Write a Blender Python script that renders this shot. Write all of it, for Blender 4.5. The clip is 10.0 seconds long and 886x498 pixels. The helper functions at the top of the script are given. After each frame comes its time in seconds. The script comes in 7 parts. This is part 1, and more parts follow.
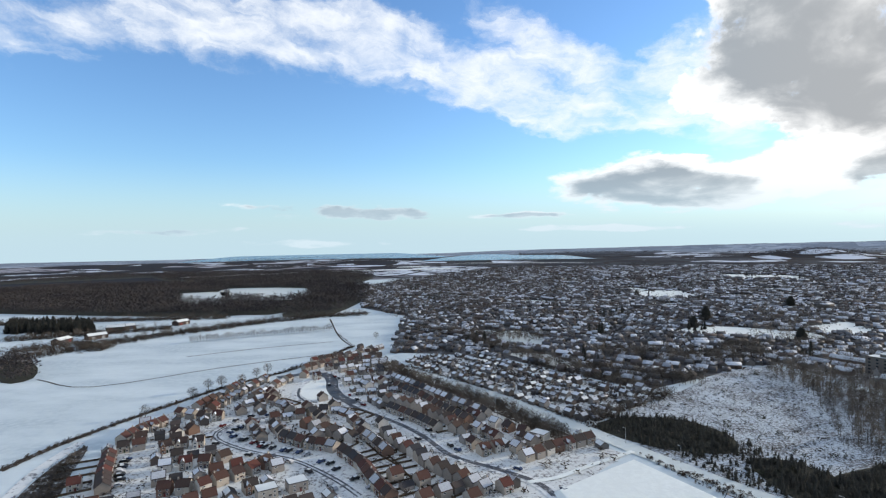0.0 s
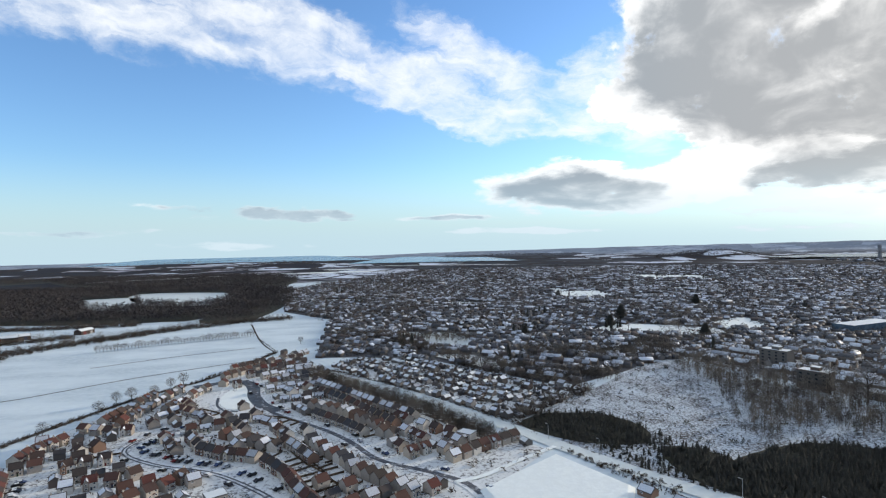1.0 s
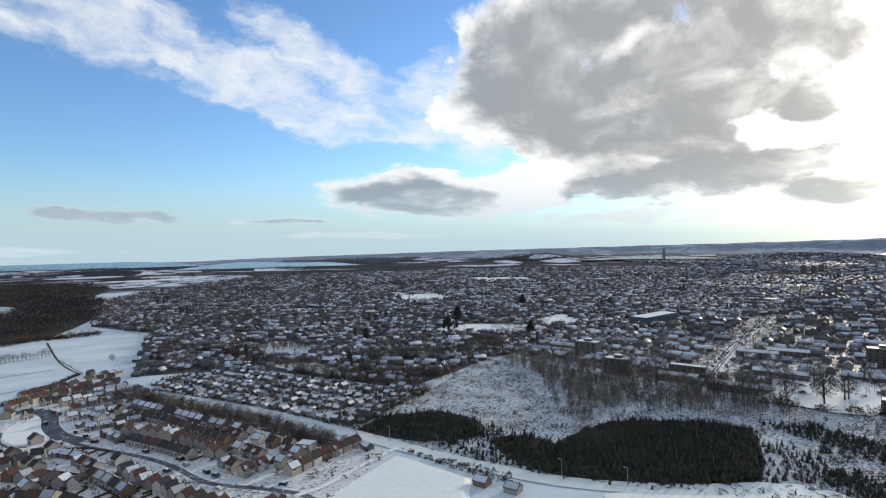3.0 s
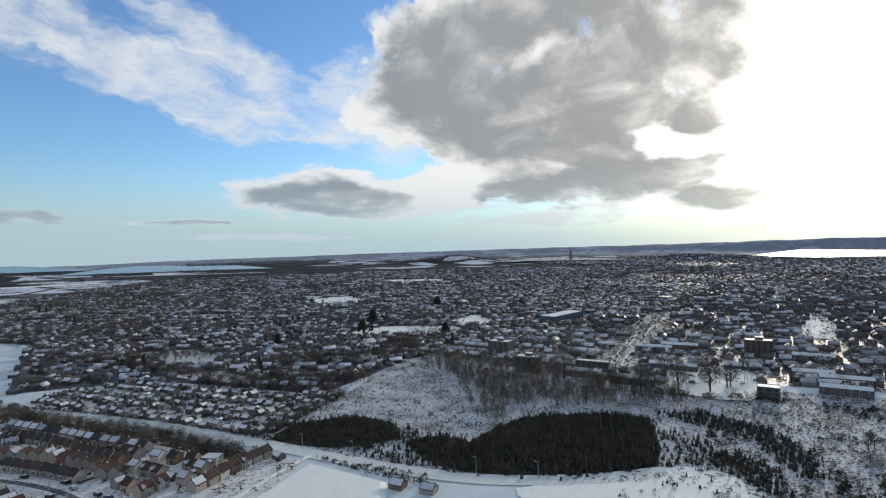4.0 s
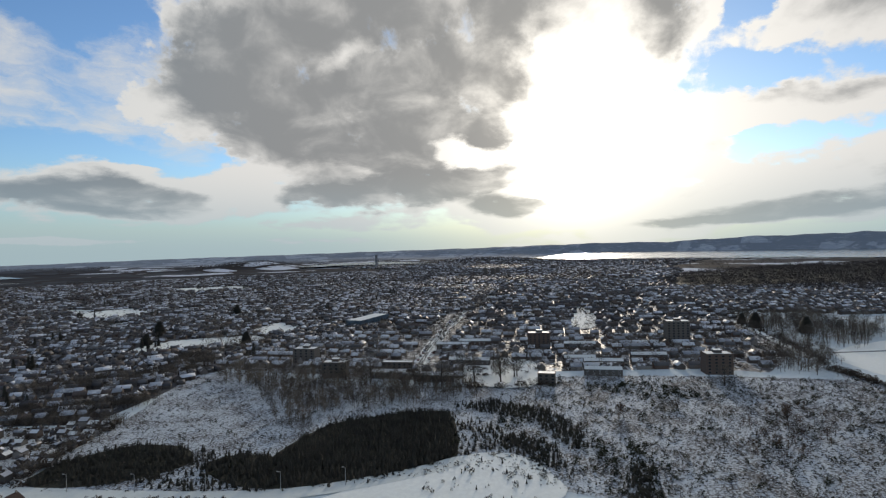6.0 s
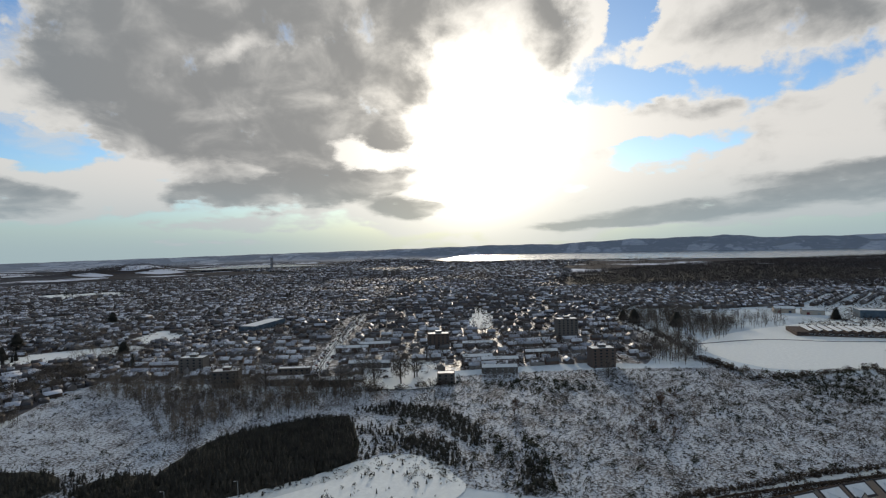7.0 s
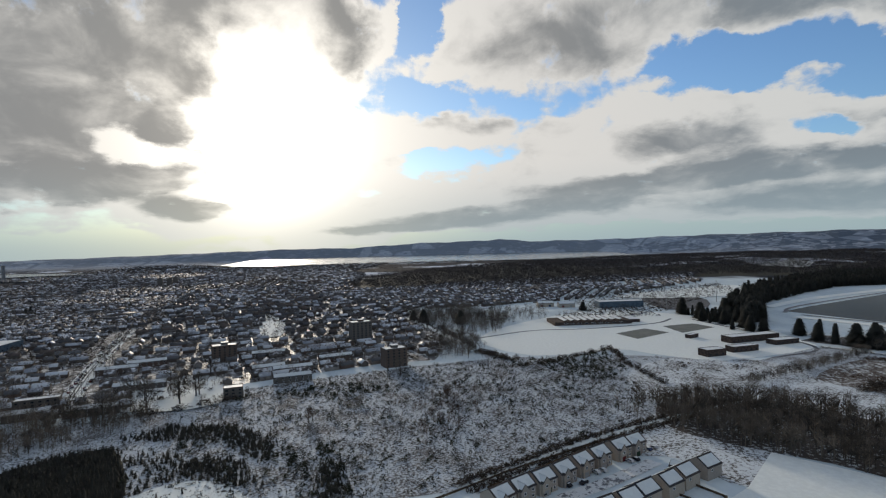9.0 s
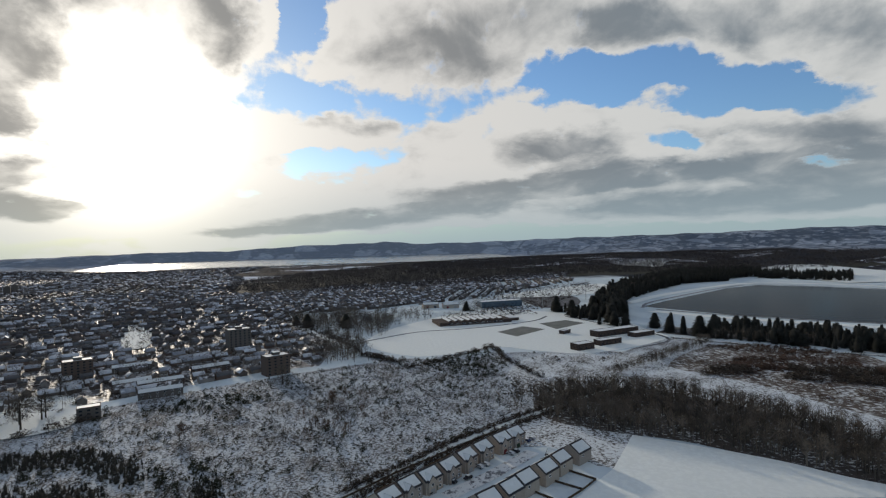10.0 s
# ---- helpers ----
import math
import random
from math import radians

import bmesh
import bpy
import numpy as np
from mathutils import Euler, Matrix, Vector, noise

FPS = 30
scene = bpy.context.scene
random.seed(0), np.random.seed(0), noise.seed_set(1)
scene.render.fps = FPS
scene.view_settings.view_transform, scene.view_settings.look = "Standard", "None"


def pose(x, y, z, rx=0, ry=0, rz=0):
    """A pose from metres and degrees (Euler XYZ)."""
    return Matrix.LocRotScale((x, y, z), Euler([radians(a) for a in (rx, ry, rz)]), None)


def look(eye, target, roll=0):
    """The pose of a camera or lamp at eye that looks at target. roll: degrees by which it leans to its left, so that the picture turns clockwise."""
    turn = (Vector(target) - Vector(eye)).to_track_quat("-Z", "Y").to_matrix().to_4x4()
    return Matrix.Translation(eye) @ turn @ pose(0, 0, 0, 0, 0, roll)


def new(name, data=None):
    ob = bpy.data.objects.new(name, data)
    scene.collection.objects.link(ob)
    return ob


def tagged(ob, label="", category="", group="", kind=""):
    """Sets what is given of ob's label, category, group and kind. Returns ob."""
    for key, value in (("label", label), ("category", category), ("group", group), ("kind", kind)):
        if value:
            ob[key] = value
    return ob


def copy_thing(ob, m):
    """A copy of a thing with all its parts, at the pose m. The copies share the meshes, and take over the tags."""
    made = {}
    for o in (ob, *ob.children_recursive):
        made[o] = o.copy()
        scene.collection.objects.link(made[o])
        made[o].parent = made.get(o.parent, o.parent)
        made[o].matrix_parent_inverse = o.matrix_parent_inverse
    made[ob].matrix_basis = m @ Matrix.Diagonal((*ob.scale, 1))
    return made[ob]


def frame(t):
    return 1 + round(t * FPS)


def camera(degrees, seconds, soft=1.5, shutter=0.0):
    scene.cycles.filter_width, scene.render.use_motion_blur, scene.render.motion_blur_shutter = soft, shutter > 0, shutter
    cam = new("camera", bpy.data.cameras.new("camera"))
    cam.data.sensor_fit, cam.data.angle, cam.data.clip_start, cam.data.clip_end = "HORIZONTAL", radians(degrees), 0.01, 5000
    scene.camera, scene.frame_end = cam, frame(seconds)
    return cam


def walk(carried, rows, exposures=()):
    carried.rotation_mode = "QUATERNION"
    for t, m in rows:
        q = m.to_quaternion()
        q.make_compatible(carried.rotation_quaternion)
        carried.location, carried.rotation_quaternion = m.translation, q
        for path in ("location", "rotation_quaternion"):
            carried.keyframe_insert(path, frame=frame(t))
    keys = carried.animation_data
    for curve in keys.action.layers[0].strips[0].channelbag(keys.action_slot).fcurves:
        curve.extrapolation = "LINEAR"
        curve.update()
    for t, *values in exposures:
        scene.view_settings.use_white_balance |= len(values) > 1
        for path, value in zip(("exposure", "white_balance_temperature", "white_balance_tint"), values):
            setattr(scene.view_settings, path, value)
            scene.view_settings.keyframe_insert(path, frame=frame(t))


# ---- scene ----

# ---------------------------------------------------------------- camera
EYE_H = 98.0
cam = camera(78.57, 10.0, soft=1.2)


def eye(yaw, pitch, roll):
    return pose(0, 0, EYE_H, 90 + pitch, 0, yaw) @ pose(0, 0, 0, 0, 0, roll)


PATH = [(0, 0.00, -0.64, -1.06),
        (0.5, -3.79, -0.57, -1.14),
        (1, -7.70, -0.54, -1.11),
        (1.5, -11.48, -0.49, -1.10),
        (2, -15.36, -0.45, -1.09),
        (2.5, -19.85, -0.42, -1.09),
        (4, -33.34, -0.32, -1.18),
        (4.5, -37.96, -0.30, -1.19),
        (5, -43.10, -0.26, -1.25),
        (5.5, -48.30, -0.27, -1.27),
        (7, -64.15, -0.29, -1.29),
        (7.5, -69.23, -0.32, -1.25),
        (8, -74.68, -0.32, -1.30),
        (8.5, -80.20, -0.35, -1.39),
        (9, -85.69, -0.38, -1.48),
        (9.5, -91.50, -0.43, -1.51),
        (10, -97.73, -0.44, -1.60)]
walk(cam, [(t, eye(*a)) for t, *a in PATH],
     exposures=[(0, 0.10, 6500, 10), (2.5, -0.02, 6500, 10), (4.5, -0.44, 6550, 10), (7.0, -0.68, 6800, 10), (10, -0.76, 6750, 10)])

# ---------------------------------------------------------------- world, sun
SUN_AZ, SUN_EL = 67.5, 12.0          # compass degrees clockwise from +y, height

world = bpy.data.worlds.new("winter_sky")
scene.world = world
world.use_nodes = True
wt = world.node_tree
wt.nodes.clear()


class Nodes:
    """Short hand for building node trees."""

    def __init__(self, tree):
        self.tree = tree

    def add(self, kind, **props):
        n = self.tree.nodes.new(kind)
        for k, v in props.items():
            setattr(n, k, v)
        return n

    def put(self, socket, value):
        if value is None:
            return
        if isinstance(value, bpy.types.NodeSocket):
            self.tree.links.new(value, socket)
        elif isinstance(value, (tuple, list)) and len(value) == 3 and socket.type == "RGBA":
            socket.default_value = (*value, 1)
        else:
            socket.default_value = value

    def math(self, op, a, b=None, c=None, clamp=False):
        n = self.add("ShaderNodeMath", operation=op, use_clamp=clamp)
        for s, v in zip(n.inputs, (a, b, c)):
            self.put(s, v)
        return n.outputs[0]

    def mix(self, fac, a, b):
        n = self.add("ShaderNodeMix", data_type="RGBA")
        self.put(n.inputs[0], fac)
        self.put(n.inputs[6], a)
        self.put(n.inputs[7], b)
        return n.outputs[2]

    def ramp(self, x, lo, hi, a=0.0, b=1.0, smooth=True):
        n = self.add("ShaderNodeMapRange", interpolation_type="SMOOTHSTEP" if smooth else "LINEAR")
        for i, v in enumerate((x, lo, hi, a, b)):
            self.put(n.inputs[i], v)
        return n.outputs[0]

    def vec(self, x, y, z):
        n = self.add("ShaderNodeCombineXYZ")
        for s, v in zip(n.inputs, (x, y, z)):
            self.put(s, v)
        return n.outputs[0]

    def noise(self, vector, scale, detail=4.0, rough=0.55, distortion=0.0):
        n = self.add("ShaderNodeTexNoise")
        self.put(n.inputs["Vector"], vector)
        n.inputs["Scale"].default_value = scale
        n.inputs["Detail"].default_value = detail
        n.inputs["Roughness"].default_value = rough
        n.inputs["Distortion"].default_value = distortion
        return n.outputs[0]

    def mapped(self, vector, scale):
        n = self.add("ShaderNodeMapping")
        self.put(n.inputs[0], vector)
        n.inputs["Scale"].default_value = scale
        return n.outputs[0]


w = Nodes(wt)
direction = w.add("ShaderNodeTexCoord").outputs["Generated"]
sep = w.add("ShaderNodeSeparateXYZ")
w.put(sep.inputs[0], direction)
dx, dy, dz = sep.outputs
AZ = w.math("DEGREES", w.math("ARCTAN2", dx, dy))
EL = w.math("DEGREES", w.math("ARCSINE", dz))

# clear sky: the air below the far horizon repeats the lowest band
up_z = w.math("MAXIMUM", dz, 0.035)
sky = w.add("ShaderNodeTexSky", sky_type="NISHITA", sun_disc=False, sun_elevation=radians(SUN_EL),
            sun_rotation=radians(SUN_AZ), altitude=150, air_density=1.0, dust_density=0.4, ozone_density=1.6)
w.put(sky.inputs[0], w.vec(dx, dy, up_z))

# cloud banks in sky degrees: (azimuth, elevation, half width, half height, lean, weight)
VEIL_BANK = [
    (-32.6, 19.4, 13.5, 2.9, 10, 0.55), (-17.1, 20.5, 15, 3.73, -4, 0.8), (1.3, 17.9, 18.4, 3.33, -15, 0.95),
    (12.5, 19.1, 9.6, 2.06, -25, 0.95), (15.7, 12.7, 12.5, 1.85, -8, 1), (22.6, 13.1, 7.1, 2.34, -6, 1.1),
    (25.2, 17.8, 5.4, 2.67, 26, 1), (31.6, 12.5, 6.1, 2.89, 20, 0.9), (-8.1, 22.5, 9.3, 1.5, -3, 0.55),
]
LENS_CLOUD = [
    (23.2, 5.5, 11.9, 2.63, -1, 1.3), (30.1, 5.8, 8.7, 2.46, -0, 1.1), (35.2, 7.5, 5.3, 2.93, -1, 1),
    (8.7, 2.7, 5.7, 0.47, 0, 0.9), (-10.8, 3.3, 9.2, 0.94, -1, 0.5), (-20.2, 3.9, 4.2, 0.45, -4, 0.42),
    (-5.5, 3.1, 5.3, 0.53, -1, 0.45), (-26.8, 1.5, 7.6, 0.37, 2, 0.48), (-13.6, 0.3, 7.9, 0.45, -1, 0.5),
    (16.1, 1.3, 8.9, 0.36, -1, 0.42), (16.2, 1.2, 8.7, 0.39, -1, 0.45), (41.3, 0.9, 7.7, 0.42, -1, 0.5),
]
GREAT_BANK = [
    (36.9, 17.7, 13.5, 7.54, -1, 1.3), (48.8, 20.8, 18.4, 6.61, -4, 1.3), (45.1, 11.9, 15, 5.65, -2, 1.2),
    (48.5, 6.6, 15.3, 3.35, -2, 1.1), (64.2, 20.3, 14.3, 5.14, -10, 1.2), (59.6, 20.4, 16.7, 8.83, 0, 1.2),
    (70.1, 10.8, 13.3, 15.67, -2, 1.1), (66.4, 3.3, 10, 0.95, -1, 0.6), (72.7, 12.6, 7.3, 11.22, 4, 1),
    (77.6, 20.5, 7.3, 4.17, 5, 1.1), (60.1, 7.3, 5.6, 6.03, 3, 0.9),
]
EAST_DECK = [
    (88.6, 19.7, 6.9, 4.94, 1, 1.2), (99.3, 20.7, 12.9, 5.71, -2, 1.2), (113.8, 21.6, 17.7, 3.93, -7, 1.2),
    (127.8, 17.9, 13.4, 3.71, -11, 1.2), (135.9, 13.9, 4.1, 4.82, -12, 1), (87.2, 12, 10.8, 2.58, -5, 1.1),
    (82.6, 9.9, 2.2, 0.5, 1, 0.8), (108.4, 11.2, 11.4, 3.65, -4, 1.2), (99, 9.6, 10, 2.6, 18, 1),
    (120, 14.2, 3.8, 1.45, -7, 0.9), (108.6, 15.4, 3.4, 0.98, -4, 0.65), (127.2, 10.5, 5.9, 2.1, -7, 1),
    (134.7, 8.7, 6.5, 3.02, -8, 1.2),
]
LOW_DECK = [
    (118.9, 11.4, 5.7, 1.7, -6, 0.9), (80.3, 6.4, 13.9, 2.7, 2, 1), (92.9, 5.4, 17.3, 3.88, 3, 1.1),
    (113.4, 6.1, 18.3, 3.97, 1, 1.2), (130.6, 4.8, 14.4, 3.48, -3, 1.2), (87, 2.9, 16.8, 1.52, -0, 0.9),
    (116.1, 2.3, 23.3, 0.91, -1, 0.7), (77.7, 9.6, 4.2, 2.45, 2, 0.9), (78.6, 1.8, 10.6, 0.45, 1, 0.7),
    (27.2, 5.8, 7.7, 2.84, 3, 1), (43.9, 2.5, 10.5, 0.78, -0, 0.7), (26.6, 13.2, 4.1, 2.7, 8, 0.8),
]
CLEARINGS = [
    (83.4, 21.7, 2.2, 3.73, -14, -1.5), (115.3, 16.1, 10.2, 2.4, -2, -1), (129.4, 12.6, 8.2, 2.02, -12, -0.9),
    (82.8, 15.1, 6.1, 1.93, 2, -1), (87.1, 8.5, 6.9, 1.49, 6, -0.9), (120.9, 9.7, 3, 0.74, -6, -0.7),
    (132.7, 6.1, 3.6, 0.43, -6, -0.6), (78.5, 17.6, 3.7, 1.79, 4, -0.5), (77.6, 5.8, 2.1, 0.78, 0, -0.5),
    (23, 19.5, 3.3, 3.07, 4, -0.4), (27.7, 9.1, 4.6, 1.69, 5, -0.7), (29.6, 8.7, 4.1, 1.27, 0, -0.5),
]
GREY_BANK = [
    (33.3, 17.4, 10.6, 5.13, 0, 0.85), (47.5, 15.9, 10.9, 4.88, -4, 0.9), (39.2, 11.2, 11.2, 3.32, -1, 1),
    (51.4, 9, 5.6, 1.92, -3, 0.9), (54.1, 6.2, 8.8, 1.59, 0, 1), (43.2, 4.9, 9.4, 1.42, 0, 0.9),
    (59.5, 7.7, 3.9, 1.52, 21, 0.9), (66.1, 19.7, 10.6, 2.78, -10, 0.9), (58, 11.8, 5.8, 2.04, -5, 0.7),
    (63.2, 21.4, 14.6, 6.69, -1, 0.9), (51.3, 13.2, 12.9, 4.41, 2, 0.8), (38.7, 18.5, 11.1, 5.33, 7, 0.6),
    (60.4, 4.3, 4.7, 0.95, -1, 0.8), (69.2, 22.5, 10, 4.04, -11, 1),
]
GREY_LOW = [
    (22.4, 5.1, 9.6, 1.83, -1, 1.3), (43, 23.5, 18.8, 2.99, -3, 0.6), (60.7, 18.5, 10.1, 2.95, -13, 0.8),
    (60.2, 15, 5.6, 3.08, -7, 0.7), (8.7, 2.6, 5.9, 0.47, 0, 0.9), (-10.8, 3.3, 10.8, 1.05, -1, 0.9),
    (-26.8, 1.5, 9.5, 0.48, 2, 0.8), (60.4, 17.6, 9.9, 4.31, 10, 0.8), (60.1, 8.2, 3.6, 1.95, 4, 1),
    (60.4, 3.8, 3.8, 0.95, 1, 0.9), (-5.5, 3.1, 5.9, 0.59, -1, 0.6), (46.2, 6.4, 12.8, 1.68, 1, 0.5),
]
GREY_EAST = [
    (97.5, 19.7, 9.4, 4.21, -1, 0.55), (113.8, 21.6, 18.2, 3.69, -6, 0.45), (128.7, 18.2, 14.5, 2.75, -11, 0.5),
    (89.6, 12.4, 5.8, 1.46, -8, 0.45), (110.7, 9.4, 7.3, 2.15, 1, 0.8), (126.2, 9.3, 9.2, 1.32, -7, 0.35),
    (134.7, 8.9, 6.1, 2.09, -8, 0.6), (104.8, 5.2, 13.3, 1.53, 3, 1), (121.4, 6.5, 12.9, 1.72, 1, 1),
    (133.8, 4.8, 7.4, 2.39, -2, 1.1), (90.5, 3, 13.3, 1.06, 3, 1), (123.7, 3.1, 16.7, 1.39, -0, 1),
    (78.6, 1.8, 9.5, 0.51, 1, 0.7),
]
BRIGHT = [
    (56.9, 9.4, 4.3, 1.43, -4, -0.9), (44.1, 19.1, 3.5, 0.95, 27, -0.28), (69, 12, 7.7, 12.34, -2, -1),
    (55.8, 9.3, 3.5, 1.27, 0, -0.5), (30.7, 7.3, 6.4, 1.63, -0, -0.6), (34, 5.1, 3, 2.66, -1, -0.9),
    (67.8, 11.5, 4, 2.97, -8, -0.2),
]


def patches(rows, spot, total=None, gain=1.0):
    """Sum of soft leaning ellipses."""
    for az, el, hw, hh, lean, weight in rows:
        m = w.add("ShaderNodeMapping", vector_type="TEXTURE")
        w.put(m.inputs[0], spot)
        m.inputs["Location"].default_value = (az, el, 0)
        m.inputs["Rotation"].default_value = (0, 0, radians(lean))
        m.inputs["Scale"].default_value = (hw * 1.25, hh * 1.25, 1)
        g = w.add("ShaderNodeTexGradient", gradient_type="SPHERICAL")
        w.put(g.inputs[0], m.outputs[0])
        total = w.math("MULTIPLY_ADD", g.outputs["Fac"], weight * gain, 0.0 if total is None else total)
    return total


def shifted(vector, by):
    n = w.add("ShaderNodeVectorMath", operation="ADD")
    w.put(n.inputs[0], vector)
    w.put(n.inputs[1], by)
    return n.outputs[0]


# the layer is seen ever flatter towards the horizon
FLAT = w.math("MULTIPLY", w.math("LOGARITHM", w.math("MAXIMUM", w.math("ADD", EL, 7.0), 0.5), math.e), 27.0)
layer = w.vec(AZ, FLAT, 0.0)
spot = w.vec(AZ, EL, 0.0)
swirl = w.add("ShaderNodeTexNoise")
w.put(swirl.inputs["Vector"], w.mapped(layer, (0.16, 0.22, 1)))
swirl.inputs["Scale"].default_value = 1.0
swirl.inputs["Detail"].default_value = 6.0
swirl.inputs["Roughness"].default_value = 0.6
offset = w.add("ShaderNodeVectorMath", operation="MULTIPLY_ADD")
w.put(offset.inputs[0], swirl.outputs["Color"])
reach = w.ramp(EL, 0.0, 14.0, 0.25, 1.0)
w.put(offset.inputs[1], w.vec(w.math("MULTIPLY", reach, 9.0), w.math("MULTIPLY", reach, 5.0), 0.0))
w.put(offset.inputs[2], w.vec(w.math("MULTIPLY", reach, -4.5), w.math("MULTIPLY", reach, -2.5), 0.0))
torn = shifted(spot, offset.outputs[0])

cover = patches(EAST_DECK + LOW_DECK + GREAT_BANK, torn, None, 1.55)
cover = patches(LENS_CLOUD, torn, cover, 1.75)
# unseen broken deck, added overhead and behind to set the fill light
unseen = w.math("MAXIMUM", w.ramp(EL, 26.0, 40.0, 0.0, 0.55),
                w.ramp(w.math("ABSOLUTE", w.math("SUBTRACT", AZ, 48.0)), 95.0, 125.0, 0.0, 0.50))
cover = w.math("MINIMUM", w.math("ADD", cover, unseen), 1.15)
cover = patches(CLEARINGS, torn, cover, 1.5)
fine = w.noise(w.mapped(layer, (0.26, 0.26, 1)), 1.0, 9.0, 0.57, 0.15)
density = w.math("MULTIPLY_ADD", w.math("SUBTRACT", fine, 0.5), w.ramp(cover, 0.0, 0.35, 0.4, 2.5), cover)
mask = w.ramp(density, 0.24, 0.84)
# thin drawn-out veils
combed = w.add("ShaderNodeMapping")
w.put(combed.inputs[0], torn)
combed.inputs["Rotation"].default_value = (0, 0, radians(12))
streak = w.noise(w.mapped(combed.outputs[0], (0.10, 0.42, 1)), 1.0, 8.0, 0.62, 0.35)
puffs = w.noise(w.mapped(layer, (0.22, 0.30, 1)), 1.0, 8.0, 0.6, 0.3)
veils = w.math("MINIMUM", patches(VEIL_BANK, torn, None, 1.5), 0.85)
wisps = w.math("ADD", veils, w.math("ADD", w.math("MULTIPLY", w.math("SUBTRACT", streak, 0.5), 2.0), w.math("MULTIPLY", w.math("SUBTRACT", puffs, 0.5), 1.5)))
wisps = w.math("MULTIPLY", w.ramp(wisps, 0.02, 1.42), w.ramp(veils, 0.0, 0.25))
solid = mask
mask = w.math("MAXIMUM", mask, w.math("MULTIPLY", wisps, 0.9))
grey = patches(GREY_BANK + GREY_LOW + GREY_EAST, torn, None, 1.7)
grey = w.math("MINIMUM", w.math("ADD", grey, unseen), 0.92)
grey = patches(BRIGHT, torn, grey, 1.7)
billow = w.noise(w.mapped(layer, (0.15, 0.17, 1)), 1.0, 7.0, 0.54, 0.3)
raised = w.noise(w.mapped(shifted(layer, (0.8, 2.4, 0.0)), (0.15, 0.17, 1)), 1.0, 7.0, 0.54, 0.3)
relief = w.math("MULTIPLY", w.math("SUBTRACT", raised, billow), 2.0)
rim = w.ramp(density, 0.45, 1.0, -0.32, 0.0)
thick = w.ramp(w.math("ADD", w.math("ADD", grey, rim), w.math("ADD", w.math("MULTIPLY", w.math("SUBTRACT", billow, 0.5), 1.8), relief)), 0.08, 1.08)

# sun behind thin cloud: white glare that falls off with the angle
sun_dir = Vector((math.sin(radians(SUN_AZ)) * math.cos(radians(SUN_EL)),
                  math.cos(radians(SUN_AZ)) * math.cos(radians(SUN_EL)), math.sin(radians(SUN_EL))))
dotn = w.add("ShaderNodeVectorMath", operation="DOT_PRODUCT")
w.put(dotn.inputs[0], direction)
dotn.inputs[1].default_value = sun_dir
away = w.math("DEGREES", w.math("ARCCOSINE", w.math("MINIMUM", dotn.outputs["Value"], 0.99999)))
glow = w.math("POWER", w.ramp(away, 34.0, 2.0, 0.0, 1.0, False), 2.6)
core = w.math("POWER", w.ramp(away, 15.0, 0.0, 0.0, 1.0), 2.0)

clear = w.add("ShaderNodeVectorMath", operation="MULTIPLY")
w.put(clear.inputs[0], sky.outputs[0])
w.put(clear.inputs[1], w.mix(glow, (0.135, 0.180, 0.240), (0.070, 0.105, 0.150)))
aside = w.ramp(away, 26.0, 56.0)
lit = w.mix(glow, w.mix(solid, (1.00, 1.03, 1.05), w.mix(aside, (1.16, 1.16, 1.15), (1.00, 1.04, 1.06))), (2.0, 1.92, 1.75))
shade = w.mix(glow, w.mix(aside, (0.425, 0.445, 0.465), (0.315, 0.385, 0.455)), (0.62, 0.60, 0.56))
cloud = w.mix(thick, lit, shade)
haze = w.ramp(EL, 9.0, -0.5, 0.0, 0.92)
low = w.mix(glow, (0.52, 0.69, 0.79), (1.35, 1.25, 0.93))
far_cloud = w.mix(w.math("MULTIPLY", haze, 0.8), cloud, low)
both = w.mix(mask, w.mix(haze, clear.outputs[0], low), far_cloud)
flare = w.add("ShaderNodeVectorMath", operation="SCALE")
flare.inputs[0].default_value = (1.0, 0.96, 0.88)
thin = w.math("SUBTRACT", 1.0, w.math("MULTIPLY", thick, 0.9))
veil = w.math("MULTIPLY_ADD", mask, 0.85, 0.15)
w.put(flare.inputs["Scale"], w.math("MULTIPLY", w.math("MULTIPLY", w.math("ADD", w.math("MULTIPLY", glow, 0.7), w.math("MULTIPLY", core, 2.8)), veil), thin))
total = w.add("ShaderNodeVectorMath", operation="ADD")
w.put(total.inputs[0], both)
w.put(total.inputs[1], flare.outputs[0])
bg = w.add("ShaderNodeBackground")
w.put(bg.inputs[0], total.outputs[0])
bg.inputs[1].default_value = 1.0
w.put(w.add("ShaderNodeOutputWorld").inputs[0], bg.outputs[0])

sun = new("sun", bpy.data.lights.new("sun", "SUN"))
sun.data.energy, sun.data.angle, sun.data.color = 3.65, radians(2.0), (1.0, 0.90, 0.76)
sun.matrix_world = look(sun_dir * 500, (0, 0, 0))


# ---------------------------------------------------------------- materials
def material(name, rough=0.8, metal=0.0, specular=0.08):
    mat = bpy.data.materials.new(name)
    mat.use_nodes = True
    n = Nodes(mat.node_tree)
    bsdf = mat.node_tree.nodes["Principled BSDF"]
    bsdf.inputs["Roughness"].default_value = rough
    bsdf.inputs["Metallic"].default_value = metal
    bsdf.inputs["Specular IOR Level"].default_value = specular
    return mat, n, bsdf


def bump(n, bsdf, height, strength=0.4, distance=0.1):
    b = n.add("ShaderNodeBump")
    b.inputs["Strength"].default_value = strength
    b.inputs["Distance"].default_value = distance
    n.put(b.inputs["Height"], height)
    n.put(bsdf.inputs["Normal"], b.outputs[0])


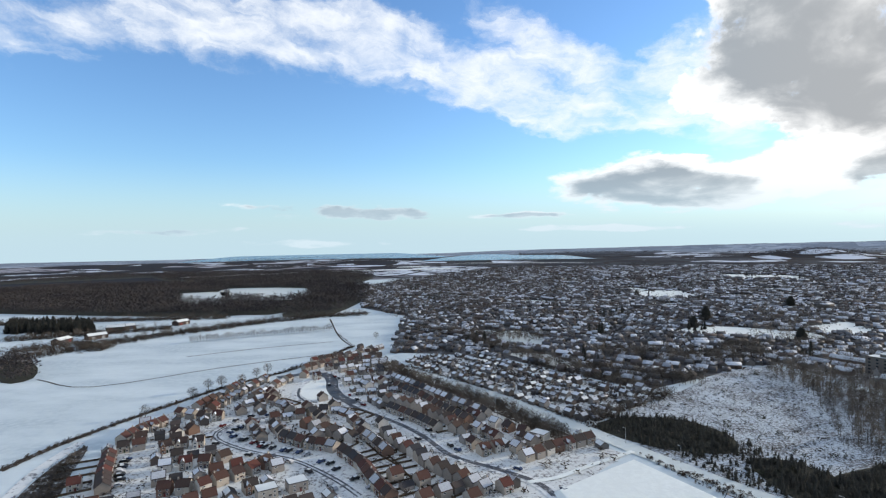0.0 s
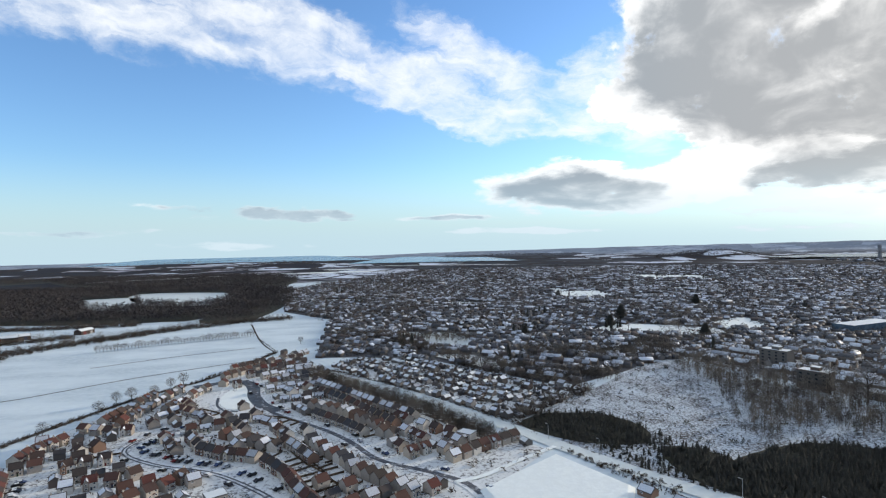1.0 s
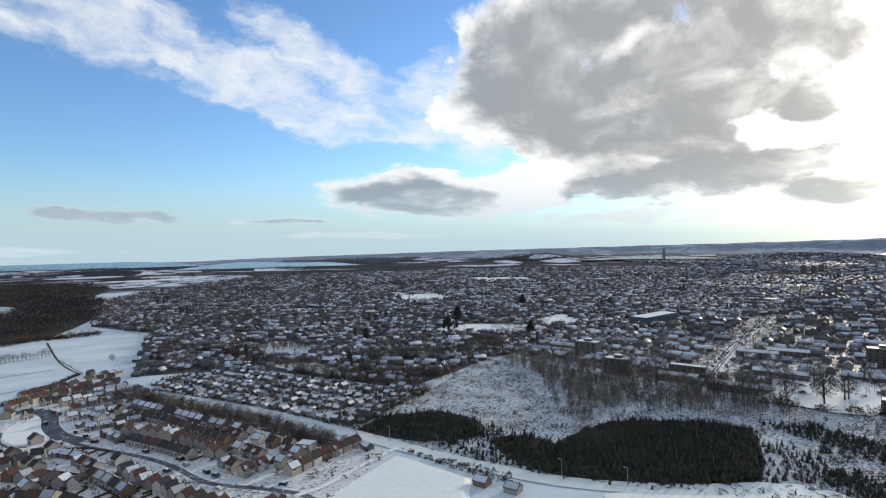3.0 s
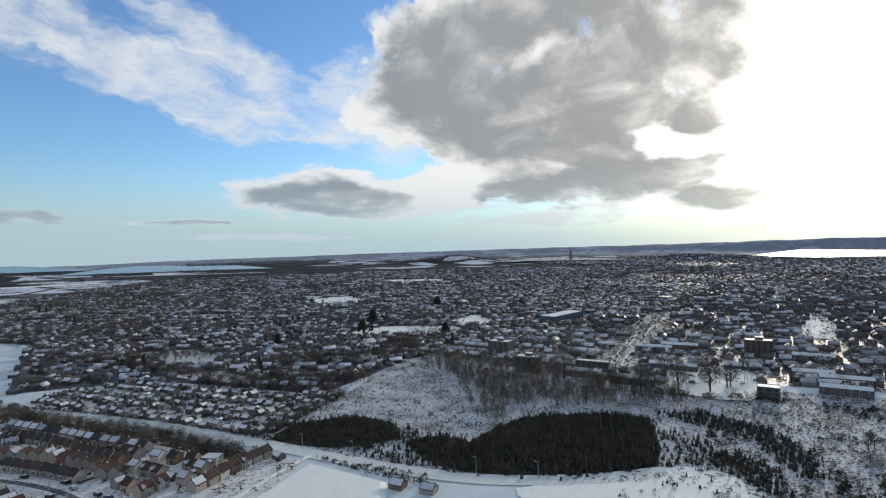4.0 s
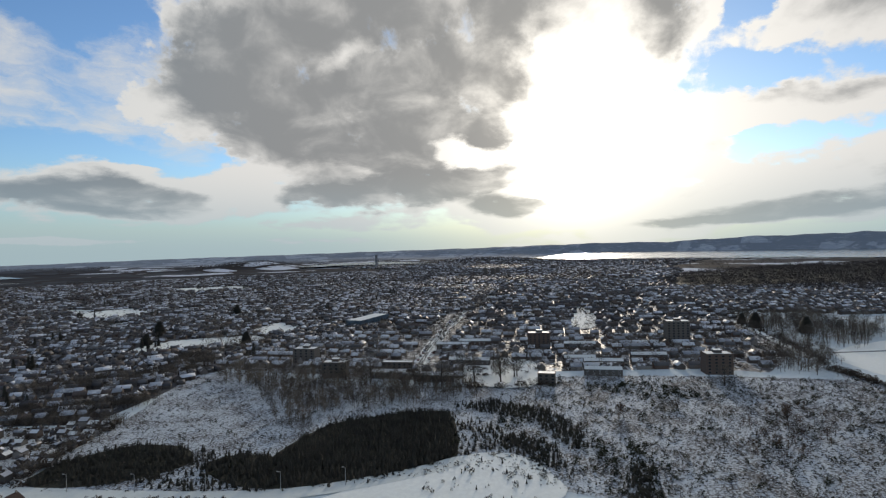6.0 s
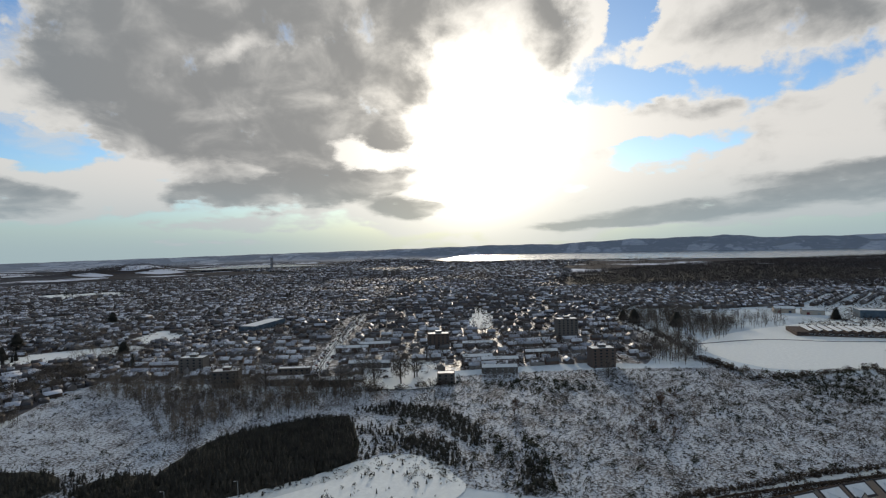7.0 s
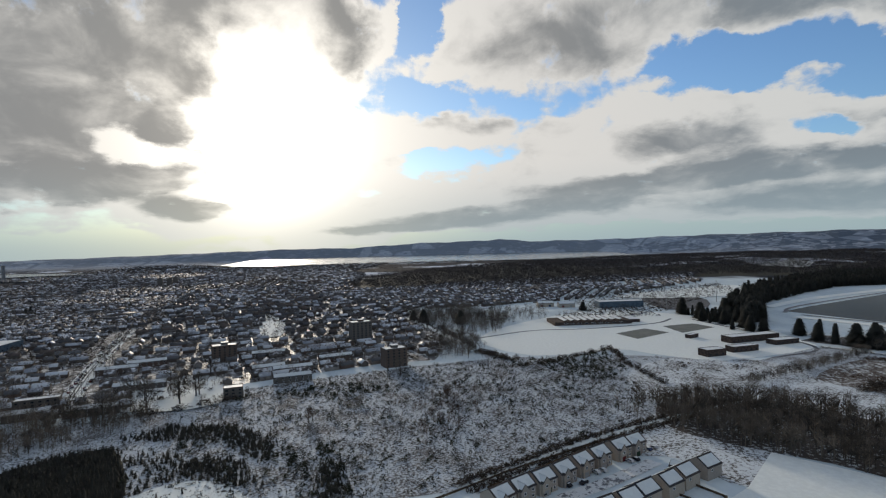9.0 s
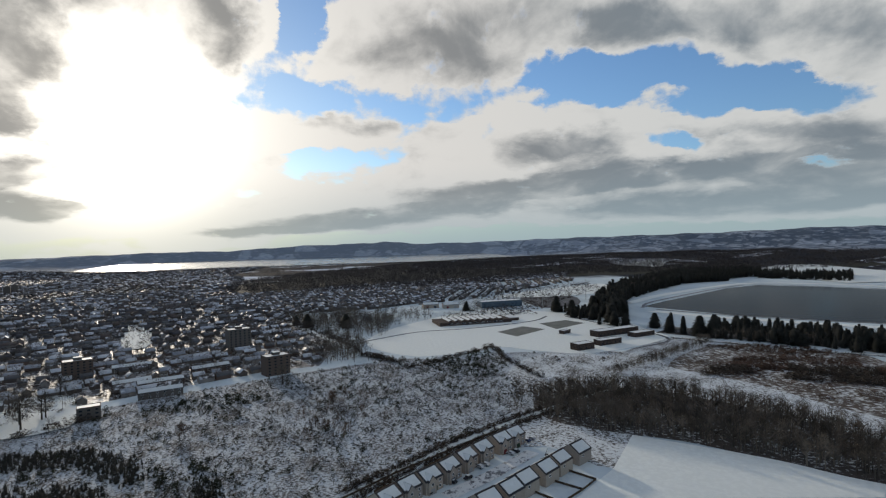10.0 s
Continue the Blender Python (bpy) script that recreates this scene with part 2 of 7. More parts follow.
def place(n):
    return n.add("ShaderNodeNewGeometry").outputs["Position"]


def m_snow(name, tint=(0.645, 0.69, 0.70), drift=0.02, grit=0.0, dark=(0.16, 0.13, 0.10), gscale=0.6, rough=0.85, specular=0.08):
    mat, n, b = material(name, rough, 0, specular)
    tint = (tint[0], tint[1], tint[2] * 0.95)
    p = place(n)
    broad = n.noise(p, drift, 5)
    small = n.noise(p, 0.35, 5, 0.65)
    c = n.mix(broad, tuple(v * 0.80 for v in tint), tint)
    c = n.mix(n.ramp(small, 0.38, 0.66), tuple(v * 0.84 for v in tint), c)
    if grit:
        g = n.noise(p, gscale, 6, 0.7)
        patchy = n.noise(p, 0.05, 4)
        edge = n.math("ADD", g, n.math("MULTIPLY", n.math("SUBTRACT", patchy, 0.5), 0.4))
        c = n.mix(n.ramp(edge, 0.62 - grit * 0.3, 0.70 - grit * 0.22), c, n.mix(n.noise(p, 0.11, 3), dark, tuple(v * 1.7 for v in dark)))
    n.put(b.inputs["Base Color"], c)
    bump(n, b, n.math("ADD", small, n.math("MULTIPLY", broad, 2.0)), 0.5, 0.25)
    return mat


def m_speckle(name, a, bcol, scale=1.0, lo=0.4, hi=0.6, rough=0.85, detail=5, island=False, random_object=False, bumps=0.0):
    mat, n, b = material(name, rough)
    p = place(n)
    f = n.ramp(n.noise(p, scale, detail, 0.62), lo, hi)
    if island:
        f = n.math("MULTIPLY_ADD", n.add("ShaderNodeNewGeometry").outputs["Random Per Island"], 0.7, n.math("MULTIPLY", f, 0.3))
    if random_object:
        f = n.math("MULTIPLY_ADD", n.add("ShaderNodeObjectInfo").outputs["Random"], 0.7, n.math("MULTIPLY", f, 0.3))
    n.put(b.inputs["Base Color"], n.mix(f, a, bcol))
    if bumps:
        bump(n, b, n.noise(p, scale * 3, 4), bumps, 0.05)
    return mat


def m_choice(name, colours, island=True, rough=0.85, snow=0.0, scale=0.5, stain=0.25, specular=0.08):
    """One of several colours for each island or object, with stains and some lying snow."""
    mat, n, b = material(name, rough, 0, specular)
    p = place(n)
    r = n.add("ShaderNodeNewGeometry").outputs["Random Per Island"] if island else n.add("ShaderNodeObjectInfo").outputs["Random"]
    ramp = n.add("ShaderNodeValToRGB")
    ramp.color_ramp.interpolation = "CONSTANT"
    el = ramp.color_ramp.elements
    while len(el) < len(colours):
        el.new(0.5)
    for i, c in enumerate(colours):
        el[i].position = i / len(colours)
        el[i].color = (*c, 1)
    n.put(ramp.inputs[0], r)
    dirt = n.noise(p, 1.3, 5, 0.65)
    c = n.mix(n.math("MULTIPLY", n.ramp(dirt, 0.4, 0.75), stain), ramp.outputs[0], (0.08, 0.075, 0.07))
    if snow:
        lie = n.math("ADD", n.noise(p, scale, 4, 0.6), n.math("MULTIPLY", n.math("SUBTRACT", r, 0.5), 0.35))
        c = n.mix(n.math("MULTIPLY", n.ramp(lie, 0.62 - snow * 0.5, 0.86 - snow * 0.4), 0.85), c, (0.78, 0.80, 0.83))
    n.put(b.inputs["Base Color"], c)
    bump(n, b, dirt, 0.25, 0.05)
    return mat


SNOW = m_snow("field_snow")
SNOW_ROOF = m_snow("roof_snow", (0.74, 0.765, 0.79), 0.15, rough=0.6, specular=0.2)
# brighter copy of field snow, for painted sunlight and for clean banks and paths
SNOW_LIT_CLEAN = m_snow("lit_clean_snow", (0.84, 0.87, 0.87), 0.012)
SNOW_YARD = m_snow("yard_snow", (0.70, 0.715, 0.73), 0.05, 0.34, (0.15, 0.145, 0.14), 0.55)
TOWN_GROUND = m_snow("town_ground_snow", (0.58, 0.60, 0.63), 0.02, 1.25, (0.040, 0.038, 0.039), 0.16, 0.65, 0.30)
TERRACE_GROUND = m_snow("terrace_ground_snow", (0.68, 0.70, 0.73), 0.02, 0.80, (0.07, 0.067, 0.066), 0.16, 0.6, 0.25)
ROUGH = m_snow("rough_grass_snow", (0.55, 0.605, 0.675), 0.03, 0.55, (0.090, 0.087, 0.086), 0.75)
THIN = m_snow("stubble_snow", (0.68, 0.72, 0.77), 0.03, 0.50, (0.07, 0.062, 0.055), 0.55)
ROOF_THIN = m_speckle("thin_roof_snow", (0.26, 0.265, 0.28), (0.66, 0.69, 0.73), 2.2, 0.3, 0.7, 0.7, random_object=True)
ROUGH_RUST = m_snow("bracken_snow", (0.62, 0.64, 0.66), 0.012, 0.78, (0.068, 0.053, 0.043), 0.30)
WOOD_FLOOR = m_snow("wood_floor", (0.60, 0.63, 0.66), 0.05, 1.0, (0.05, 0.042, 0.036), 0.4)
# dark ground laid under trees so that no snow shows between them
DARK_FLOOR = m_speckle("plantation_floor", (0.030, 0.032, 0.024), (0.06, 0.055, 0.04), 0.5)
ROAD = m_snow("trodden_road", (0.76, 0.77, 0.79), 0.05, 0.35, (0.12, 0.12, 0.125), 0.3)
SLUSH = m_snow("slush_track", (0.50, 0.52, 0.55), 0.05, 1.0, (0.07, 0.072, 0.078), 0.4)
TARMAC = m_speckle("wet_tarmac", (0.045, 0.05, 0.06), (0.11, 0.12, 0.13), 0.3, 0.35, 0.75, 0.5)
COURT = m_speckle("sports_court", (0.13, 0.14, 0.125), (0.20, 0.20, 0.18), 0.08, 0.3, 0.8)
HEDGE = m_speckle("hedge_twigs", (0.040, 0.033, 0.027), (0.095, 0.074, 0.057), 1.2, island=True)
TWIG = m_speckle("bare_twigs", (0.060, 0.052, 0.044), (0.145, 0.122, 0.100), 0.06, island=False)
TWIG_RUST = m_speckle("russet_twigs", (0.065, 0.042, 0.031), (0.135, 0.088, 0.064), 0.06)
TWIG_PALE = m_speckle("pale_bare_twigs", (0.085, 0.070, 0.056), (0.20, 0.165, 0.13), 0.10)
BARK = m_speckle("bark", (0.035, 0.028, 0.022), (0.10, 0.085, 0.07), 2.0)
CONIFER = m_speckle("conifer_needles", (0.033, 0.033, 0.028), (0.058, 0.056, 0.046), 0.15, 0.3, 0.7)
GORSE = m_speckle("gorse_needles", (0.026, 0.029, 0.019), (0.055, 0.056, 0.034), 0.12, 0.3, 0.7)
TUFT = m_choice("grass_tufts", [(0.075, 0.065, 0.055), (0.045, 0.041, 0.037), (0.11, 0.092, 0.074), (0.05, 0.05, 0.04)])
WATER, _n, _b = material("open_water", 0.10, 0, 0.0018)
_n.put(_b.inputs["Base Color"], (0.036, 0.047, 0.058))
bump(_n, _b, _n.noise(place(_n), 0.35, 4), 0.05, 0.1)
SEA, _n, _b = material("sea_water", 0.22, 0, 0.5)
_n.put(_b.inputs["Base Color"], (0.06, 0.11, 0.14))
bump(_n, _b, _n.noise(place(_n), 0.05, 5), 0.9, 2.0)
GLASS, _n, _b = material("window_glass", 0.08, 0, 0.6)
_n.put(_b.inputs["Base Color"], (0.02, 0.025, 0.03))
FRAME = m_speckle("white_frame", (0.70, 0.70, 0.68), (0.78, 0.78, 0.77), 3.0, rough=0.5)
WALL = m_choice("house_walls", [(0.42, 0.36, 0.29), (0.56, 0.52, 0.46), (0.20, 0.125, 0.090), (0.27, 0.235, 0.20), (0.42, 0.37, 0.31), (0.34, 0.30, 0.26), (0.30, 0.27, 0.235)], False)
WALL_OLD = m_choice("old_harling", [(0.15, 0.14, 0.13), (0.22, 0.205, 0.19), (0.10, 0.088, 0.08), (0.27, 0.255, 0.24), (0.12, 0.095, 0.082)], False)
WALL_CREAM = m_choice("cream_harling", [(0.36, 0.305, 0.25), (0.40, 0.345, 0.285), (0.33, 0.29, 0.25)], False, stain=0.2)
WALL_TOWN = m_choice("town_walls", [(0.11, 0.098, 0.088), (0.16, 0.142, 0.127), (0.075, 0.067, 0.062), (0.22, 0.203, 0.185), (0.065, 0.063, 0.064), (0.095, 0.074, 0.063)])
TILE_RED = m_choice("red_roof_tiles", [(0.105, 0.040, 0.032), (0.082, 0.038, 0.032), (0.066, 0.040, 0.035), (0.055, 0.042, 0.039)], False, stain=0.35)
TILE_BROWN = m_choice("brown_roof_tiles", [(0.085, 0.046, 0.036), (0.066, 0.044, 0.037), (0.095, 0.050, 0.040), (0.052, 0.042, 0.038)], False, stain=0.3)
TILE_DARK = m_choice("dark_roof_tiles", [(0.055, 0.05, 0.05), (0.075, 0.06, 0.055), (0.045, 0.045, 0.05)], False, stain=0.3)
ROOF_TOWN = m_choice("town_roofs", [(0.045, 0.045, 0.05), (0.58, 0.61, 0.66), (0.08, 0.06, 0.052), (0.05, 0.05, 0.058), (0.10, 0.105, 0.115), (0.055, 0.05, 0.05), (0.40, 0.43, 0.48), (0.24, 0.26, 0.29), (0.06, 0.055, 0.055)], True, 0.62, snow=0.06, scale=0.35, specular=0.34)
WALL_ROW = m_choice("terrace_walls", [(0.16, 0.14, 0.12), (0.21, 0.18, 0.155), (0.12, 0.10, 0.087), (0.28, 0.255, 0.23), (0.14, 0.10, 0.08)], False)
ROOF_ROW = m_choice("terrace_roofs", [(0.58, 0.61, 0.64), (0.10, 0.10, 0.105), (0.50, 0.53, 0.56), (0.30, 0.32, 0.35), (0.08, 0.075, 0.07), (0.07, 0.06, 0.055)], False, 0.6, snow=0.10, scale=0.35, specular=0.18)
BLOCK = m_choice("grey_blocks", [(0.11, 0.098, 0.088), (0.14, 0.125, 0.112), (0.12, 0.088, 0.072)], False)
FENCE = m_speckle("fence_boards", (0.05, 0.036, 0.025), (0.13, 0.095, 0.065), 0.8, island=False)
METAL = m_speckle("galvanised_pole", (0.25, 0.25, 0.25), (0.42, 0.42, 0.40), 0.7, rough=0.5)
CAR_PAINT = m_choice("car_paint", [(0.03, 0.03, 0.035), (0.12, 0.02, 0.02), (0.04, 0.06, 0.12), (0.30, 0.31, 0.33), (0.02, 0.02, 0.02), (0.5, 0.5, 0.5)], False, 0.35, stain=0.05)
RUBBER = m_speckle("tyre_rubber", (0.015, 0.015, 0.015), (0.03, 0.03, 0.03), 2.0)
HALL = m_speckle("hall_cladding", (0.07, 0.10, 0.13), (0.11, 0.15, 0.18), 0.3)
BRICK = m_speckle("school_brick", (0.045, 0.034, 0.030), (0.085, 0.062, 0.052), 0.6)
FAR_WOOD = m_speckle("far_wood_twigs", (0.042, 0.038, 0.039), (0.078, 0.067, 0.062), 0.012, 0.3, 0.7)
STONE = m_speckle("pale_tower_stone", (0.16, 0.16, 0.165), (0.24, 0.24, 0.245), 0.1)
DOOR_PAINT = m_choice("door_paint", [(0.04, 0.05, 0.08), (0.15, 0.03, 0.03), (0.30, 0.30, 0.29), (0.03, 0.05, 0.03)], False, 0.5)


# ---------------------------------------------------------------- mesh helpers
def part(name, bm, mat, parent=None, label=""):
    """One bmesh as one mesh object, under a thing or a part."""
    me = bpy.data.meshes.new(name)
    bm.to_mesh(me)
    bm.free()
    for one in (mat if isinstance(mat, (list, tuple)) else (mat,)):
        me.materials.append(one)
    ob = new(name, me)
    if parent:
        ob.parent = parent
    return tagged(ob, label)


def empty(name, m=None):
    ob = new(name)
    ob.empty_display_size = 0.5
    if m is not None:
        ob.matrix_basis = m
    return ob


def box(bm, x0, x1, y0, y1, z0, z1, mat=0):
    v = [bm.verts.new(c) for c in ((x0, y0, z0), (x1, y0, z0), (x1, y1, z0), (x0, y1, z0),
                                   (x0, y0, z1), (x1, y0, z1), (x1, y1, z1), (x0, y1, z1))]
    for q in ((3, 2, 1, 0), (4, 5, 6, 7), (0, 1, 5, 4), (1, 2, 6, 5), (2, 3, 7, 6), (3, 0, 4, 7)):
        bm.faces.new([v[i] for i in q]).material_index = mat
    return bm


def prism(bm, outline, a, b, axis="x", mat=0):
    """Extrude an outline of (u, z) along an axis from a to b."""
    def at(s, u, z):
        return (s, u, z) if axis == "x" else (u, s, z)
    va = [bm.verts.new(at(a, *p)) for p in outline]
    vb = [bm.verts.new(at(b, *p)) for p in outline]
    n = len(outline)
    fs = [bm.faces.new(va[::-1]), bm.faces.new(vb)]
    fs += [bm.faces.new((va[i], va[(i + 1) % n], vb[(i + 1) % n], vb[i])) for i in range(n)]
    for f in fs:
        f.material_index = mat
    bmesh.ops.recalc_face_normals(bm, faces=fs)
    return bm


def cone(bm, r0, r1, h, n=8, base=(0, 0, 0), tilt=None):
    m = Matrix.Translation(base) @ (tilt or Matrix()) @ Matrix.Translation((0, 0, h / 2))
    bmesh.ops.create_cone(bm, cap_ends=True, segments=n, radius1=r0, radius2=r1, depth=h, matrix=m)
    return bm


def mesh_np(name, verts, faces, mat, smooth=False):
    """A mesh from arrays: verts (n, 3), faces (m, k)."""
    me = bpy.data.meshes.new(name)
    k = faces.shape[1]
    me.vertices.add(len(verts))
    me.vertices.foreach_set("co", np.asarray(verts, np.float32).ravel())
    me.loops.add(faces.size)
    me.loops.foreach_set("vertex_index", faces.astype(np.int32).ravel())
    me.polygons.add(len(faces))
    me.polygons.foreach_set("loop_start", np.arange(0, faces.size, k, dtype=np.int32))
    me.polygons.foreach_set("loop_total", np.full(len(faces), k, np.int32))
    if smooth:
        me.polygons.foreach_set("use_smooth", np.ones(len(faces), bool))
    me.update(calc_edges=True)
    me.materials.append(mat)
    return new(name, me)


def stamp(template, pos, turn, size):
    """Repeat a template (verts, faces) at places, with turns about z and sizes (n,) or (n, 3)."""
    tv, tf = template
    pos, turn, size = np.asarray(pos, float), np.asarray(turn, float), np.asarray(size, float)
    if size.ndim == 1:
        size = np.repeat(size[:, None], 3, 1)
    if pos.shape[1] == 2:
        pos = np.column_stack([pos, ground_z(pos[:, 0], pos[:, 1])])
    c, s = np.cos(turn)[:, None], np.sin(turn)[:, None]
    x, y, z = (tv[None, :, i] * size[:, i:i + 1] for i in range(3))
    v = np.stack([x * c - y * s, x * s + y * c, z], 2) + pos[:, None, :]
    f = tf[None] + (np.arange(len(pos)) * len(tv))[:, None, None]
    return v.reshape(-1, 3), f.reshape(-1, tf.shape[1])


def inside(poly, x, y):
    p = np.asarray(poly, float)
    ok = np.zeros(np.shape(x), bool)
    j = len(p) - 1
    for i in range(len(p)):
        (xi, yi), (xj, yj) = p[i], p[j]
        hit = ((yi > y) != (yj > y)) & (x < (xj - xi) * (y - yi) / (yj - yi + 1e-9) + xi)
        ok ^= hit
        j = i
    return ok


def scatter(poly, each, rng):
    """Random places in a polygon, one for each so many square metres."""
    p = np.asarray(poly, float)
    lo, hi = p.min(0), p.max(0)
    n = int(np.prod(hi - lo) / each)
    q = lo + rng.random((n, 2)) * (hi - lo)
    return q[inside(poly, q[:, 0], q[:, 1])]


def clear_of(pts, lines, gap):
    """Places that keep so many metres from all the lines."""
    ok = np.ones(len(pts), bool)
    for ln in lines:
        q = along(smooth_line(ln), 2.0)[:, :2]
        ok &= (((pts[:, None] - q[None]) ** 2).sum(2).min(1) > gap * gap)
    return pts[ok]


def along(line, step, shift=0.0):
    """Points each step metres along a polyline, with the heading there; shift: sideways to its left."""
    p = np.asarray(line, float)
    d = np.diff(p, axis=0)
    length = np.hypot(*d.T)
    total = length.sum()
    cum = np.concatenate([[0], np.cumsum(length)])
    out = []
    for s in np.arange(step / 2, total, step):
        i = min(np.searchsorted(cum, s, "right") - 1, len(d) - 1)
        u = d[i] / length[i]
        q = p[i] + u * (s - cum[i]) + np.array([-u[1], u[0]]) * shift
        out.append((q[0], q[1], math.atan2(u[1], u[0])))
    return np.array(out)


def smooth_line(line, n=4):
    """Round a polyline (Catmull-Rom)."""
    p = [Vector(q) for q in line]
    p = [2 * p[0] - p[1]] + p + [2 * p[-1] - p[-2]]
    out = []
    for a, b, c, d in zip(p, p[1:], p[2:], p[3:]):
        for i in range(n):
            t = i / n
            q = 0.5 * (2 * b + (c - a) * t + (2 * a - 5 * b + 4 * c - d) * t * t + (3 * b - a - 3 * c + d) * t ** 3)
            out.append((q.x, q.y))
    out.append((p[-2].x, p[-2].y))
    return out


def round_poly(poly, n=3):
    p = [Vector(q) for q in poly]
    k = len(p)
    out = []
    for i in range(k):
        a, b, c, d = p[i - 1], p[i], p[(i + 1) % k], p[(i + 2) % k]
        for j in range(n):
            t = j / n
            q = 0.5 * (2 * b + (c - a) * t + (2 * a - 5 * b + 4 * c - d) * t * t + (3 * b - a - 3 * c + d) * t ** 3)
            out.append((q.x, q.y))
    return out


# ---------------------------------------------------------------- ground
EDGE = 4960.0
RIDGES = [  # azimuth, width in degrees, distance, depth, height
    (-33, 12, 3280, 396, 16), (-16, 9, 3645, 312, 5), (9, 9, 4560, 260, 15), (18, 9, 4009, 312, 12), (34, 4, 3098, 200, 38), (-8, 4, 2900, 200, 14), (44, 8, 4252, 360, 22),
    (58, 5.5, 3037, 200, 26), (118, 16, 2794, 504, 20), (134, 14, 2430, 480, 27),
]
# the far hills: azimuth and height where they stand against the sky
SKYLINE_AZ = (-60, -39, -27, -16, -9, 0, 7, 16, 27, 38, 45, 51, 58, 63, 68, 71, 76, 80, 84, 88, 90, 91.6, 93, 95, 102, 110, 120, 126, 134, 137, 145, 160, 175)
SKYLINE_EL = (-1.0, -1.03, -1.15, -1.1, -1.1, -1.1, -0.9, -0.80, -0.62, -0.50, -0.40, -0.33, -0.23, -0.12, -0.02, 0.04, -0.02, 0.18, 0.36, 0.38, 0.44, 0.56, 0.40, 0.22, 0.22, 0.36, 0.42, 0.48, 0.66, 0.56, 0.6, 0.5, -0.6)


def ground_z(x, y):
    """Height of the land."""
    x, y = np.asarray(x, float), np.asarray(y, float)
    r = np.hypot(x, y)
    az = np.degrees(np.arctan2(x, y))
    z = np.zeros_like(r)
    for a, wa, d, wd, h in RIDGES:
        z = z + h * np.exp(-((az - a) / wa) ** 2 - ((r - d) / wd) ** 2) * (1 + 0.09 * np.sin(az * 0.9 + d) + 0.02 * np.sin(az * 2.1 + a) + 0.02 * np.sin(az * 3.7 + a + r * 0.004))
    top = EYE_H + 4880 * np.tan(np.radians(np.interp(az, SKYLINE_AZ, SKYLINE_EL)))
    rough = 1.0 + 0.025 * np.sin(az * 1.3) + 0.012 * np.sin(az * 3.1 + 1.0)
    depth = np.interp(az, (-60, 30, 62, 70, 105, 118, 180), (200, 330, 300, 150, 170, 420, 420))
    return np.maximum(z, np.maximum(top, 0.0) * rough * np.exp(-((r - 4900) / depth) ** 2))


az_steps = np.concatenate([np.arange(-60, 165, 0.3), np.arange(165, 300, 5)])
r_steps = np.concatenate([[0.5], np.arange(60, 600, 60), np.arange(600, 1800, 100), np.arange(1800, EDGE, 60), [EDGE]])
gx = np.outer(r_steps, np.sin(np.radians(az_steps)))
gy = np.outer(r_steps, np.cos(np.radians(az_steps)))
gv = np.stack([gx, gy, ground_z(gx, gy) - 0.02], 2).reshape(-1, 3)
na, nr = len(az_steps), len(r_steps)
i0 = (np.arange(nr - 1)[:, None] * na + np.arange(na)[None]).ravel()
i1 = (np.arange(nr - 1)[:, None] * na + (np.arange(na)[None] + 1) % na).ravel()
gf = np.stack([i0, i1, i1 + na, i0 + na], 1)[:, ::-1]

LAND, n, b = material("winter_land", 0.9, 0, 0.01)
p = place(n)
near_white = n.mix(n.ramp(n.noise(n.mapped(p, (1.0, 2.2, 1.0)), 0.014, 6, 0.6), 0.34, 0.66), (0.43, 0.50, 0.53), (0.61, 0.675, 0.685))
near_white = n.mix(n.ramp(n.noise(p, 0.25, 6, 0.65), 0.35, 0.75), near_white, (0.56, 0.62, 0.635))
cells = n.add("ShaderNodeTexVoronoi")
n.put(cells.inputs["Vector"], n.mapped(p, (1.0, 1.0, 1.0)))
cells.inputs["Scale"].default_value = 0.0042
cell_r = n.add("ShaderNodeSeparateColor")
n.put(cell_r.inputs[0], cells.outputs["Color"])
hedges = n.add("ShaderNodeTexVoronoi", feature="DISTANCE_TO_EDGE")
n.put(hedges.inputs["Vector"], p)
hedges.inputs["Scale"].default_value = 0.0042
east = n.add("ShaderNodeSeparateXYZ")
n.put(east.inputs[0], p)
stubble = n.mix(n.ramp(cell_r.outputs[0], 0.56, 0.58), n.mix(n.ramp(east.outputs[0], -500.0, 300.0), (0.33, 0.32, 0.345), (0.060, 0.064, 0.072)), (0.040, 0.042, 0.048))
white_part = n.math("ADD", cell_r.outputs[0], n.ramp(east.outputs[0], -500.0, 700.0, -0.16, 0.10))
# more white fields eastward stand in for bright haze under the sun
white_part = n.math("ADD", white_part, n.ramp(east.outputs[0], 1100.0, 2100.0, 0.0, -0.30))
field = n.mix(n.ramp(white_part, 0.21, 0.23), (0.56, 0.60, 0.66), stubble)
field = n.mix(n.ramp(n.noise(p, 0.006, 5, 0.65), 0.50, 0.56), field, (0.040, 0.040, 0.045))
field = n.mix(n.ramp(hedges.outputs[0], 0.05, 0.03), field, (0.045, 0.04, 0.038))
rr = n.add("ShaderNodeVectorMath", operation="LENGTH")
n.put(rr.inputs[0], p)
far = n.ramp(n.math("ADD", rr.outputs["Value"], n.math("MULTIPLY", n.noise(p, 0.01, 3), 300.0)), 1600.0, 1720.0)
# distance haze painted into the base colour: far land blends towards pale blue
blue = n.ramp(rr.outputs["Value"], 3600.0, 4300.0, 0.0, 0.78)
parcels = n.add("ShaderNodeTexVoronoi")
n.put(parcels.inputs["Vector"], n.mapped(p, (1.0, 1.0, 3.0)))
parcels.inputs["Scale"].default_value = 0.030
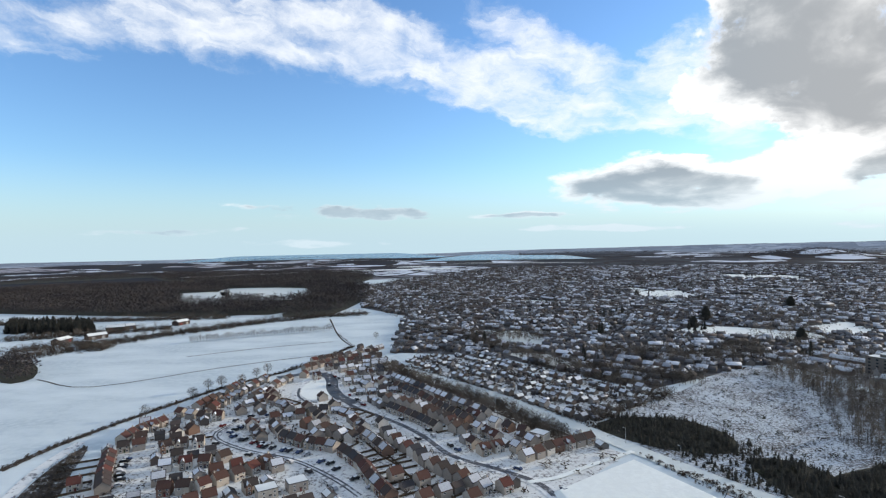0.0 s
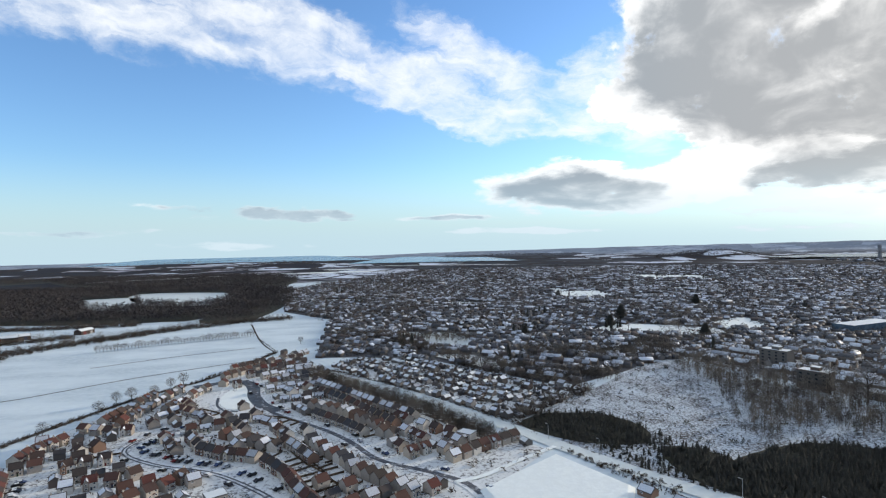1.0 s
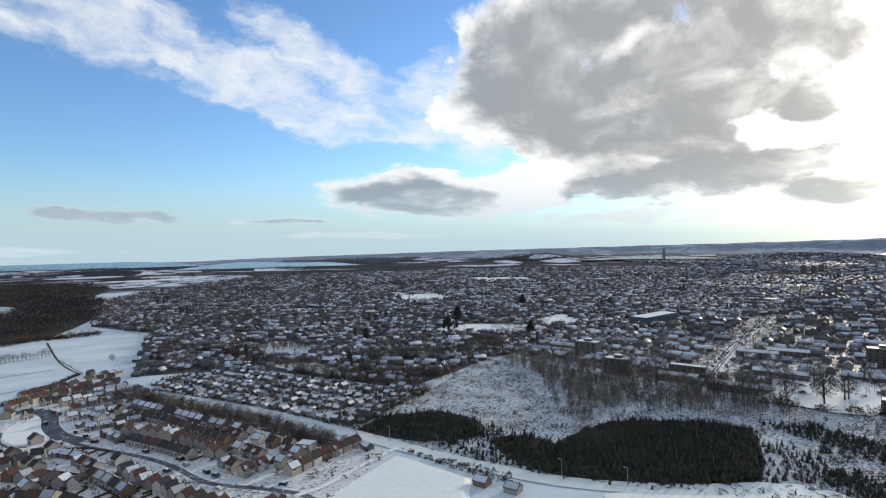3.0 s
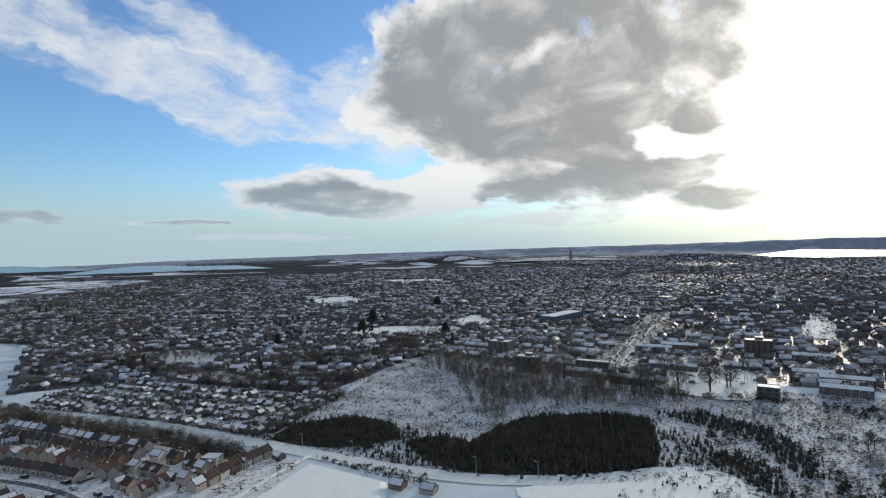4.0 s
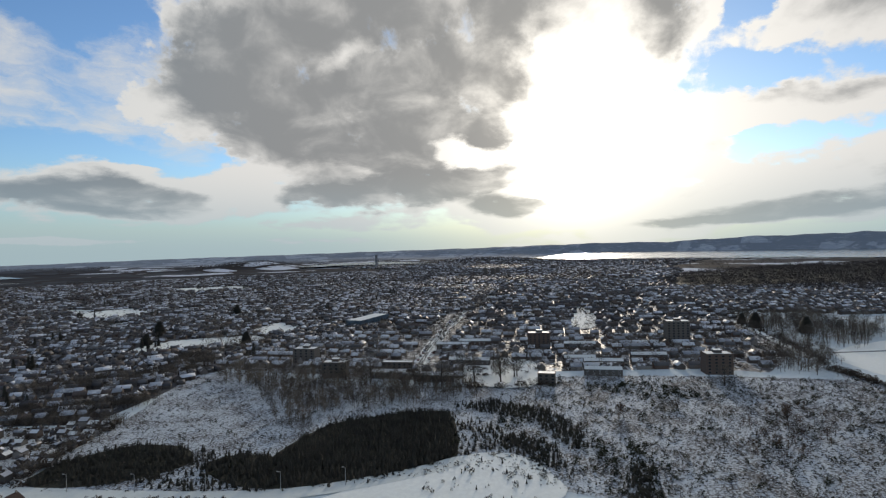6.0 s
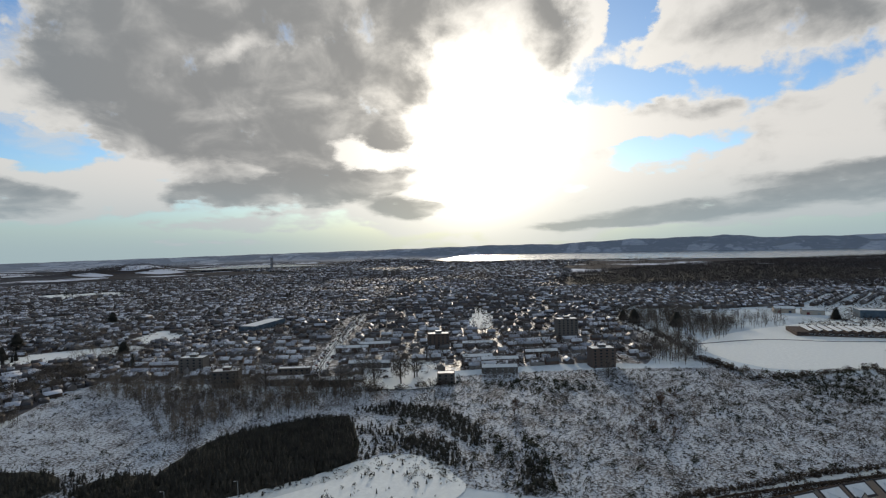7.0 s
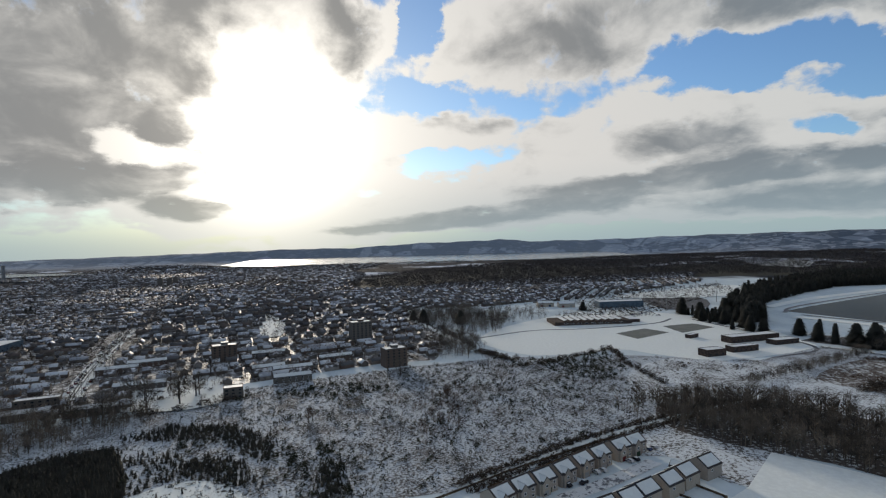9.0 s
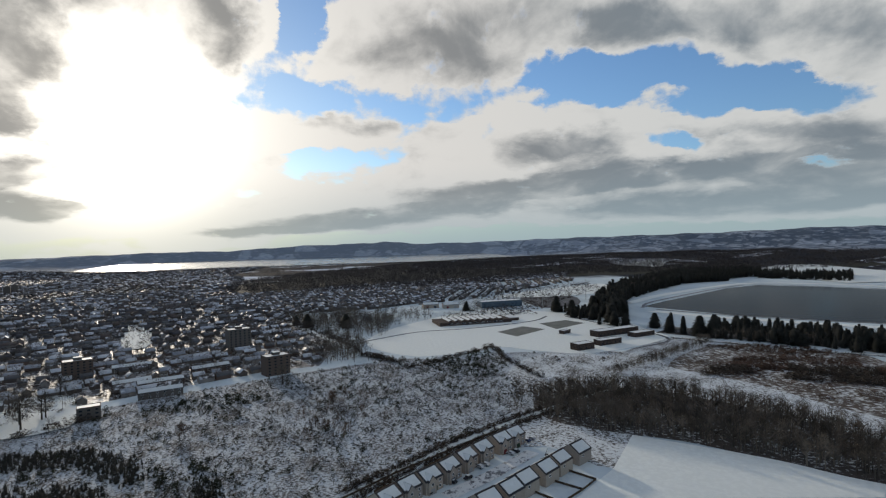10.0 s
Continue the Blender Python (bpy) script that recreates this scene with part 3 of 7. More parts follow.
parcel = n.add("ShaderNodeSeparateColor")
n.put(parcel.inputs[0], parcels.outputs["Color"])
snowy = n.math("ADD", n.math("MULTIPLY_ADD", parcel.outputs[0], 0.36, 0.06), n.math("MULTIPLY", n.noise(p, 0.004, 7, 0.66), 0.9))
# haze in the colour again: hills nearer the sun painted paler and flatter
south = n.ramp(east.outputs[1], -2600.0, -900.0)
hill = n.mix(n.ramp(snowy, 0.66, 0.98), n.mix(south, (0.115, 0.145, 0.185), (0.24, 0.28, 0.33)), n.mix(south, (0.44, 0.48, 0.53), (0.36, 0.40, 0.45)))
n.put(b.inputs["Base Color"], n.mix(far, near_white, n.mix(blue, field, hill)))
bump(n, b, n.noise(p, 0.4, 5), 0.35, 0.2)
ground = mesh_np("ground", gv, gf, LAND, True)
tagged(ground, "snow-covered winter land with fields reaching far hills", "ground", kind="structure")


def sheet(name, poly, mat, lift, label, category="ground", kind="structure", rounded=True):
    """A thin sheet of another surface that follows the land."""
    q = round_poly(poly) if rounded else poly
    bm = bmesh.new()
    f = bm.faces.new([bm.verts.new((x, y, float(ground_z(x, y)) + lift)) for x, y in q])
    f.normal_update()
    if f.normal.z < 0:
        f.normal_flip()
    bmesh.ops.triangulate(bm, faces=[f])
    return tagged(part(name, bm, mat), label, category, kind=kind)


def ribbon(name, line, width, mat, lift, label, category="road", kind="structure", thick=0.0):
    """A road or path along a rounded line, with low raised edges if thick."""
    q = smooth_line(line)
    bm = bmesh.new()
    rows = []
    for i, (x, y) in enumerate(q):
        a, c = Vector(q[max(i - 1, 0)]), Vector(q[min(i + 1, len(q) - 1)])
        u = (c - a).normalized()
        s = Vector((-u.y, u.x)) * width / 2
        z = float(ground_z(x, y)) + lift
        rows.append([bm.verts.new((x + s.x * k, y + s.y * k, z - (thick if abs(k) > 1 else 0))) for k in (1.04, 1, -1, -1.04)])
    for a, c in zip(rows, rows[1:]):
        for k in range(3):
            bm.faces.new((a[k], a[k + 1], c[k + 1], c[k]))
    bmesh.ops.recalc_face_normals(bm, faces=bm.faces)
    if sum(f.normal.z for f in bm.faces) < 0:
        bmesh.ops.reverse_faces(bm, faces=bm.faces)
    return tagged(part(name, bm, mat), label, category, kind=kind)


# zones of the plan -------------------------------------------------
MOOR = [(79, 286), (152, 348), (235, 416), (260, 355), (283, 260), (322, 205), (364, 178), (424, 84), (461, 1), (468, -39), (419, -98), (334, -107), (260, -37), (215, 12), (200, 89), (202, 128), (146, 173), (117, 212), (77, 274)]
TOWN_A = [(-52, 612), (-51, 730), (-128, 838), (-185, 1220), (-41, 1586), (247, 2051), (1172, 1838), (1610, 1621), (1945, 1080), (754, 471), (403, 452), (234, 409), (137, 354), (142, 345), (119, 363), (51, 452), (-5, 478), (-49, 486)]
TOWN_B = [(250, 427), (416, 467), (832, 519), (1579, 877), (1784, 864), (1371, 340), (870, 143), (574, 32), (461, 44), (449, 89), (380, 186), (317, 225), (293, 297)]
ESTATE = [(-152, 219), (-166, 268), (-166, 312), (-151, 371), (-114, 408), (-79, 515), (-46, 451), (15, 346), (71, 260), (82, 246), (42, 205), (-19, 195), (-154, 200)]
BY_FIELD = [(286, -96), (259, -124), (244, -146), (226, -162), (210, -177), (194, -188), (177, -205), (160, -224), (196, -268), (229, -235), (262, -224), (300, -202), (324, -186), (340, -160), (344, -121), (322, -97)]
ROAD_BELT = [(-46, 425), (-12, 373), (14, 340), (34, 310), (49, 283), (60, 266)]
PLAYING_FIELD = [(566, 8), (693, -59), (787, -177), (667, -292), (546, -296), (495, -285), (450, -191), (477, -143), (499, -117), (475, -40)]
TOWN_GREENS = ([(397, 586), (453, 612), (441, 546), (403, 521), (377, 556)],
               [(232, 556), (277, 597), (302, 596), (368, 547), (353, 502), (315, 513), (269, 544)],
               # narrow strip towards the sun: its glare on the ground, drawn as snow
               [(610, 262), (797, 332), (706, 265), (598, 232)],
               [(361, 1018), (442, 1016), (419, 888), (332, 909)],
               [(743, 1440), (872, 1339), (829, 1220), (675, 1277)],
               [(365, 1029), (433, 959), (380, 890), (338, 939)],
               [(975, -230), (1095, -389), (1164, -516), (983, -455), (928, -320)],
               [(317, 225), (372, 253), (410, 233), (397, 199), (333, 172)])
TOWN_FAR = [(1876, 2055), (1747, 846), (1372, 333), (1952, 431), (2758, 899), (2593, 1188), (2679, 1653), (2468, 2191)]
ESTATE_ROAD = [(42, 205), (36, 219), (22, 232), (2, 248), (-12, 274), (-28, 296), (-54, 324), (-66, 344), (-79, 381), (-92, 415)]
CRESCENT = [(-33, 208), (-47, 225), (-70, 246), (-95, 258), (-115, 273), (-121, 286), (-114, 304), (-100, 308)]
LOOP = [(-122, 403), (-92, 415), (-78, 378), (-67, 345), (-76, 331), (-88, 339), (-98, 360), (-104, 394)]
ISLAND = [(-105, 395), (-86, 388), (-75, 352), (-81, 337), (-92, 347)]
STRAIGHT_STREET = [(344, 281), (436, 335), (591, 417), (669, 452)]
NEW_ROAD = [(245, -73), (232, -58), (222, -46), (212, -32), (208, -27)]
FIELD_EDGE = [(-199, 240), (-195, 270), (-179, 318), (-154, 378), (-126, 418), (-109, 456), (-88, 520)]
TRACK = [(216, 12), (238, -13), (260, -37), (286, -72), (314, -114), (341, -164)]
FIR_LINE = [(524, -366), (494, -376), (468, -397), (428, -407), (393, -420), (355, -413)]
OLD_GREEN = [(53, 474), (84, 466), (92, 455), (108, 404), (90, 412), (63, 452)]
WEST_WOOD = [(-1120, 980), (-1120, 1160), (-1002, 1400), (-520, 1420), (-200, 1303), (-165, 1000), (-235, 790), (-280, 773), (-391, 770), (-693, 844)]
WEST_FIELDS = ([(-506, 1258), (-316, 1232), (-262, 1051), (-290, 973), (-407, 1024)], [(-562, 1132), (-469, 1164), (-380, 942), (-454, 955)])
OLD_EST = [(-34, 448), (26, 362), (79, 288), (139, 338), (117, 359), (51, 448), (-5, 474)]

sheet("town_ground", TOWN_A, TOWN_GROUND, 0.05, "snowy gardens and streets of a large town", "town ground", rounded=False)
sheet("town_ground", TOWN_B, TERRACE_GROUND, 0.06, "snowy gardens and streets among housing blocks", "town ground", rounded=False)
# paler ground than the rest of town: stands in for sunward haze
sheet("town_ground", TOWN_FAR, TERRACE_GROUND, 0.07, "snowy streets of the far town by the estuary", "town ground", rounded=False)
sheet("estate_ground", ESTATE, SNOW_YARD, 0.04, "trodden snow over estate gardens and drives", "ground", rounded=False)
sheet("estate_ground", OLD_EST, SNOW_YARD, 0.05, "snowy gardens of an older housing estate", "ground", rounded=False)
sheet("moor", MOOR, ROUGH, 0.07, "rough tussock grass with thin snow", "moor")
sheet("moor", [(386, -222), (440, -280), (447, -330), (380, -392), (300, -330), (250, -265), (281, -258), (326, -250), (363, -236)], ROUGH_RUST, 0.08, "russet bracken ground with thin snow", "moor")
sheet("stubble", [(258, -66), (322, -103), (259, -133), (220, -102), (242, -88), (251, -80)], THIN, 0.09, "thin snow over rough stubble by the houses", "rough ground")
for line in ([(566, 8), (611, -52), (618, -112), (651, -196), (689, -229)], [(681, -251), (623, -265), (549, -285), (489, -285), (457, -231)]):
    ribbon("path", line, 3.5, SLUSH, 0.22, "dark cleared path across the school grounds", "path")
sheet("rough_ground", [(472, 1), (505, 5), (456, -38), (473, -110), (456, -172), (428, -186), (495, -285), (470, -316), (362, -386), (268, -285), (348, -230), (397, -145), (328, -105), (256, -36), (356, -14)], ROUGH, 0.06, "thin snow over rough dead grass", "rough ground")
# sunlight on the playing field is put into its snow colour
sheet("playing_field", PLAYING_FIELD, SNOW_LIT_CLEAN, 0.12, "smooth snow painted sunlit on a school playing field", "field")
sheet("snow_glade", [(142, 166), (178, 149), (202, 146), (219, 134), (221, 115), (209, 98), (196, 88), (160, 100), (141, 140)], SNOW_LIT_CLEAN, 0.23, "open snowy glade among evergreens", "field")
yard = bmesh.new()
foot = [(41, 209), (60, 223), (83, 239), (102, 201), (92, 183), (44, 194)]
cx_, cy_ = sum(q[0] for q in foot) / 6, sum(q[1] for q in foot) / 6
rings = [[yard.verts.new((cx_ + (x - cx_) * k, cy_ + (y - cy_) * k, z)) for x, y in foot] for k, z in ((1.0, 0.0), (0.985, 0.5), (0.92, 1.5), (0.90, 1.55))]
for r0, r1 in zip(rings, rings[1:]):
    for k in range(6):
        yard.faces.new((r0[k], r0[(k + 1) % 6], r1[(k + 1) % 6], r1[k]))
yard.faces.new(rings[-1])
bmesh.ops.recalc_face_normals(yard, faces=yard.faces)
tagged(part("snow_yard", yard, SNOW_LIT_CLEAN), "level snow-covered pitch on a low banked terrace", "yard", kind="structure")
ribbon("path", [(33, 219), (46, 223), (62, 234), (86, 249)], 2.6, SNOW_LIT_CLEAN, 0.31, "narrow cleared path beside the pitch", "path")
# lighter snow put in for the sunlight on this field
sheet("snow_field", [(220, -101), (256, -128), (226, -162), (188, -200), (176, -186), (197, -75)], SNOW_LIT_CLEAN, 0.10, "smooth snow on a field beside new houses", "field", rounded=False)
sheet("snow_green", OLD_GREEN, SNOW_LIT_CLEAN, 0.74, "snow-covered green among older houses", "field")
# their sunlit brightness is put into the snow colour
for i, poly in enumerate(TOWN_GREENS):
    sheet("snow_green", poly, SNOW_LIT_CLEAN, 0.62 + 0.012 * i, "open snowy ground painted sun-bright among houses", "field")

for line, width in ((ESTATE_ROAD, 6.5), (CRESCENT, 6.0)):
    ribbon("road", line, width, ROAD, 0.16, "trodden snow on an estate road")
for line, half, width in ((ESTATE_ROAD, 0.0, 2.8), (CRESCENT, 0.9, 0.8), (CRESCENT, -0.9, 0.8), (STRAIGHT_STREET, 1.0, 0.9), (STRAIGHT_STREET, -1.2, 0.9)):
    q = along(smooth_line(line), 4.0, half)[:, :2]
    ribbon("wheel_track", [tuple(v) for v in q], width, SLUSH, 0.24, "dark slush in the wheel tracks of a road", "track")
ribbon("road", [(-186, 274), (-182, 240), (-175, 216), (-168, 195)], 5.0, ROAD, 0.16, "narrow snowy lane beside a hedge")
sheet("rough_ground", [(-180, 268), (-175, 262), (-164, 235), (-153, 208), (-168, 208), (-178, 242)], WOOD_FLOOR, 0.14, "dark brambly ground beside the lane", "rough ground")
ribbon("road", [(-125, 402), (-104, 412), (-90, 407), (-82, 390), (-77, 368), (-68, 347), (-56, 333)], 8.0, TARMAC, 0.20, "cleared dark tarmac road beside a snowy island")
sheet("snow_island", [(-103, 396), (-88, 396), (-80, 378), (-74, 354), (-81, 340), (-93, 350), (-100, 372)], SNOW_LIT_CLEAN, 0.165, "clean rounded patch of snow inside a loop road", "island")
ribbon("road", [(-71, 350), (-78, 335), (-88, 338), (-97, 352), (-101, 375), (-98, 398)], 4.5, ROAD, 0.18, "trodden snowy loop round an island")
ribbon("wheel_track", [(-80, 336), (-88, 339), (-96, 352), (-100, 370)], 1.6, TARMAC, 0.23, "dark wet strip in the snowy loop", "track")
ribbon("road", [(-40, 430), (-12, 400), (5, 378), (23, 356), (39, 333), (52, 310), (64, 291), (75, 274), (84, 258), (92, 244), (106, 221), (118, 203), (133, 184), (152, 168), (178, 152), (204, 141)], 9.5, SNOW, 0.27, "wide snow-covered road along the plantation")
# bright snow colour stands in for the sun's glint along this street
ribbon("road", STRAIGHT_STREET, 13.0, SNOW_LIT_CLEAN, 0.20, "straight snowy street with parked cars")
ribbon("road", [(737, 106), (606, 52), (530, 20)], 8.0, SNOW_LIT_CLEAN, 0.20, "snowy street lined with houses")
ribbon("road", NEW_ROAD, 7.0, ROAD, 0.15, "snowy access road between new houses")
ribbon("road", TRACK, 4.0, SNOW, 0.14, "narrow snow-covered track behind the new houses")
ribbon("road", [(386, 1145), (336, 917), (302, 730), (292, 648)], 12.0, SNOW, 0.2, "distant snowy avenue through the town")
sheet("sports_court", [(584, -137), (615, -175), (587, -193), (550, -150)], COURT, 0.2, "grey cleared sports court in the snow", "court", rounded=False)
sheet("sports_court", [(630, -200), (647, -239), (617, -252), (583, -205)], COURT, 0.2, "grey cleared sports court in the snow", "court", rounded=False)
sheet("reservoir_water", [(742, -392), (791, -452), (955, -680), (987, -765), (907, -830), (817, -875), (664, -831), (458, -572), (516, -552), (545, -519), (622, -450)], WATER, 0.25, "dark still water of a reservoir", "water", rounded=False)

for line in ([(728, -384), (796, -440), (960, -672), (996, -765), (912, -838), (820, -884)], [(704, -392), (622, -443), (543, -512), (512, -545), (452, -568)]):
    ribbon("reservoir_edge", line, 5.0, STONE, 0.45, "dark stone edging round the reservoir", "edging")
for line in ([(786, -392), (894, -520), (1030, -765), (958, -877), (859, -925)], [(688, -376), (600, -428), (520, -494), (484, -528)]):
    ribbon("embankment", line, 17.0, SNOW_LIT_CLEAN, 0.40, "smooth snow-covered bank of the reservoir", "embankment")


def sector(name, a0, a1, r0, r1, mat, lift, label, category, rise=0.0):
    """Open water between two distances, over a span of azimuth."""
    bm = bmesh.new()
    rows = []
    for a in np.linspace(a0, a1, 60):
        k = 0.5 + 0.5 * math.sin(a * 1.7) * 0.4
        e = min(1.0, min(a - a0, a1 - a) / 6.0)
        lo, hi = r0 + 60 * k, r0 + (r1 - r0) * max(e, 0.02)
        rows.append([bm.verts.new((math.sin(radians(a)) * r, math.cos(radians(a)) * r, lift + rise * max(0.0, r - r0) / (r1 - r0))) for r in (lo, max(hi, lo + 5))])
    for p, q in zip(rows, rows[1:]):
        f = bm.faces.new((p[0], p[1], q[1], q[0]))
        f.normal_update()
        if f.normal.z < 0:
            f.normal_flip()
    return tagged(part(name, bm, mat), label, category, kind="structure")


sector("sea", -27, 1, 3560, EDGE + 6, SEA, 3.0, "distant grey-blue open sea", "water", 12.0)
sector("bay", -2.5, 16, 2850, 4250, SEA, 3.0, "pale bay before a low headland", "water")
sector("estuary", 61.5, 107, 3150, 4790, SEA, 4.0, "bright estuary water before far hills", "water", 16.0)
sector("estuary", 38, 53.5, 2800, 3330, SEA, 12.0, "pale strip of estuary water", "water")


# ---------------------------------------------------------------- plant templates
def bare_tree(rng, twigs, width, trunk=True, boughs=9):
    """Bare crown, 1 high: tapered trunk, limbs and many thin twigs."""
    v, f = [], []

    def stick(a, b, ra, rb, n=3):
        i = len(v)
        d = np.asarray(b) - np.asarray(a)
        d = d / (np.linalg.norm(d) + 1e-9)
        s = np.cross(d, [0.3, 0.9, 0.2])
        s /= np.linalg.norm(s)
        t = np.cross(d, s)
        for k in range(n):
            w_ = math.cos(2 * math.pi * k / n) * s + math.sin(2 * math.pi * k / n) * t
            v.append(np.asarray(a) + w_ * ra)
            v.append(np.asarray(b) + w_ * rb)
        for k in range(n):
            p_, q_ = i + 2 * k, i + 2 * ((k + 1) % n)
            f.append((p_, q_, q_ + 1))
            f.append((p_, q_ + 1, p_ + 1))
    if trunk:
        stick((0, 0, -0.03), (0.01, 0.0, 0.45), 0.018, 0.011, 5)
        stick((0.01, 0, 0.45), (0.0, 0.02, 0.9), 0.011, 0.003, 4)
    limbs = []
    for k in range(boughs):
        a = k * 2.4 + rng.random()
        z0 = 0.25 + 0.54 / boughs * k * (0.8 + 0.4 * rng.random())
        out = 0.30 * (1 - 0.45 * abs(z0 - 0.45)) * (0.8 + 0.5 * rng.random())
        tip = np.array([math.cos(a) * out, math.sin(a) * out, z0 + 0.12 + 0.2 * rng.random()])
        limbs.append((np.array([0, 0, z0]), tip))
        if trunk:
            stick((0, 0, z0), tip, 0.010, 0.003, 3)
    for k in range(twigs):
        d = rng.normal(size=3)
        d /= np.linalg.norm(d)
        s = 0.25 + 0.75 * rng.random() ** 0.5
        base = np.array([0, 0, 0.60]) + d * s * np.array([0.29, 0.29, 0.33])
        out = d * np.array([1, 1, 1.2]) + rng.normal(size=3) * 0.55 + np.array([0, 0, 0.45])
        tip = base + out / np.linalg.norm(out) * (0.07 + 0.09 * rng.random())
        tip[2] = min(tip[2], 1.04)
        side = rng.normal(size=3)
        side = side / np.linalg.norm(side) * width
        i = len(v)
        v.extend([base - side, base + side, tip])
        f.append((i, i + 1, i + 2))
    return np.array(v), np.array(f)


def shrub(rng, leaves, size, top=1.0):
    """A low clump of small leaf faces round a few stems, 1 high."""
    v, f = [], []
    for k in range(leaves):
        a, u = rng.random() * 6.283, rng.random()
        z = u * top
        r = 0.52 * math.sqrt(max(0.05, 1 - (abs(z - 0.35) / 0.70) ** 2)) * (0.55 + 0.5 * rng.random())
        c = np.array([math.cos(a) * r, math.sin(a) * r, z])
        i = len(v)
        for _ in range(3):
            v.append(c + rng.normal(size=3) * size)
        f.append((i, i + 1, i + 2))
    return np.array(v), np.array(f)


def conifer(rng, tiers, blades, spread=0.24, pointed=1.0):
    """Tiers of drooping needle sprays round a stem, 1 high."""
    v, f = [], []
    for k in range(4):
        a = k * math.pi / 2
        v.append((0.02 * math.cos(a), 0.02 * math.sin(a), -0.02))
    v.append((0, 0, 0.97))
    f += [(k, (k + 1) % 4, 4) for k in range(4)]
    for t in range(tiers):
        z = 0.06 + 0.92 * t / tiers
        r = spread * ((1 - z) ** pointed * 0.92 + 0.08) * (0.85 + 0.3 * rng.random())
        for k in range(blades):
            a = 6.283 * (k + rng.random() * 0.8) / blades
            c, s = math.cos(a), math.sin(a)
            rr_ = r * (0.7 + 0.5 * rng.random())
            wd = 0.030 + 0.30 * r
            i = len(v)
            drop = 0.03 + 0.03 * rng.random()
            v.extend([(c * rr_ * 0.1 - s * wd, s * rr_ * 0.1 + c * wd, z + 0.03), (c * rr_ * 0.1 + s * wd, s * rr_ * 0.1 - c * wd, z + 0.05), (c * rr_, s * rr_, z - drop)])
            f.append((i, i + 1, i + 2))
    return np.array(v), np.array(f)


rng = np.random.default_rng(7)
TREES_FINE = [bare_tree(rng, 120, 0.011, True, 6) for _ in range(4)]
TREES_TALL = [bare_tree(rng, 120, 0.0085, True, 5) for _ in range(5)]
for v_, f_ in TREES_TALL:
    v_[28:, 2] = 0.38 + (v_[28:, 2] - 0.25) * 0.80
    v_[:18, :2] *= 1.7
TREES_MID = [bare_tree(rng, 42, 0.020, True, 3) for _ in range(4)]
TREES_FAR = [bare_tree(rng, 16, 0.055, False) for _ in range(4)]
CONIFERS = [conifer(rng, 13, 10, 0.27, 0.7) for _ in range(3)]
SAPLINGS = [conifer(rng, 7, 6, 0.32, 0.7) for _ in range(3)]
GORSES = [shrub(rng, 46, 0.13) for _ in range(3)]
BUSHES = [shrub(rng, 70, 0.09) for _ in range(2)]
LOW_BUSHES = [shrub(rng, 14, 0.22) for _ in range(3)]
TUFTS = [shrub(rng, 7, 0.22) for _ in range(3)]


def grow(name, templates, pts, lo, hi, mat, label, category, rng, squash=(1, 1)):
    """Many plants as one object."""
    pts = np.asarray(pts)
    if not len(pts):
        return None
    vs, fs, o = [], [], 0
    kind = rng.integers(len(templates), size=len(pts))
    for k, t in enumerate(templates):
        q = pts[kind == k]
        if not len(q):
            continue
        s = lo + (hi - lo) * rng.random(len(q)) ** 1.4
        wd = s * (squash[0] + (squash[1] - squash[0]) * rng.random(len(q)))
        v, f = stamp(t, q, rng.random(len(q)) * 6.283, np.column_stack([wd, wd, s]))
        vs.append(v)
        fs.append(f + o)
        o += len(v)
    return tagged(mesh_np(name, np.concatenate(vs), np.concatenate(fs), mat), label, category, kind="stuff")


# ---------------------------------------------------------------- houses of the town, joined
def house_shell(wd, dp, eave, ridge):
    """Walls (quads) and roof (quads) of a gabled house, as arrays."""
    x, y = wd / 2, dp / 2
    wv = np.array([(-x, -y, 0), (x, -y, 0), (x, y, 0), (-x, y, 0), (-x, -y, eave), (x, -y, eave), (x, y, eave), (-x, y, eave), (-x, 0, ridge), (x, 0, ridge)], float)
    wf = [(0, 1, 5, 4), (2, 3, 7, 6), (1, 2, 6, 5), (3, 0, 4, 7), (5, 6, 9, 9), (7, 4, 8, 8)]
    stacks = (x - 0.9,) if wd < 10 else (x - 0.9, -x + 0.9) if wd < 14 else (x - 0.9, 0.0, -x + 0.9)
    for q in stacks:
        i = len(wv)
        wv = np.concatenate([wv, [(q + a * 0.42, c * 0.36, z) for z in (ridge - 0.5, ridge + 1.15) for a, c in ((-1, -1), (1, -1), (1, 1), (-1, 1))]])
        wf += [(i, i + 1, i + 5, i + 4), (i + 1, i + 2, i + 6, i + 5), (i + 2, i + 3, i + 7, i + 6), (i + 3, i, i + 4, i + 7), (i + 4, i + 5, i + 6, i + 7)]
    wf = np.array(wf)
    ov, th = 0.35, 0.22
    k = (ridge - eave) / y
    X, Y, E_ = x + ov * 0.6, y + ov, eave - ov * k
    rv = np.array([(-X, -Y, E_), (X, -Y, E_), (X, 0, ridge), (-X, 0, ridge), (X, Y, E_), (-X, Y, E_),
                   (-X, -Y, E_ + th), (X, -Y, E_ + th), (X, 0, ridge + th), (-X, 0, ridge + th), (X, Y, E_ + th), (-X, Y, E_ + th)], float)
    rf = np.array([(6, 7, 8, 9), (9, 8, 10, 11), (0, 1, 7, 6), (4, 5, 11, 10), (0, 6, 9, 3), (3, 9, 11, 5), (1, 2, 8, 7), (2, 4, 10, 8)])
    return (wv, wf), (rv, rf)


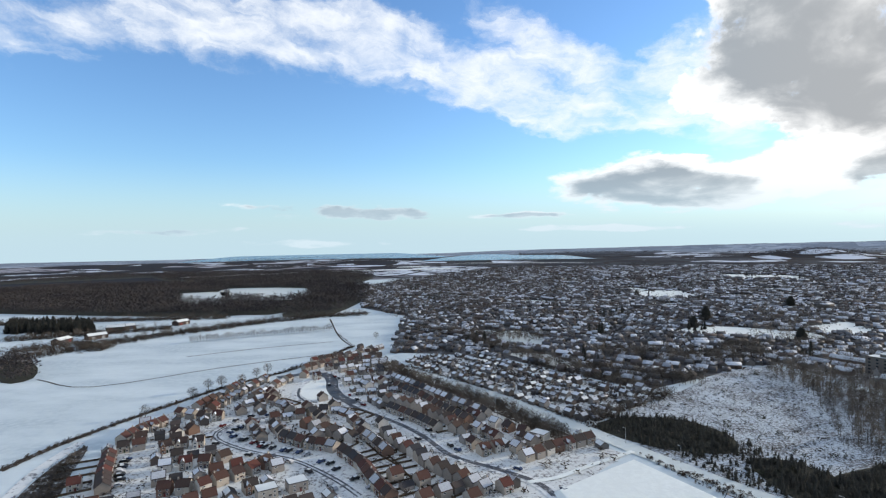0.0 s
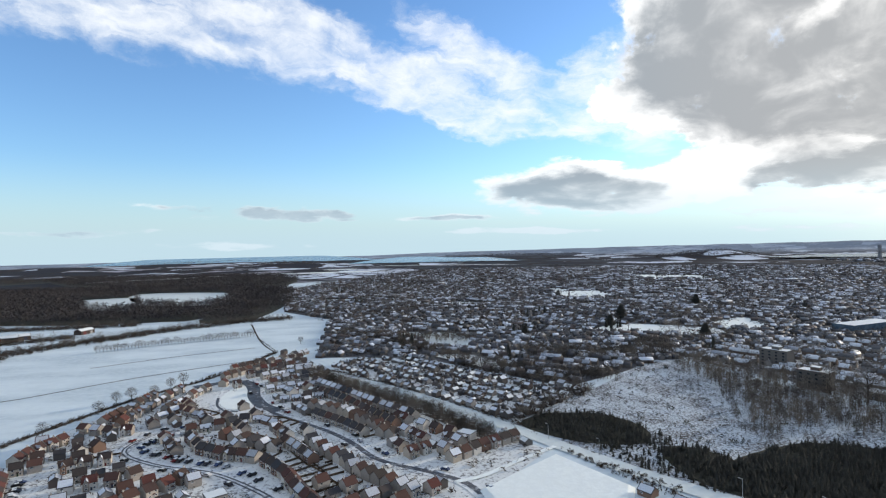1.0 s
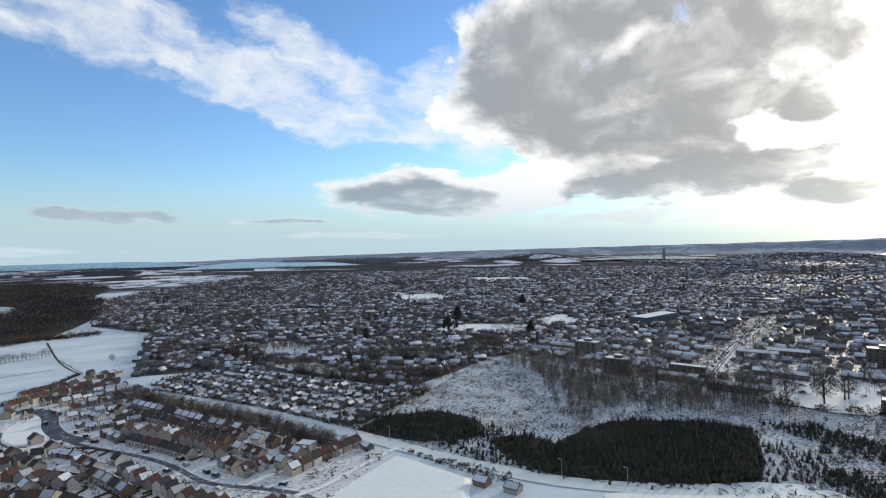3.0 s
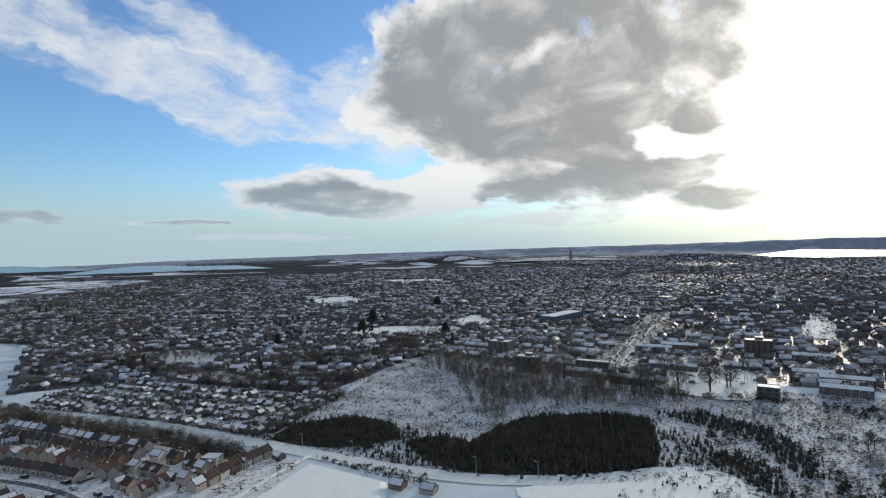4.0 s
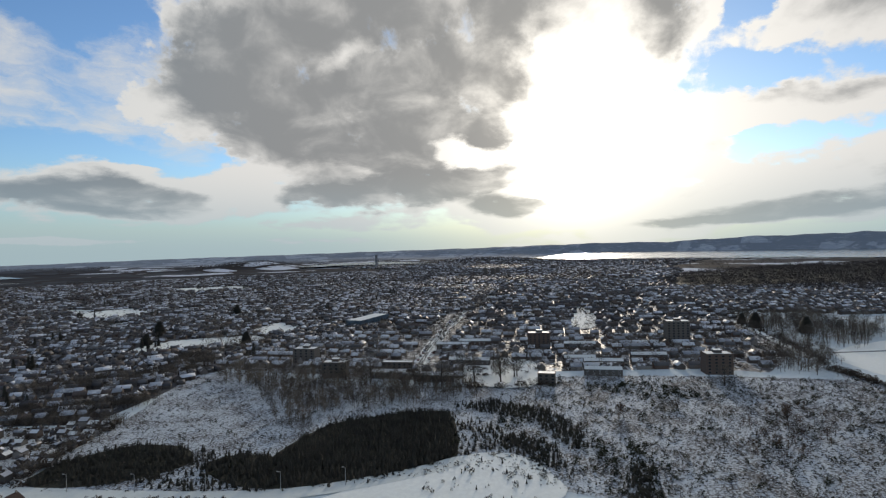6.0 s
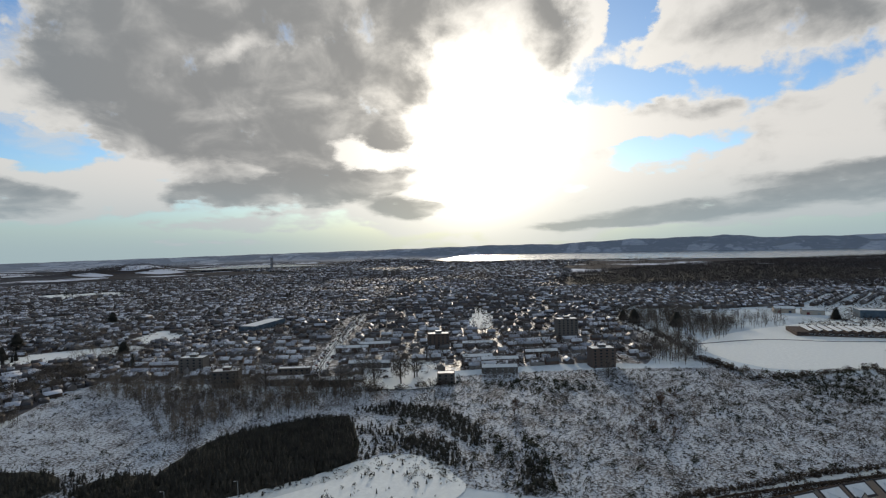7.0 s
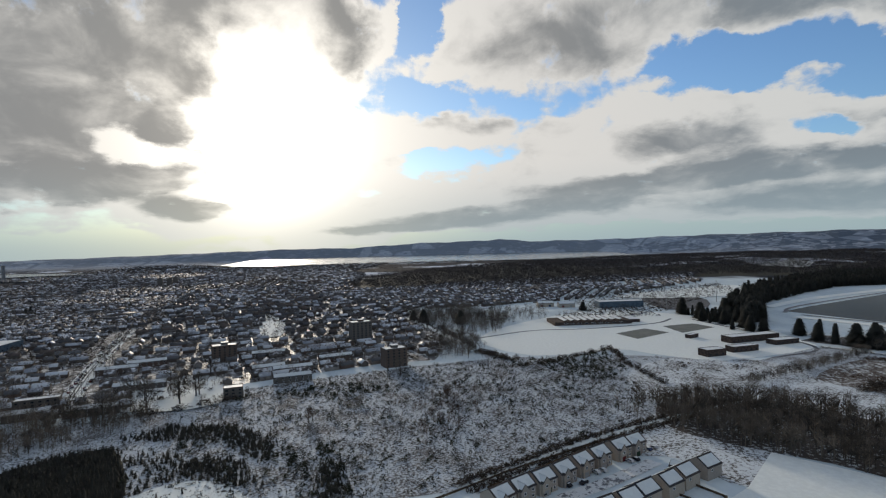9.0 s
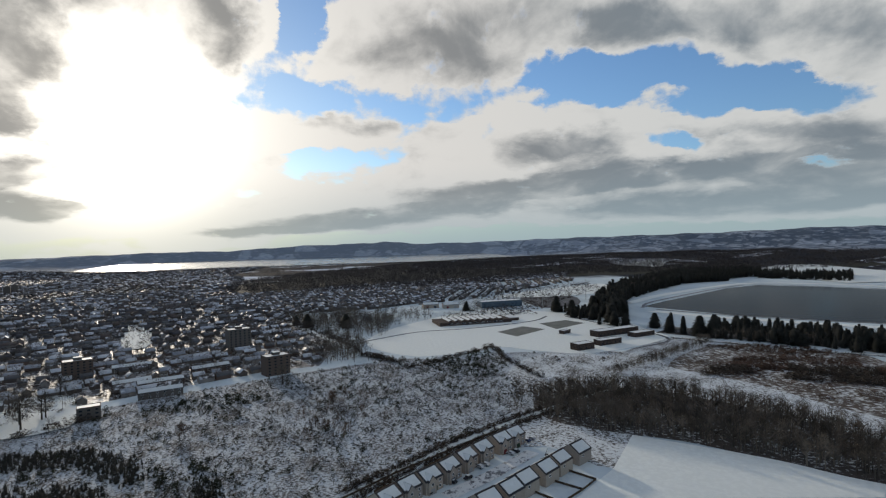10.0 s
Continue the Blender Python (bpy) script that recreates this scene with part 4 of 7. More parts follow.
def tri(fs):
    """Quads to triangles; a quad that ends on a doubled corner gives one."""
    out = [(a, b_, c) for a, b_, c, d in fs] + [(a, c, d) for a, b_, c, d in fs if c != d]
    return np.array(out)


def street_grid(poly, holes, cell, row, pitch, rng, keep=0.93, r_min=0, r_max=9e9, turns=(-0.6, -0.35, -0.75, -0.5, -0.15, -0.9, -0.45)):
    """House places in rows: districts with their own street direction."""
    p = np.asarray(poly, float)
    lo, hi = p.min(0), p.max(0)
    gxs = np.arange(lo[0] - cell, hi[0] + cell, cell)
    gys = np.arange(lo[1] - cell, hi[1] + cell, cell)
    centres = np.array([(a, c) for a in gxs for c in gys]) + (rng.random((len(gxs) * len(gys), 2)) - 0.5) * cell * 0.8
    angles = rng.choice(turns, len(centres)) + rng.normal(size=len(centres)) * 0.12
    out = []
    for i, (c0, a0) in enumerate(zip(centres, angles)):
        half = cell * 1.1
        u = np.arange(-half, half, pitch)
        vv, side = [], 0
        s = -half
        while s < half:
            vv.append(s)
            s += row[side % 2]
            side += 1
        U, V = np.meshgrid(u, np.array(vv))
        U = U + rng.normal(size=U.shape) * 0.7
        x = c0[0] + U * math.cos(a0) - V * math.sin(a0)
        y = c0[1] + U * math.sin(a0) + V * math.cos(a0)
        q = np.column_stack([x.ravel(), y.ravel()])
        d = ((q[:, None, :] - centres[None, max(0, i - 2 * len(gys)):i + 2 * len(gys)]) ** 2).sum(2)
        mine = d.argmin(1) == i - max(0, i - 2 * len(gys))
        r = np.hypot(*q.T)
        ok = mine & inside(poly, q[:, 0], q[:, 1]) & (rng.random(len(q)) < keep) & (r >= r_min) & (r < r_max)
        for h in holes:
            ok &= ~inside(h, q[:, 0], q[:, 1])
        q = q[ok]
        out.append(np.column_stack([q, np.full(len(q), a0)]))
    return np.concatenate(out)


def town(name, places, rng, label, size=1.0, kinds=None):
    """Houses at many places as one thing with walls and roofs."""
    top = empty(name)
    tagged(top, label, "houses", kind="stuff")
    kinds = kinds or [(7.5, 7.2, 4.6, 7.0), (10.5, 7.2, 4.6, 7.0), (7.6, 7.0, 2.7, 5.2), (15, 7.5, 4.8, 7.0)]
    pick = rng.choice(len(kinds), size=len(places), p=[0.38, 0.27, 0.20, 0.15])
    walls, roofs, ow, orr = ([], []), ([], []), 0, 0
    for k, dims in enumerate(kinds):
        q = places[pick == k]
        if not len(q):
            continue
        W, R_ = house_shell(*dims)
        turn = q[:, 2] + rng.choice([0, 0, 0, 0, 0, math.pi / 2], len(q))
        s = size * (0.92 + 0.2 * rng.random(len(q)))
        for store, (tv, tf) in ((walls, W), (roofs, R_)):
            v, f = stamp((tv, tri(tf)), q[:, :2], turn, s)
            o = ow if store is walls else orr
            store[0].append(v)
            store[1].append(f + o)
            if store is walls:
                ow += len(v)
            else:
                orr += len(v)
    a = mesh_np("wall", np.concatenate(walls[0]), np.concatenate(walls[1]), WALL_TOWN)
    c = mesh_np("roof", np.concatenate(roofs[0]), np.concatenate(roofs[1]), ROOF_TOWN)
    a.parent = c.parent = top
    return top


greens = []
g_rng = random.Random(5)
for _ in range(40):
    while True:
        q = Vector((g_rng.uniform(-200, 1500), g_rng.uniform(450, 2400)))
        if inside(TOWN_A, np.array([q.x]), np.array([q.y]))[0]:
            break
    r0, a0 = g_rng.uniform(9, 26), g_rng.uniform(0, 3.1)
    ell = [(q.x + r0 * 1.9 * math.cos(k) * math.cos(a0) - r0 * math.sin(k) * math.sin(a0), q.y + r0 * 1.9 * math.cos(k) * math.sin(a0) + r0 * math.sin(k) * math.cos(a0)) for k in np.arange(0.3, 6.4, 1.05)]
    greens.append(ell)
    sheet("snow_green", ell, SNOW, 0.17 + 0.011 * len(greens), "small snow-covered park among the houses", "field")
HOLES = greens + [[(465, 515), (545, 545), (572, 500), (490, 470)], OLD_GREEN, MOOR, PLAYING_FIELD, *TOWN_GREENS]
far_a = street_grid(TOWN_A, HOLES, 150, (10.5, 15), 7.2, rng, 0.84, 0, 1350)
far_b = street_grid(TOWN_A, HOLES, 240, (15, 22), 10.5, rng, 0.80, 1350, 4000)
blk = street_grid(TOWN_B, HOLES, 700, (15, 25), 13.0, rng, 0.78, turns=(2.06,), r_max=1000)
blk2 = street_grid(TOWN_B, HOLES, 260, (14, 21), 9.5, rng, 0.85, turns=(2.06, 0.49, 1.7), r_min=1000)
streets = (STRAIGHT_STREET, [(737, 106), (606, 52), (530, 20)])
blk = blk[np.isin(np.arange(len(blk)), [i for i in range(len(blk)) if len(clear_of(blk[i:i + 1, :2], streets, 15))])]
TERRACES = [(8.6, 8.0, 4.2, 7.2), (11.5, 8.0, 4.2, 7.2), (9.0, 8.4, 2.7, 5.6), (17, 8.0, 4.4, 7.4)]
town("town_houses", far_a, rng, "rows of snow-roofed houses across the town", 0.63, kinds=TERRACES)
town("town_houses", far_b, rng, "far rows of snow-roofed houses and low blocks", 0.80, kinds=TERRACES)
ROW_KINDS = [(11, 7, 3.6, 6.6), (14, 7.5, 3.7, 6.6), (8, 7, 3.5, 6.4), (19, 8, 3.8, 6.6)]
near_rows = np.hypot(blk[:, 0], blk[:, 1]).argsort()[:250]
town("town_houses", np.delete(blk, near_rows, 0), rng, "rows of snow-roofed terraces and low flats", 0.78, kinds=ROW_KINDS)
row_shells = []
for dims in ROW_KINDS:
    pair = []
    for (tv, tf), mat in zip(house_shell(*dims), (WALL_ROW, ROOF_ROW)):
        ob = mesh_np("wall" if mat is WALL_ROW else "roof", tv * 0.78, tri(tf), mat)
        pair.append(ob.data)
        bpy.data.objects.remove(ob)
    row_shells.append(pair)
for x, y, a in blk[near_rows]:
    k = int(rng.choice(4, p=[0.4, 0.25, 0.2, 0.15]))
    row_house = tagged(empty("row_house", pose(x, y, 0.05, 0, 0, math.degrees(a) + (90 if rng.random() < 0.12 else 0))),
                       ("short", "long", "small", "very long")[k] + " terrace with snowy roof above the moor", "terrace", "terraces beyond the moor")
    for name, shell in zip(("wall", "roof"), row_shells[k]):
        new(name, shell).parent = row_house
town("town_houses", blk2, rng, "rows of snow-roofed houses beyond the flats", 0.78, kinds=TERRACES)
SHORE = [(math.sin(radians(a)) * r, math.cos(radians(a)) * r) for a, r in [(a, 1650) for a in range(50, 74, 3)] + [(a, 3250) for a in range(80, 49, -3)]]
shore = street_grid(SHORE, [TOWN_A, TOWN_B, TOWN_FAR], 300, (24, 36), 15.0, rng, 0.7)
town("town_houses", shore, rng, "far snowy roofs towards the estuary shore", 0.9, kinds=TERRACES)
grow("garden_trees", TREES_FAR, scatter(SHORE, 700, rng), 7, 13, FAR_WOOD, "bare trees of the far shore", "trees", rng, (0.9, 1.4))
far_c = street_grid(TOWN_FAR, [], 300, (20, 30), 13.0, rng, 0.82)
town("town_houses", far_c, rng, "far snowy roofs of the town by the water", 1.1)
grow("garden_trees", TREES_FAR, scatter(TOWN_FAR, 900, rng), 7, 13, TWIG, "bare trees in the far town", "trees", rng, (0.9, 1.3))
row_far = street_grid([(1216, 309), (1426, -65), (1628, -604), (1289, -500), (968, -197), (864, -38), (823, 146)], [], 200, (15, 21), 8.5, rng, 0.95)
town("town_houses", row_far, rng, "dense rows of snowy houses before a wood", 0.8)
old = street_grid(OLD_EST, [OLD_GREEN], 900, (10.5, 17), 7.4, rng, 0.84, turns=(2.05,))
old[:, :2] += rng.normal(size=(len(old), 2)) * 0.5
sheds = scatter(OLD_EST, 70, rng)
town("garden_sheds", np.column_stack([sheds, rng.choice([0.5, 2.06], len(sheds))]), rng, "small dark sheds and huts in gardens", kinds=[(2.6, 2.2, 1.9, 2.4), (3.5, 2.4, 2.1, 2.6), (2.2, 1.8, 1.8, 2.3), (5.0, 2.8, 2.2, 2.8)])

# larger flat-roofed halls and groups of dark trees break the rows
hall_at = scatter(TOWN_A, 26000, rng)
hall_at = hall_at[np.hypot(*hall_at.T) > 800]
for h in HOLES:
    hall_at = hall_at[~inside(h, hall_at[:, 0], hall_at[:, 1])]
town("town_halls", np.column_stack([hall_at, rng.choice([0.49, 2.06, 1.3], len(hall_at))]), rng, "large low halls and schools with snowy roofs", kinds=[(30, 12, 4.5, 5.5), (38, 14, 5, 6.2), (22, 11, 6, 7.2), (46, 13, 4.5, 5.5)])
clump = []
for c0 in scatter(TOWN_A, 16000, rng):
    n_ = int(rng.integers(8, 26))
    clump.append(c0 + rng.normal(size=(n_, 2)) * rng.uniform(8, 22) * np.array([1.6, 0.8]))
clump = np.concatenate(clump)
near = np.hypot(*clump.T) < 900
grow("tree_group", TREES_MID, clump[near], 7, 13, TWIG, "groups of tall bare trees in the town", "trees", rng, (0.9, 1.3))
grow("tree_group", TREES_FAR, clump[~near], 8, 14, FAR_WOOD, "far groups of tall dark trees in the town", "trees", rng, (0.9, 1.4))
ever = np.concatenate([c0 + rng.normal(size=(5, 2)) * 7 for c0 in scatter(TOWN_A, 45000, rng)])
grow("tree_group", CONIFERS, ever, 7, 14, CONIFER, "groups of dark evergreens in gardens", "conifers", rng, (0.9, 1.3))

# trees and hedges among the houses
tr = scatter(TOWN_A, 105, rng)
wooded = scatter([(-185, 1220), (-41, 1586), (247, 2051), (560, 1990), (330, 1350), (180, 900), (-30, 640), (-128, 838)], 60, rng)
tr = np.concatenate([tr, wooded])
r_ = np.hypot(*tr.T)
for h in HOLES:
    keep = ~inside(h, tr[:, 0], tr[:, 1])
    tr, r_ = tr[keep], r_[keep]
grow("garden_trees", TREES_FAR, tr[r_ > 600], 5, 10, TWIG, "bare garden trees all over the town", "trees", rng, (0.9, 1.3))
grow("garden_trees", TREES_MID, tr[r_ <= 600], 4, 9, TWIG, "bare garden trees among houses", "trees", rng, (0.8, 1.2))
tb = np.concatenate([scatter(TOWN_B, 95, rng), scatter([(461, 50), (470, 20), (520, 0), (600, 20), (590, 48), (500, 55)], 30, rng)])
grow("garden_trees", TREES_MID, tb, 5, 11, TWIG, "bare street and garden trees between flats", "trees", rng, (0.8, 1.2))
grow("garden_trees", TREES_MID, scatter(OLD_EST, 130, rng), 3, 7, TWIG, "bare garden trees between bungalows", "trees", rng, (0.8, 1.2))
for poly, each in (([(811, 125), (827, 38), (686, -25), (593, -16), (609, 40), (662, 89)], 26), ([(764, 14), (807, -86), (712, -83), (653, -1)], 70)):
    grow("trees_group", TREES_MID, scatter(poly, each, rng), 7, 14, TWIG, "group of bare trees by the playing field", "trees", rng, (0.8, 1.2))
grow("garden_bushes", LOW_BUSHES, np.concatenate([scatter(TOWN_A, 330, rng), scatter(TOWN_B, 120, rng), scatter(OLD_EST, 45, rng)]), 1.2, 3.0, HEDGE, "dark garden hedges and shrubs", "bushes", rng, (1.2, 2.6))

# woods
for a0, a1, r0, r1 in ((29, 38, 2850, 3300), (52, 64, 2850, 3200), (-13, -3, 2700, 3100), (8, 22, 3700, 4000)):
    hilltop = [(math.sin(radians(a)) * r, math.cos(radians(a)) * r) for a, r in [(a0 + (a1 - a0) * k / 6, r0 + 60 * (k % 2)) for k in range(7)] + [(a1 - (a1 - a0) * k / 6, r1 - 70 * (k % 2)) for k in range(7)]]
    grow("wood", TREES_FAR, scatter(hilltop, 170, rng), 7, 14, FAR_WOOD, "dark wood on a low far hill", "wood", rng, (1.2, 1.9))
for poly in WEST_FIELDS:
    sheet("snow_field", poly, SNOW, 0.8, "pale snowy field framed by woods", "field")
west_firs = scatter([(-520, 637), (-562, 702), (-461, 704), (-414, 641), (-446, 621)], 22, rng)
grow("conifer_wood", CONIFERS, west_firs, 9, 14, CONIFER, "dark conifer clump among snowy fields", "wood", rng, (0.9, 1.3))
for ln, deep in (([(20, 535), (55, 482), (84, 432), (112, 396)], 7), ([(100, 410), (128, 388), (150, 372), (178, 370)], 9), ([(135, 476), (172, 446), (205, 432), (245, 446), (268, 490)], 16), ([(-30, 600), (40, 560), (100, 540)], 10)):
    q = np.concatenate([along(ln, 3.2, k)[:, :2] for k in np.arange(-deep, deep + 1, 3.5)])
    grow("tree_belt", TREES_FINE, q + rng.normal(size=q.shape) * 2.0, 5, 10, TWIG, "dark belt of bare trees among the houses", "trees", rng, (0.8, 1.2))
for poly in ([(1556, -1150), (1439, -1300), (1171, -1255), (937, -1004), (946, -928), (1116, -951)], [(1848, -899), (2053, -1119), (1859, -1079), (1676, -953)]):
    sheet("snow_field", poly, SNOW_LIT_CLEAN, 1.2, "snowy field beyond a dark wood", "field", rounded=False)
COAST = [(math.sin(radians(a)) * r, math.cos(radians(a)) * r) for a, r in [(a, 2350) for a in range(60, 88, 3)] + [(a, 3300) for a in range(88, 59, -3)]]
grow("wood", TREES_FAR, scatter(COAST, 620, rng), 8, 15, FAR_WOOD, "dark woods along the far shore", "wood", rng, (1.2, 1.9))
strip_rng = random.Random(21)
for k in range(80):
    a0, r0 = radians(strip_rng.uniform(-24, 66) if k < 44 else strip_rng.uniform(55, 84) if k < 64 else strip_rng.uniform(-20, 8)), strip_rng.uniform(1650, 4300 if k < 64 else 2600)
    hw, hd = strip_rng.uniform(60, 330), strip_rng.uniform(18, 55)
    t0 = -a0 + strip_rng.uniform(-0.3, 0.3)
    c0 = (math.sin(a0) * r0, math.cos(a0) * r0)
    if inside(TOWN_A, np.array([c0[0]]), np.array([c0[1]]))[0]:
        hw, hd = hw * 0.5, hd * 0.5
    poly = [(c0[0] + hw * math.cos(u) * math.cos(t0) - hd * math.sin(u) * math.sin(t0), c0[1] + hw * math.cos(u) * math.sin(t0) + hd * math.sin(u) * math.cos(t0)) for u in np.arange(0, 6.2, 0.6)]
    if k % 6 == 3 and r0 < 2500:
        sheet("snow_field", poly, SNOW_LIT_CLEAN, 0.9, "far snow-covered field between woods", "field")
    else:
        grow("wood", TREES_FAR, scatter(poly, 300, rng), 8, 15, FAR_WOOD, "far dark wood between fields", "wood", rng, (1.2, 1.9))
for poly, each, lo, hi in ((WEST_WOOD, 34, 9, 16), ([(-331, 402), (-316, 414), (-354, 466), (-396, 480)], 20, 7, 12), ([(-843, 1631), (-1038, 2052), (-332, 1929), (-212, 1400), (-479, 1370)], 70, 8, 16), ([(-235, 781), (-170, 1000), (-141, 1074), (-146, 840), (-174, 735)], 40, 8, 14), ([(-1500, 1500), (-1300, 2050), (-900, 2000), (-1050, 1750)], 110, 8, 14), ([(1297, 329), (1970, 268), (2917, -443), (2944, -1433), (1646, -1765), (1308, -1402), (1391, -840), (1446, -536), (1192, -54)], 130, 11, 18), ([(988, -502), (1092, -633), (1202, -872), (1377, -1085), (1699, -1234), (1430, -830)], 120, 11, 17)):
    at = scatter(round_poly(poly), each, rng)
    for clearing in WEST_FIELDS:
        at = at[~inside(clearing, at[:, 0], at[:, 1])]
    grow("wood", TREES_FAR, at, lo, hi, FAR_WOOD, "dark leafless wood beyond snowy fields", "wood", rng, (1.2, 1.9))
    sheet("wood_floor", poly, DARK_FLOOR, 0.10, "dark floor sheet under the leafless wood", "ground")
grow("wood", TREES_TALL, scatter(BY_FIELD, 22.0, rng), 10.0, 15.5, TWIG, "dense leafless plantation of tall thin trees", "wood", rng, (0.45, 0.68))
sheet("rough_ground", [(340, -100), (420, -110), (470, -175), (430, -230), (380, -225), (330, -250), (262, -262), (215, -285), (205, -262), (250, -225), (300, -180)], THIN, 0.085, "thin snow over rough pale grass behind the wood", "rough ground")
grow("wood", TREES_TALL, np.concatenate([scatter(BY_FIELD, 17.0, rng), scatter([(322, -97), (334, -121), (352, -112), (345, -84), (318, -66), (300, -78)], 45, rng)]), 8.0, 14.0, TWIG_PALE, "tall thin leafless trees with pale twigs", "wood", rng, (0.5, 0.75))
sheet("wood_floor", BY_FIELD, WOOD_FLOOR, 0.11, "dark leaf litter and snow under the plantation", "ground")
grow("wood", TREES_FINE, scatter([(265, 407), (290, 320), (311, 249), (310, 198), (288, 184), (257, 231), (195, 235), (179, 241)], 45, rng), 5, 10, TWIG, "broad belt of bare brown scrub trees", "wood", rng, (0.7, 1.0))
for poly in ([(298, 522), (340, 498), (350, 413), (327, 343), (324, 290), (324, 202), (308, 197), (279, 308), (238, 417)], [(425, 741), (432, 623), (335, 469), (298, 522)]):
    grow("garden_trees", TREES_MID, scatter(poly, 58, rng), 5, 11, TWIG_PALE, "bare trees crowding the gardens above the moor", "trees", rng, (0.8, 1.2))
grow("wood", TREES_FINE, scatter([(234, 409), (267, 348), (287, 291), (321, 226), (310, 197), (256, 212), (230, 244), (187, 245), (220, 297)], 19, rng), 6, 13, TWIG_PALE, "belt of bare birch trees above the moor", "wood", rng, (0.6, 0.9))
strip = np.concatenate([along(ROAD_BELT, 1.7, s)[:, :2] for s in (-5, -3, -1, 1, 3)])
grow("tree_belt", TREES_FINE, strip + rng.normal(size=strip.shape) * 1.3, 4.5, 9, TWIG, "belt of bare trees along the road", "trees", rng, (0.7, 1.0))
q = np.concatenate([along([(-30, 432), (9, 385), (44, 341), (69, 296), (79, 281)], 1.6, k)[:, :2] for k in (-1.0, 0.8)])
grow("hedge", LOW_BUSHES, q + rng.normal(size=q.shape) * 0.5, 0.9, 1.9, HEDGE, "dark garden hedge along the snowy road", "hedge", rng, (1.0, 1.8))
ribbon("verge", ROAD_BELT, 10.0, WOOD_FLOOR, 0.15, "dark leaf-littered verge under bare trees", "verge")
ribbon("verge", FIELD_EDGE, 4.0, WOOD_FLOOR, 0.12, "dark grassy verge along the field", "verge")
strip = np.concatenate([along(FIELD_EDGE, 1.8, s)[:, :2] for s in (-1.2, 1.0)])
grow("hedge", GORSES, strip + rng.normal(size=strip.shape) * 0.7, 0.7, 2.0, HEDGE, "dark hedge along the field edge", "hedge", rng, (1.0, 1.8))
grow("garden_bushes", LOW_BUSHES, clear_of(np.array([q for q in scatter(ESTATE, 48, rng) if math.hypot(q[0] + 88, q[1] - 364) > 20]), (ESTATE_ROAD, CRESCENT, LOOP), 8), 0.7, 1.9, HEDGE, "dark clipped bushes in estate gardens", "bushes", rng, (1.0, 2.2))

# dark plantation and gorse
for poly, each in (([(78, 283), (97, 297), (127, 292), (140, 267), (132, 246), (113, 246), (93, 258)], 4.5), ([(132, 236), (150, 235), (165, 207), (194, 214), (220, 223), (248, 205), (254, 186), (207, 148), (173, 157), (148, 175), (129, 203)], 4.5), ([(183, 228), (213, 229), (250, 201), (255, 185), (203, 145), (179, 162), (162, 180), (151, 213)], 4.5), ([(268, 194), (291, 174), (291, 143), (280, 120), (246, 97), (243, 107), (270, 136), (270, 169)], 5), ([(239, 146), (251, 136), (241, 113), (218, 97), (215, 106), (227, 133)], 6), ([(225, 75), (247, 71), (218, 58), (200, 63)], 7), ([(101, 249), (143, 256), (154, 229), (160, 201), (147, 176), (124, 202)], 14), ([(246, 179), (253, 152), (224, 129), (206, 143)], 20)):
    inner = scatter(poly, each * 0.5, rng)
    grow("plantation", SAPLINGS, inner + rng.normal(size=inner.shape) * 1.6, 1.4, 3.6, CONIFER, "dense dark evergreen plantation and gorse", "plantation", rng, (0.9, 1.5))
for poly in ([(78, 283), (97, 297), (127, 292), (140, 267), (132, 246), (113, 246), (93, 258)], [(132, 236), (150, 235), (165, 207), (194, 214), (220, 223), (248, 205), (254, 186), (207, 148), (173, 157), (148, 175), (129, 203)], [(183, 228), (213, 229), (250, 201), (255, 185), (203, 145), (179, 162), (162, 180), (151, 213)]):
    sheet("plantation_floor", poly, DARK_FLOOR, 0.13, "dark ground sheet under evergreens", "ground")
tu = scatter(MOOR, 7.5, rng)
west = np.degrees(np.arctan2(*scatter(MOOR, 7.0, np.random.default_rng(3)).T)) > 60
tu = np.concatenate([tu, scatter(MOOR, 7.0, np.random.default_rng(3))[west]])
grow("tussocks", TUFTS, tu, 0.4, 1.2, TUFT, "dead grass tussocks sticking out of the snow", "grass", rng, (1.0, 1.8))
scrub_at = scatter(MOOR, 60, rng)
scrub_at = scrub_at[(np.degrees(np.arctan2(*scrub_at.T)) > 60) | (rng.random(len(scrub_at)) < 0.3)]
knots = scatter(MOOR, 520, rng)
knots = knots[np.degrees(np.arctan2(*knots.T)) > 58]
grow("moor_birches", TREES_FINE, np.concatenate([k + rng.normal(size=(int(rng.integers(2, 9)), 2)) * 3.5 for k in knots[::2]]), 2.5, 6.0, TWIG, "bare brown birch scrub on the moor", "trees", rng, (0.8, 1.1))
grow("moor_gorse", GORSES, np.concatenate([k + rng.normal(size=(int(rng.integers(3, 14)), 2)) * np.array([4.5, 2.0]) for k in knots[1::2]]), 0.7, 1.8, GORSE, "dark gorse clumps on the moor", "bushes", rng, (1.0, 1.7))
grow("moor_bushes", BUSHES, scrub_at, 0.7, 2.6, GORSE, "scattered gorse bushes on the snowy moor", "bushes", rng, (1.0, 1.6))


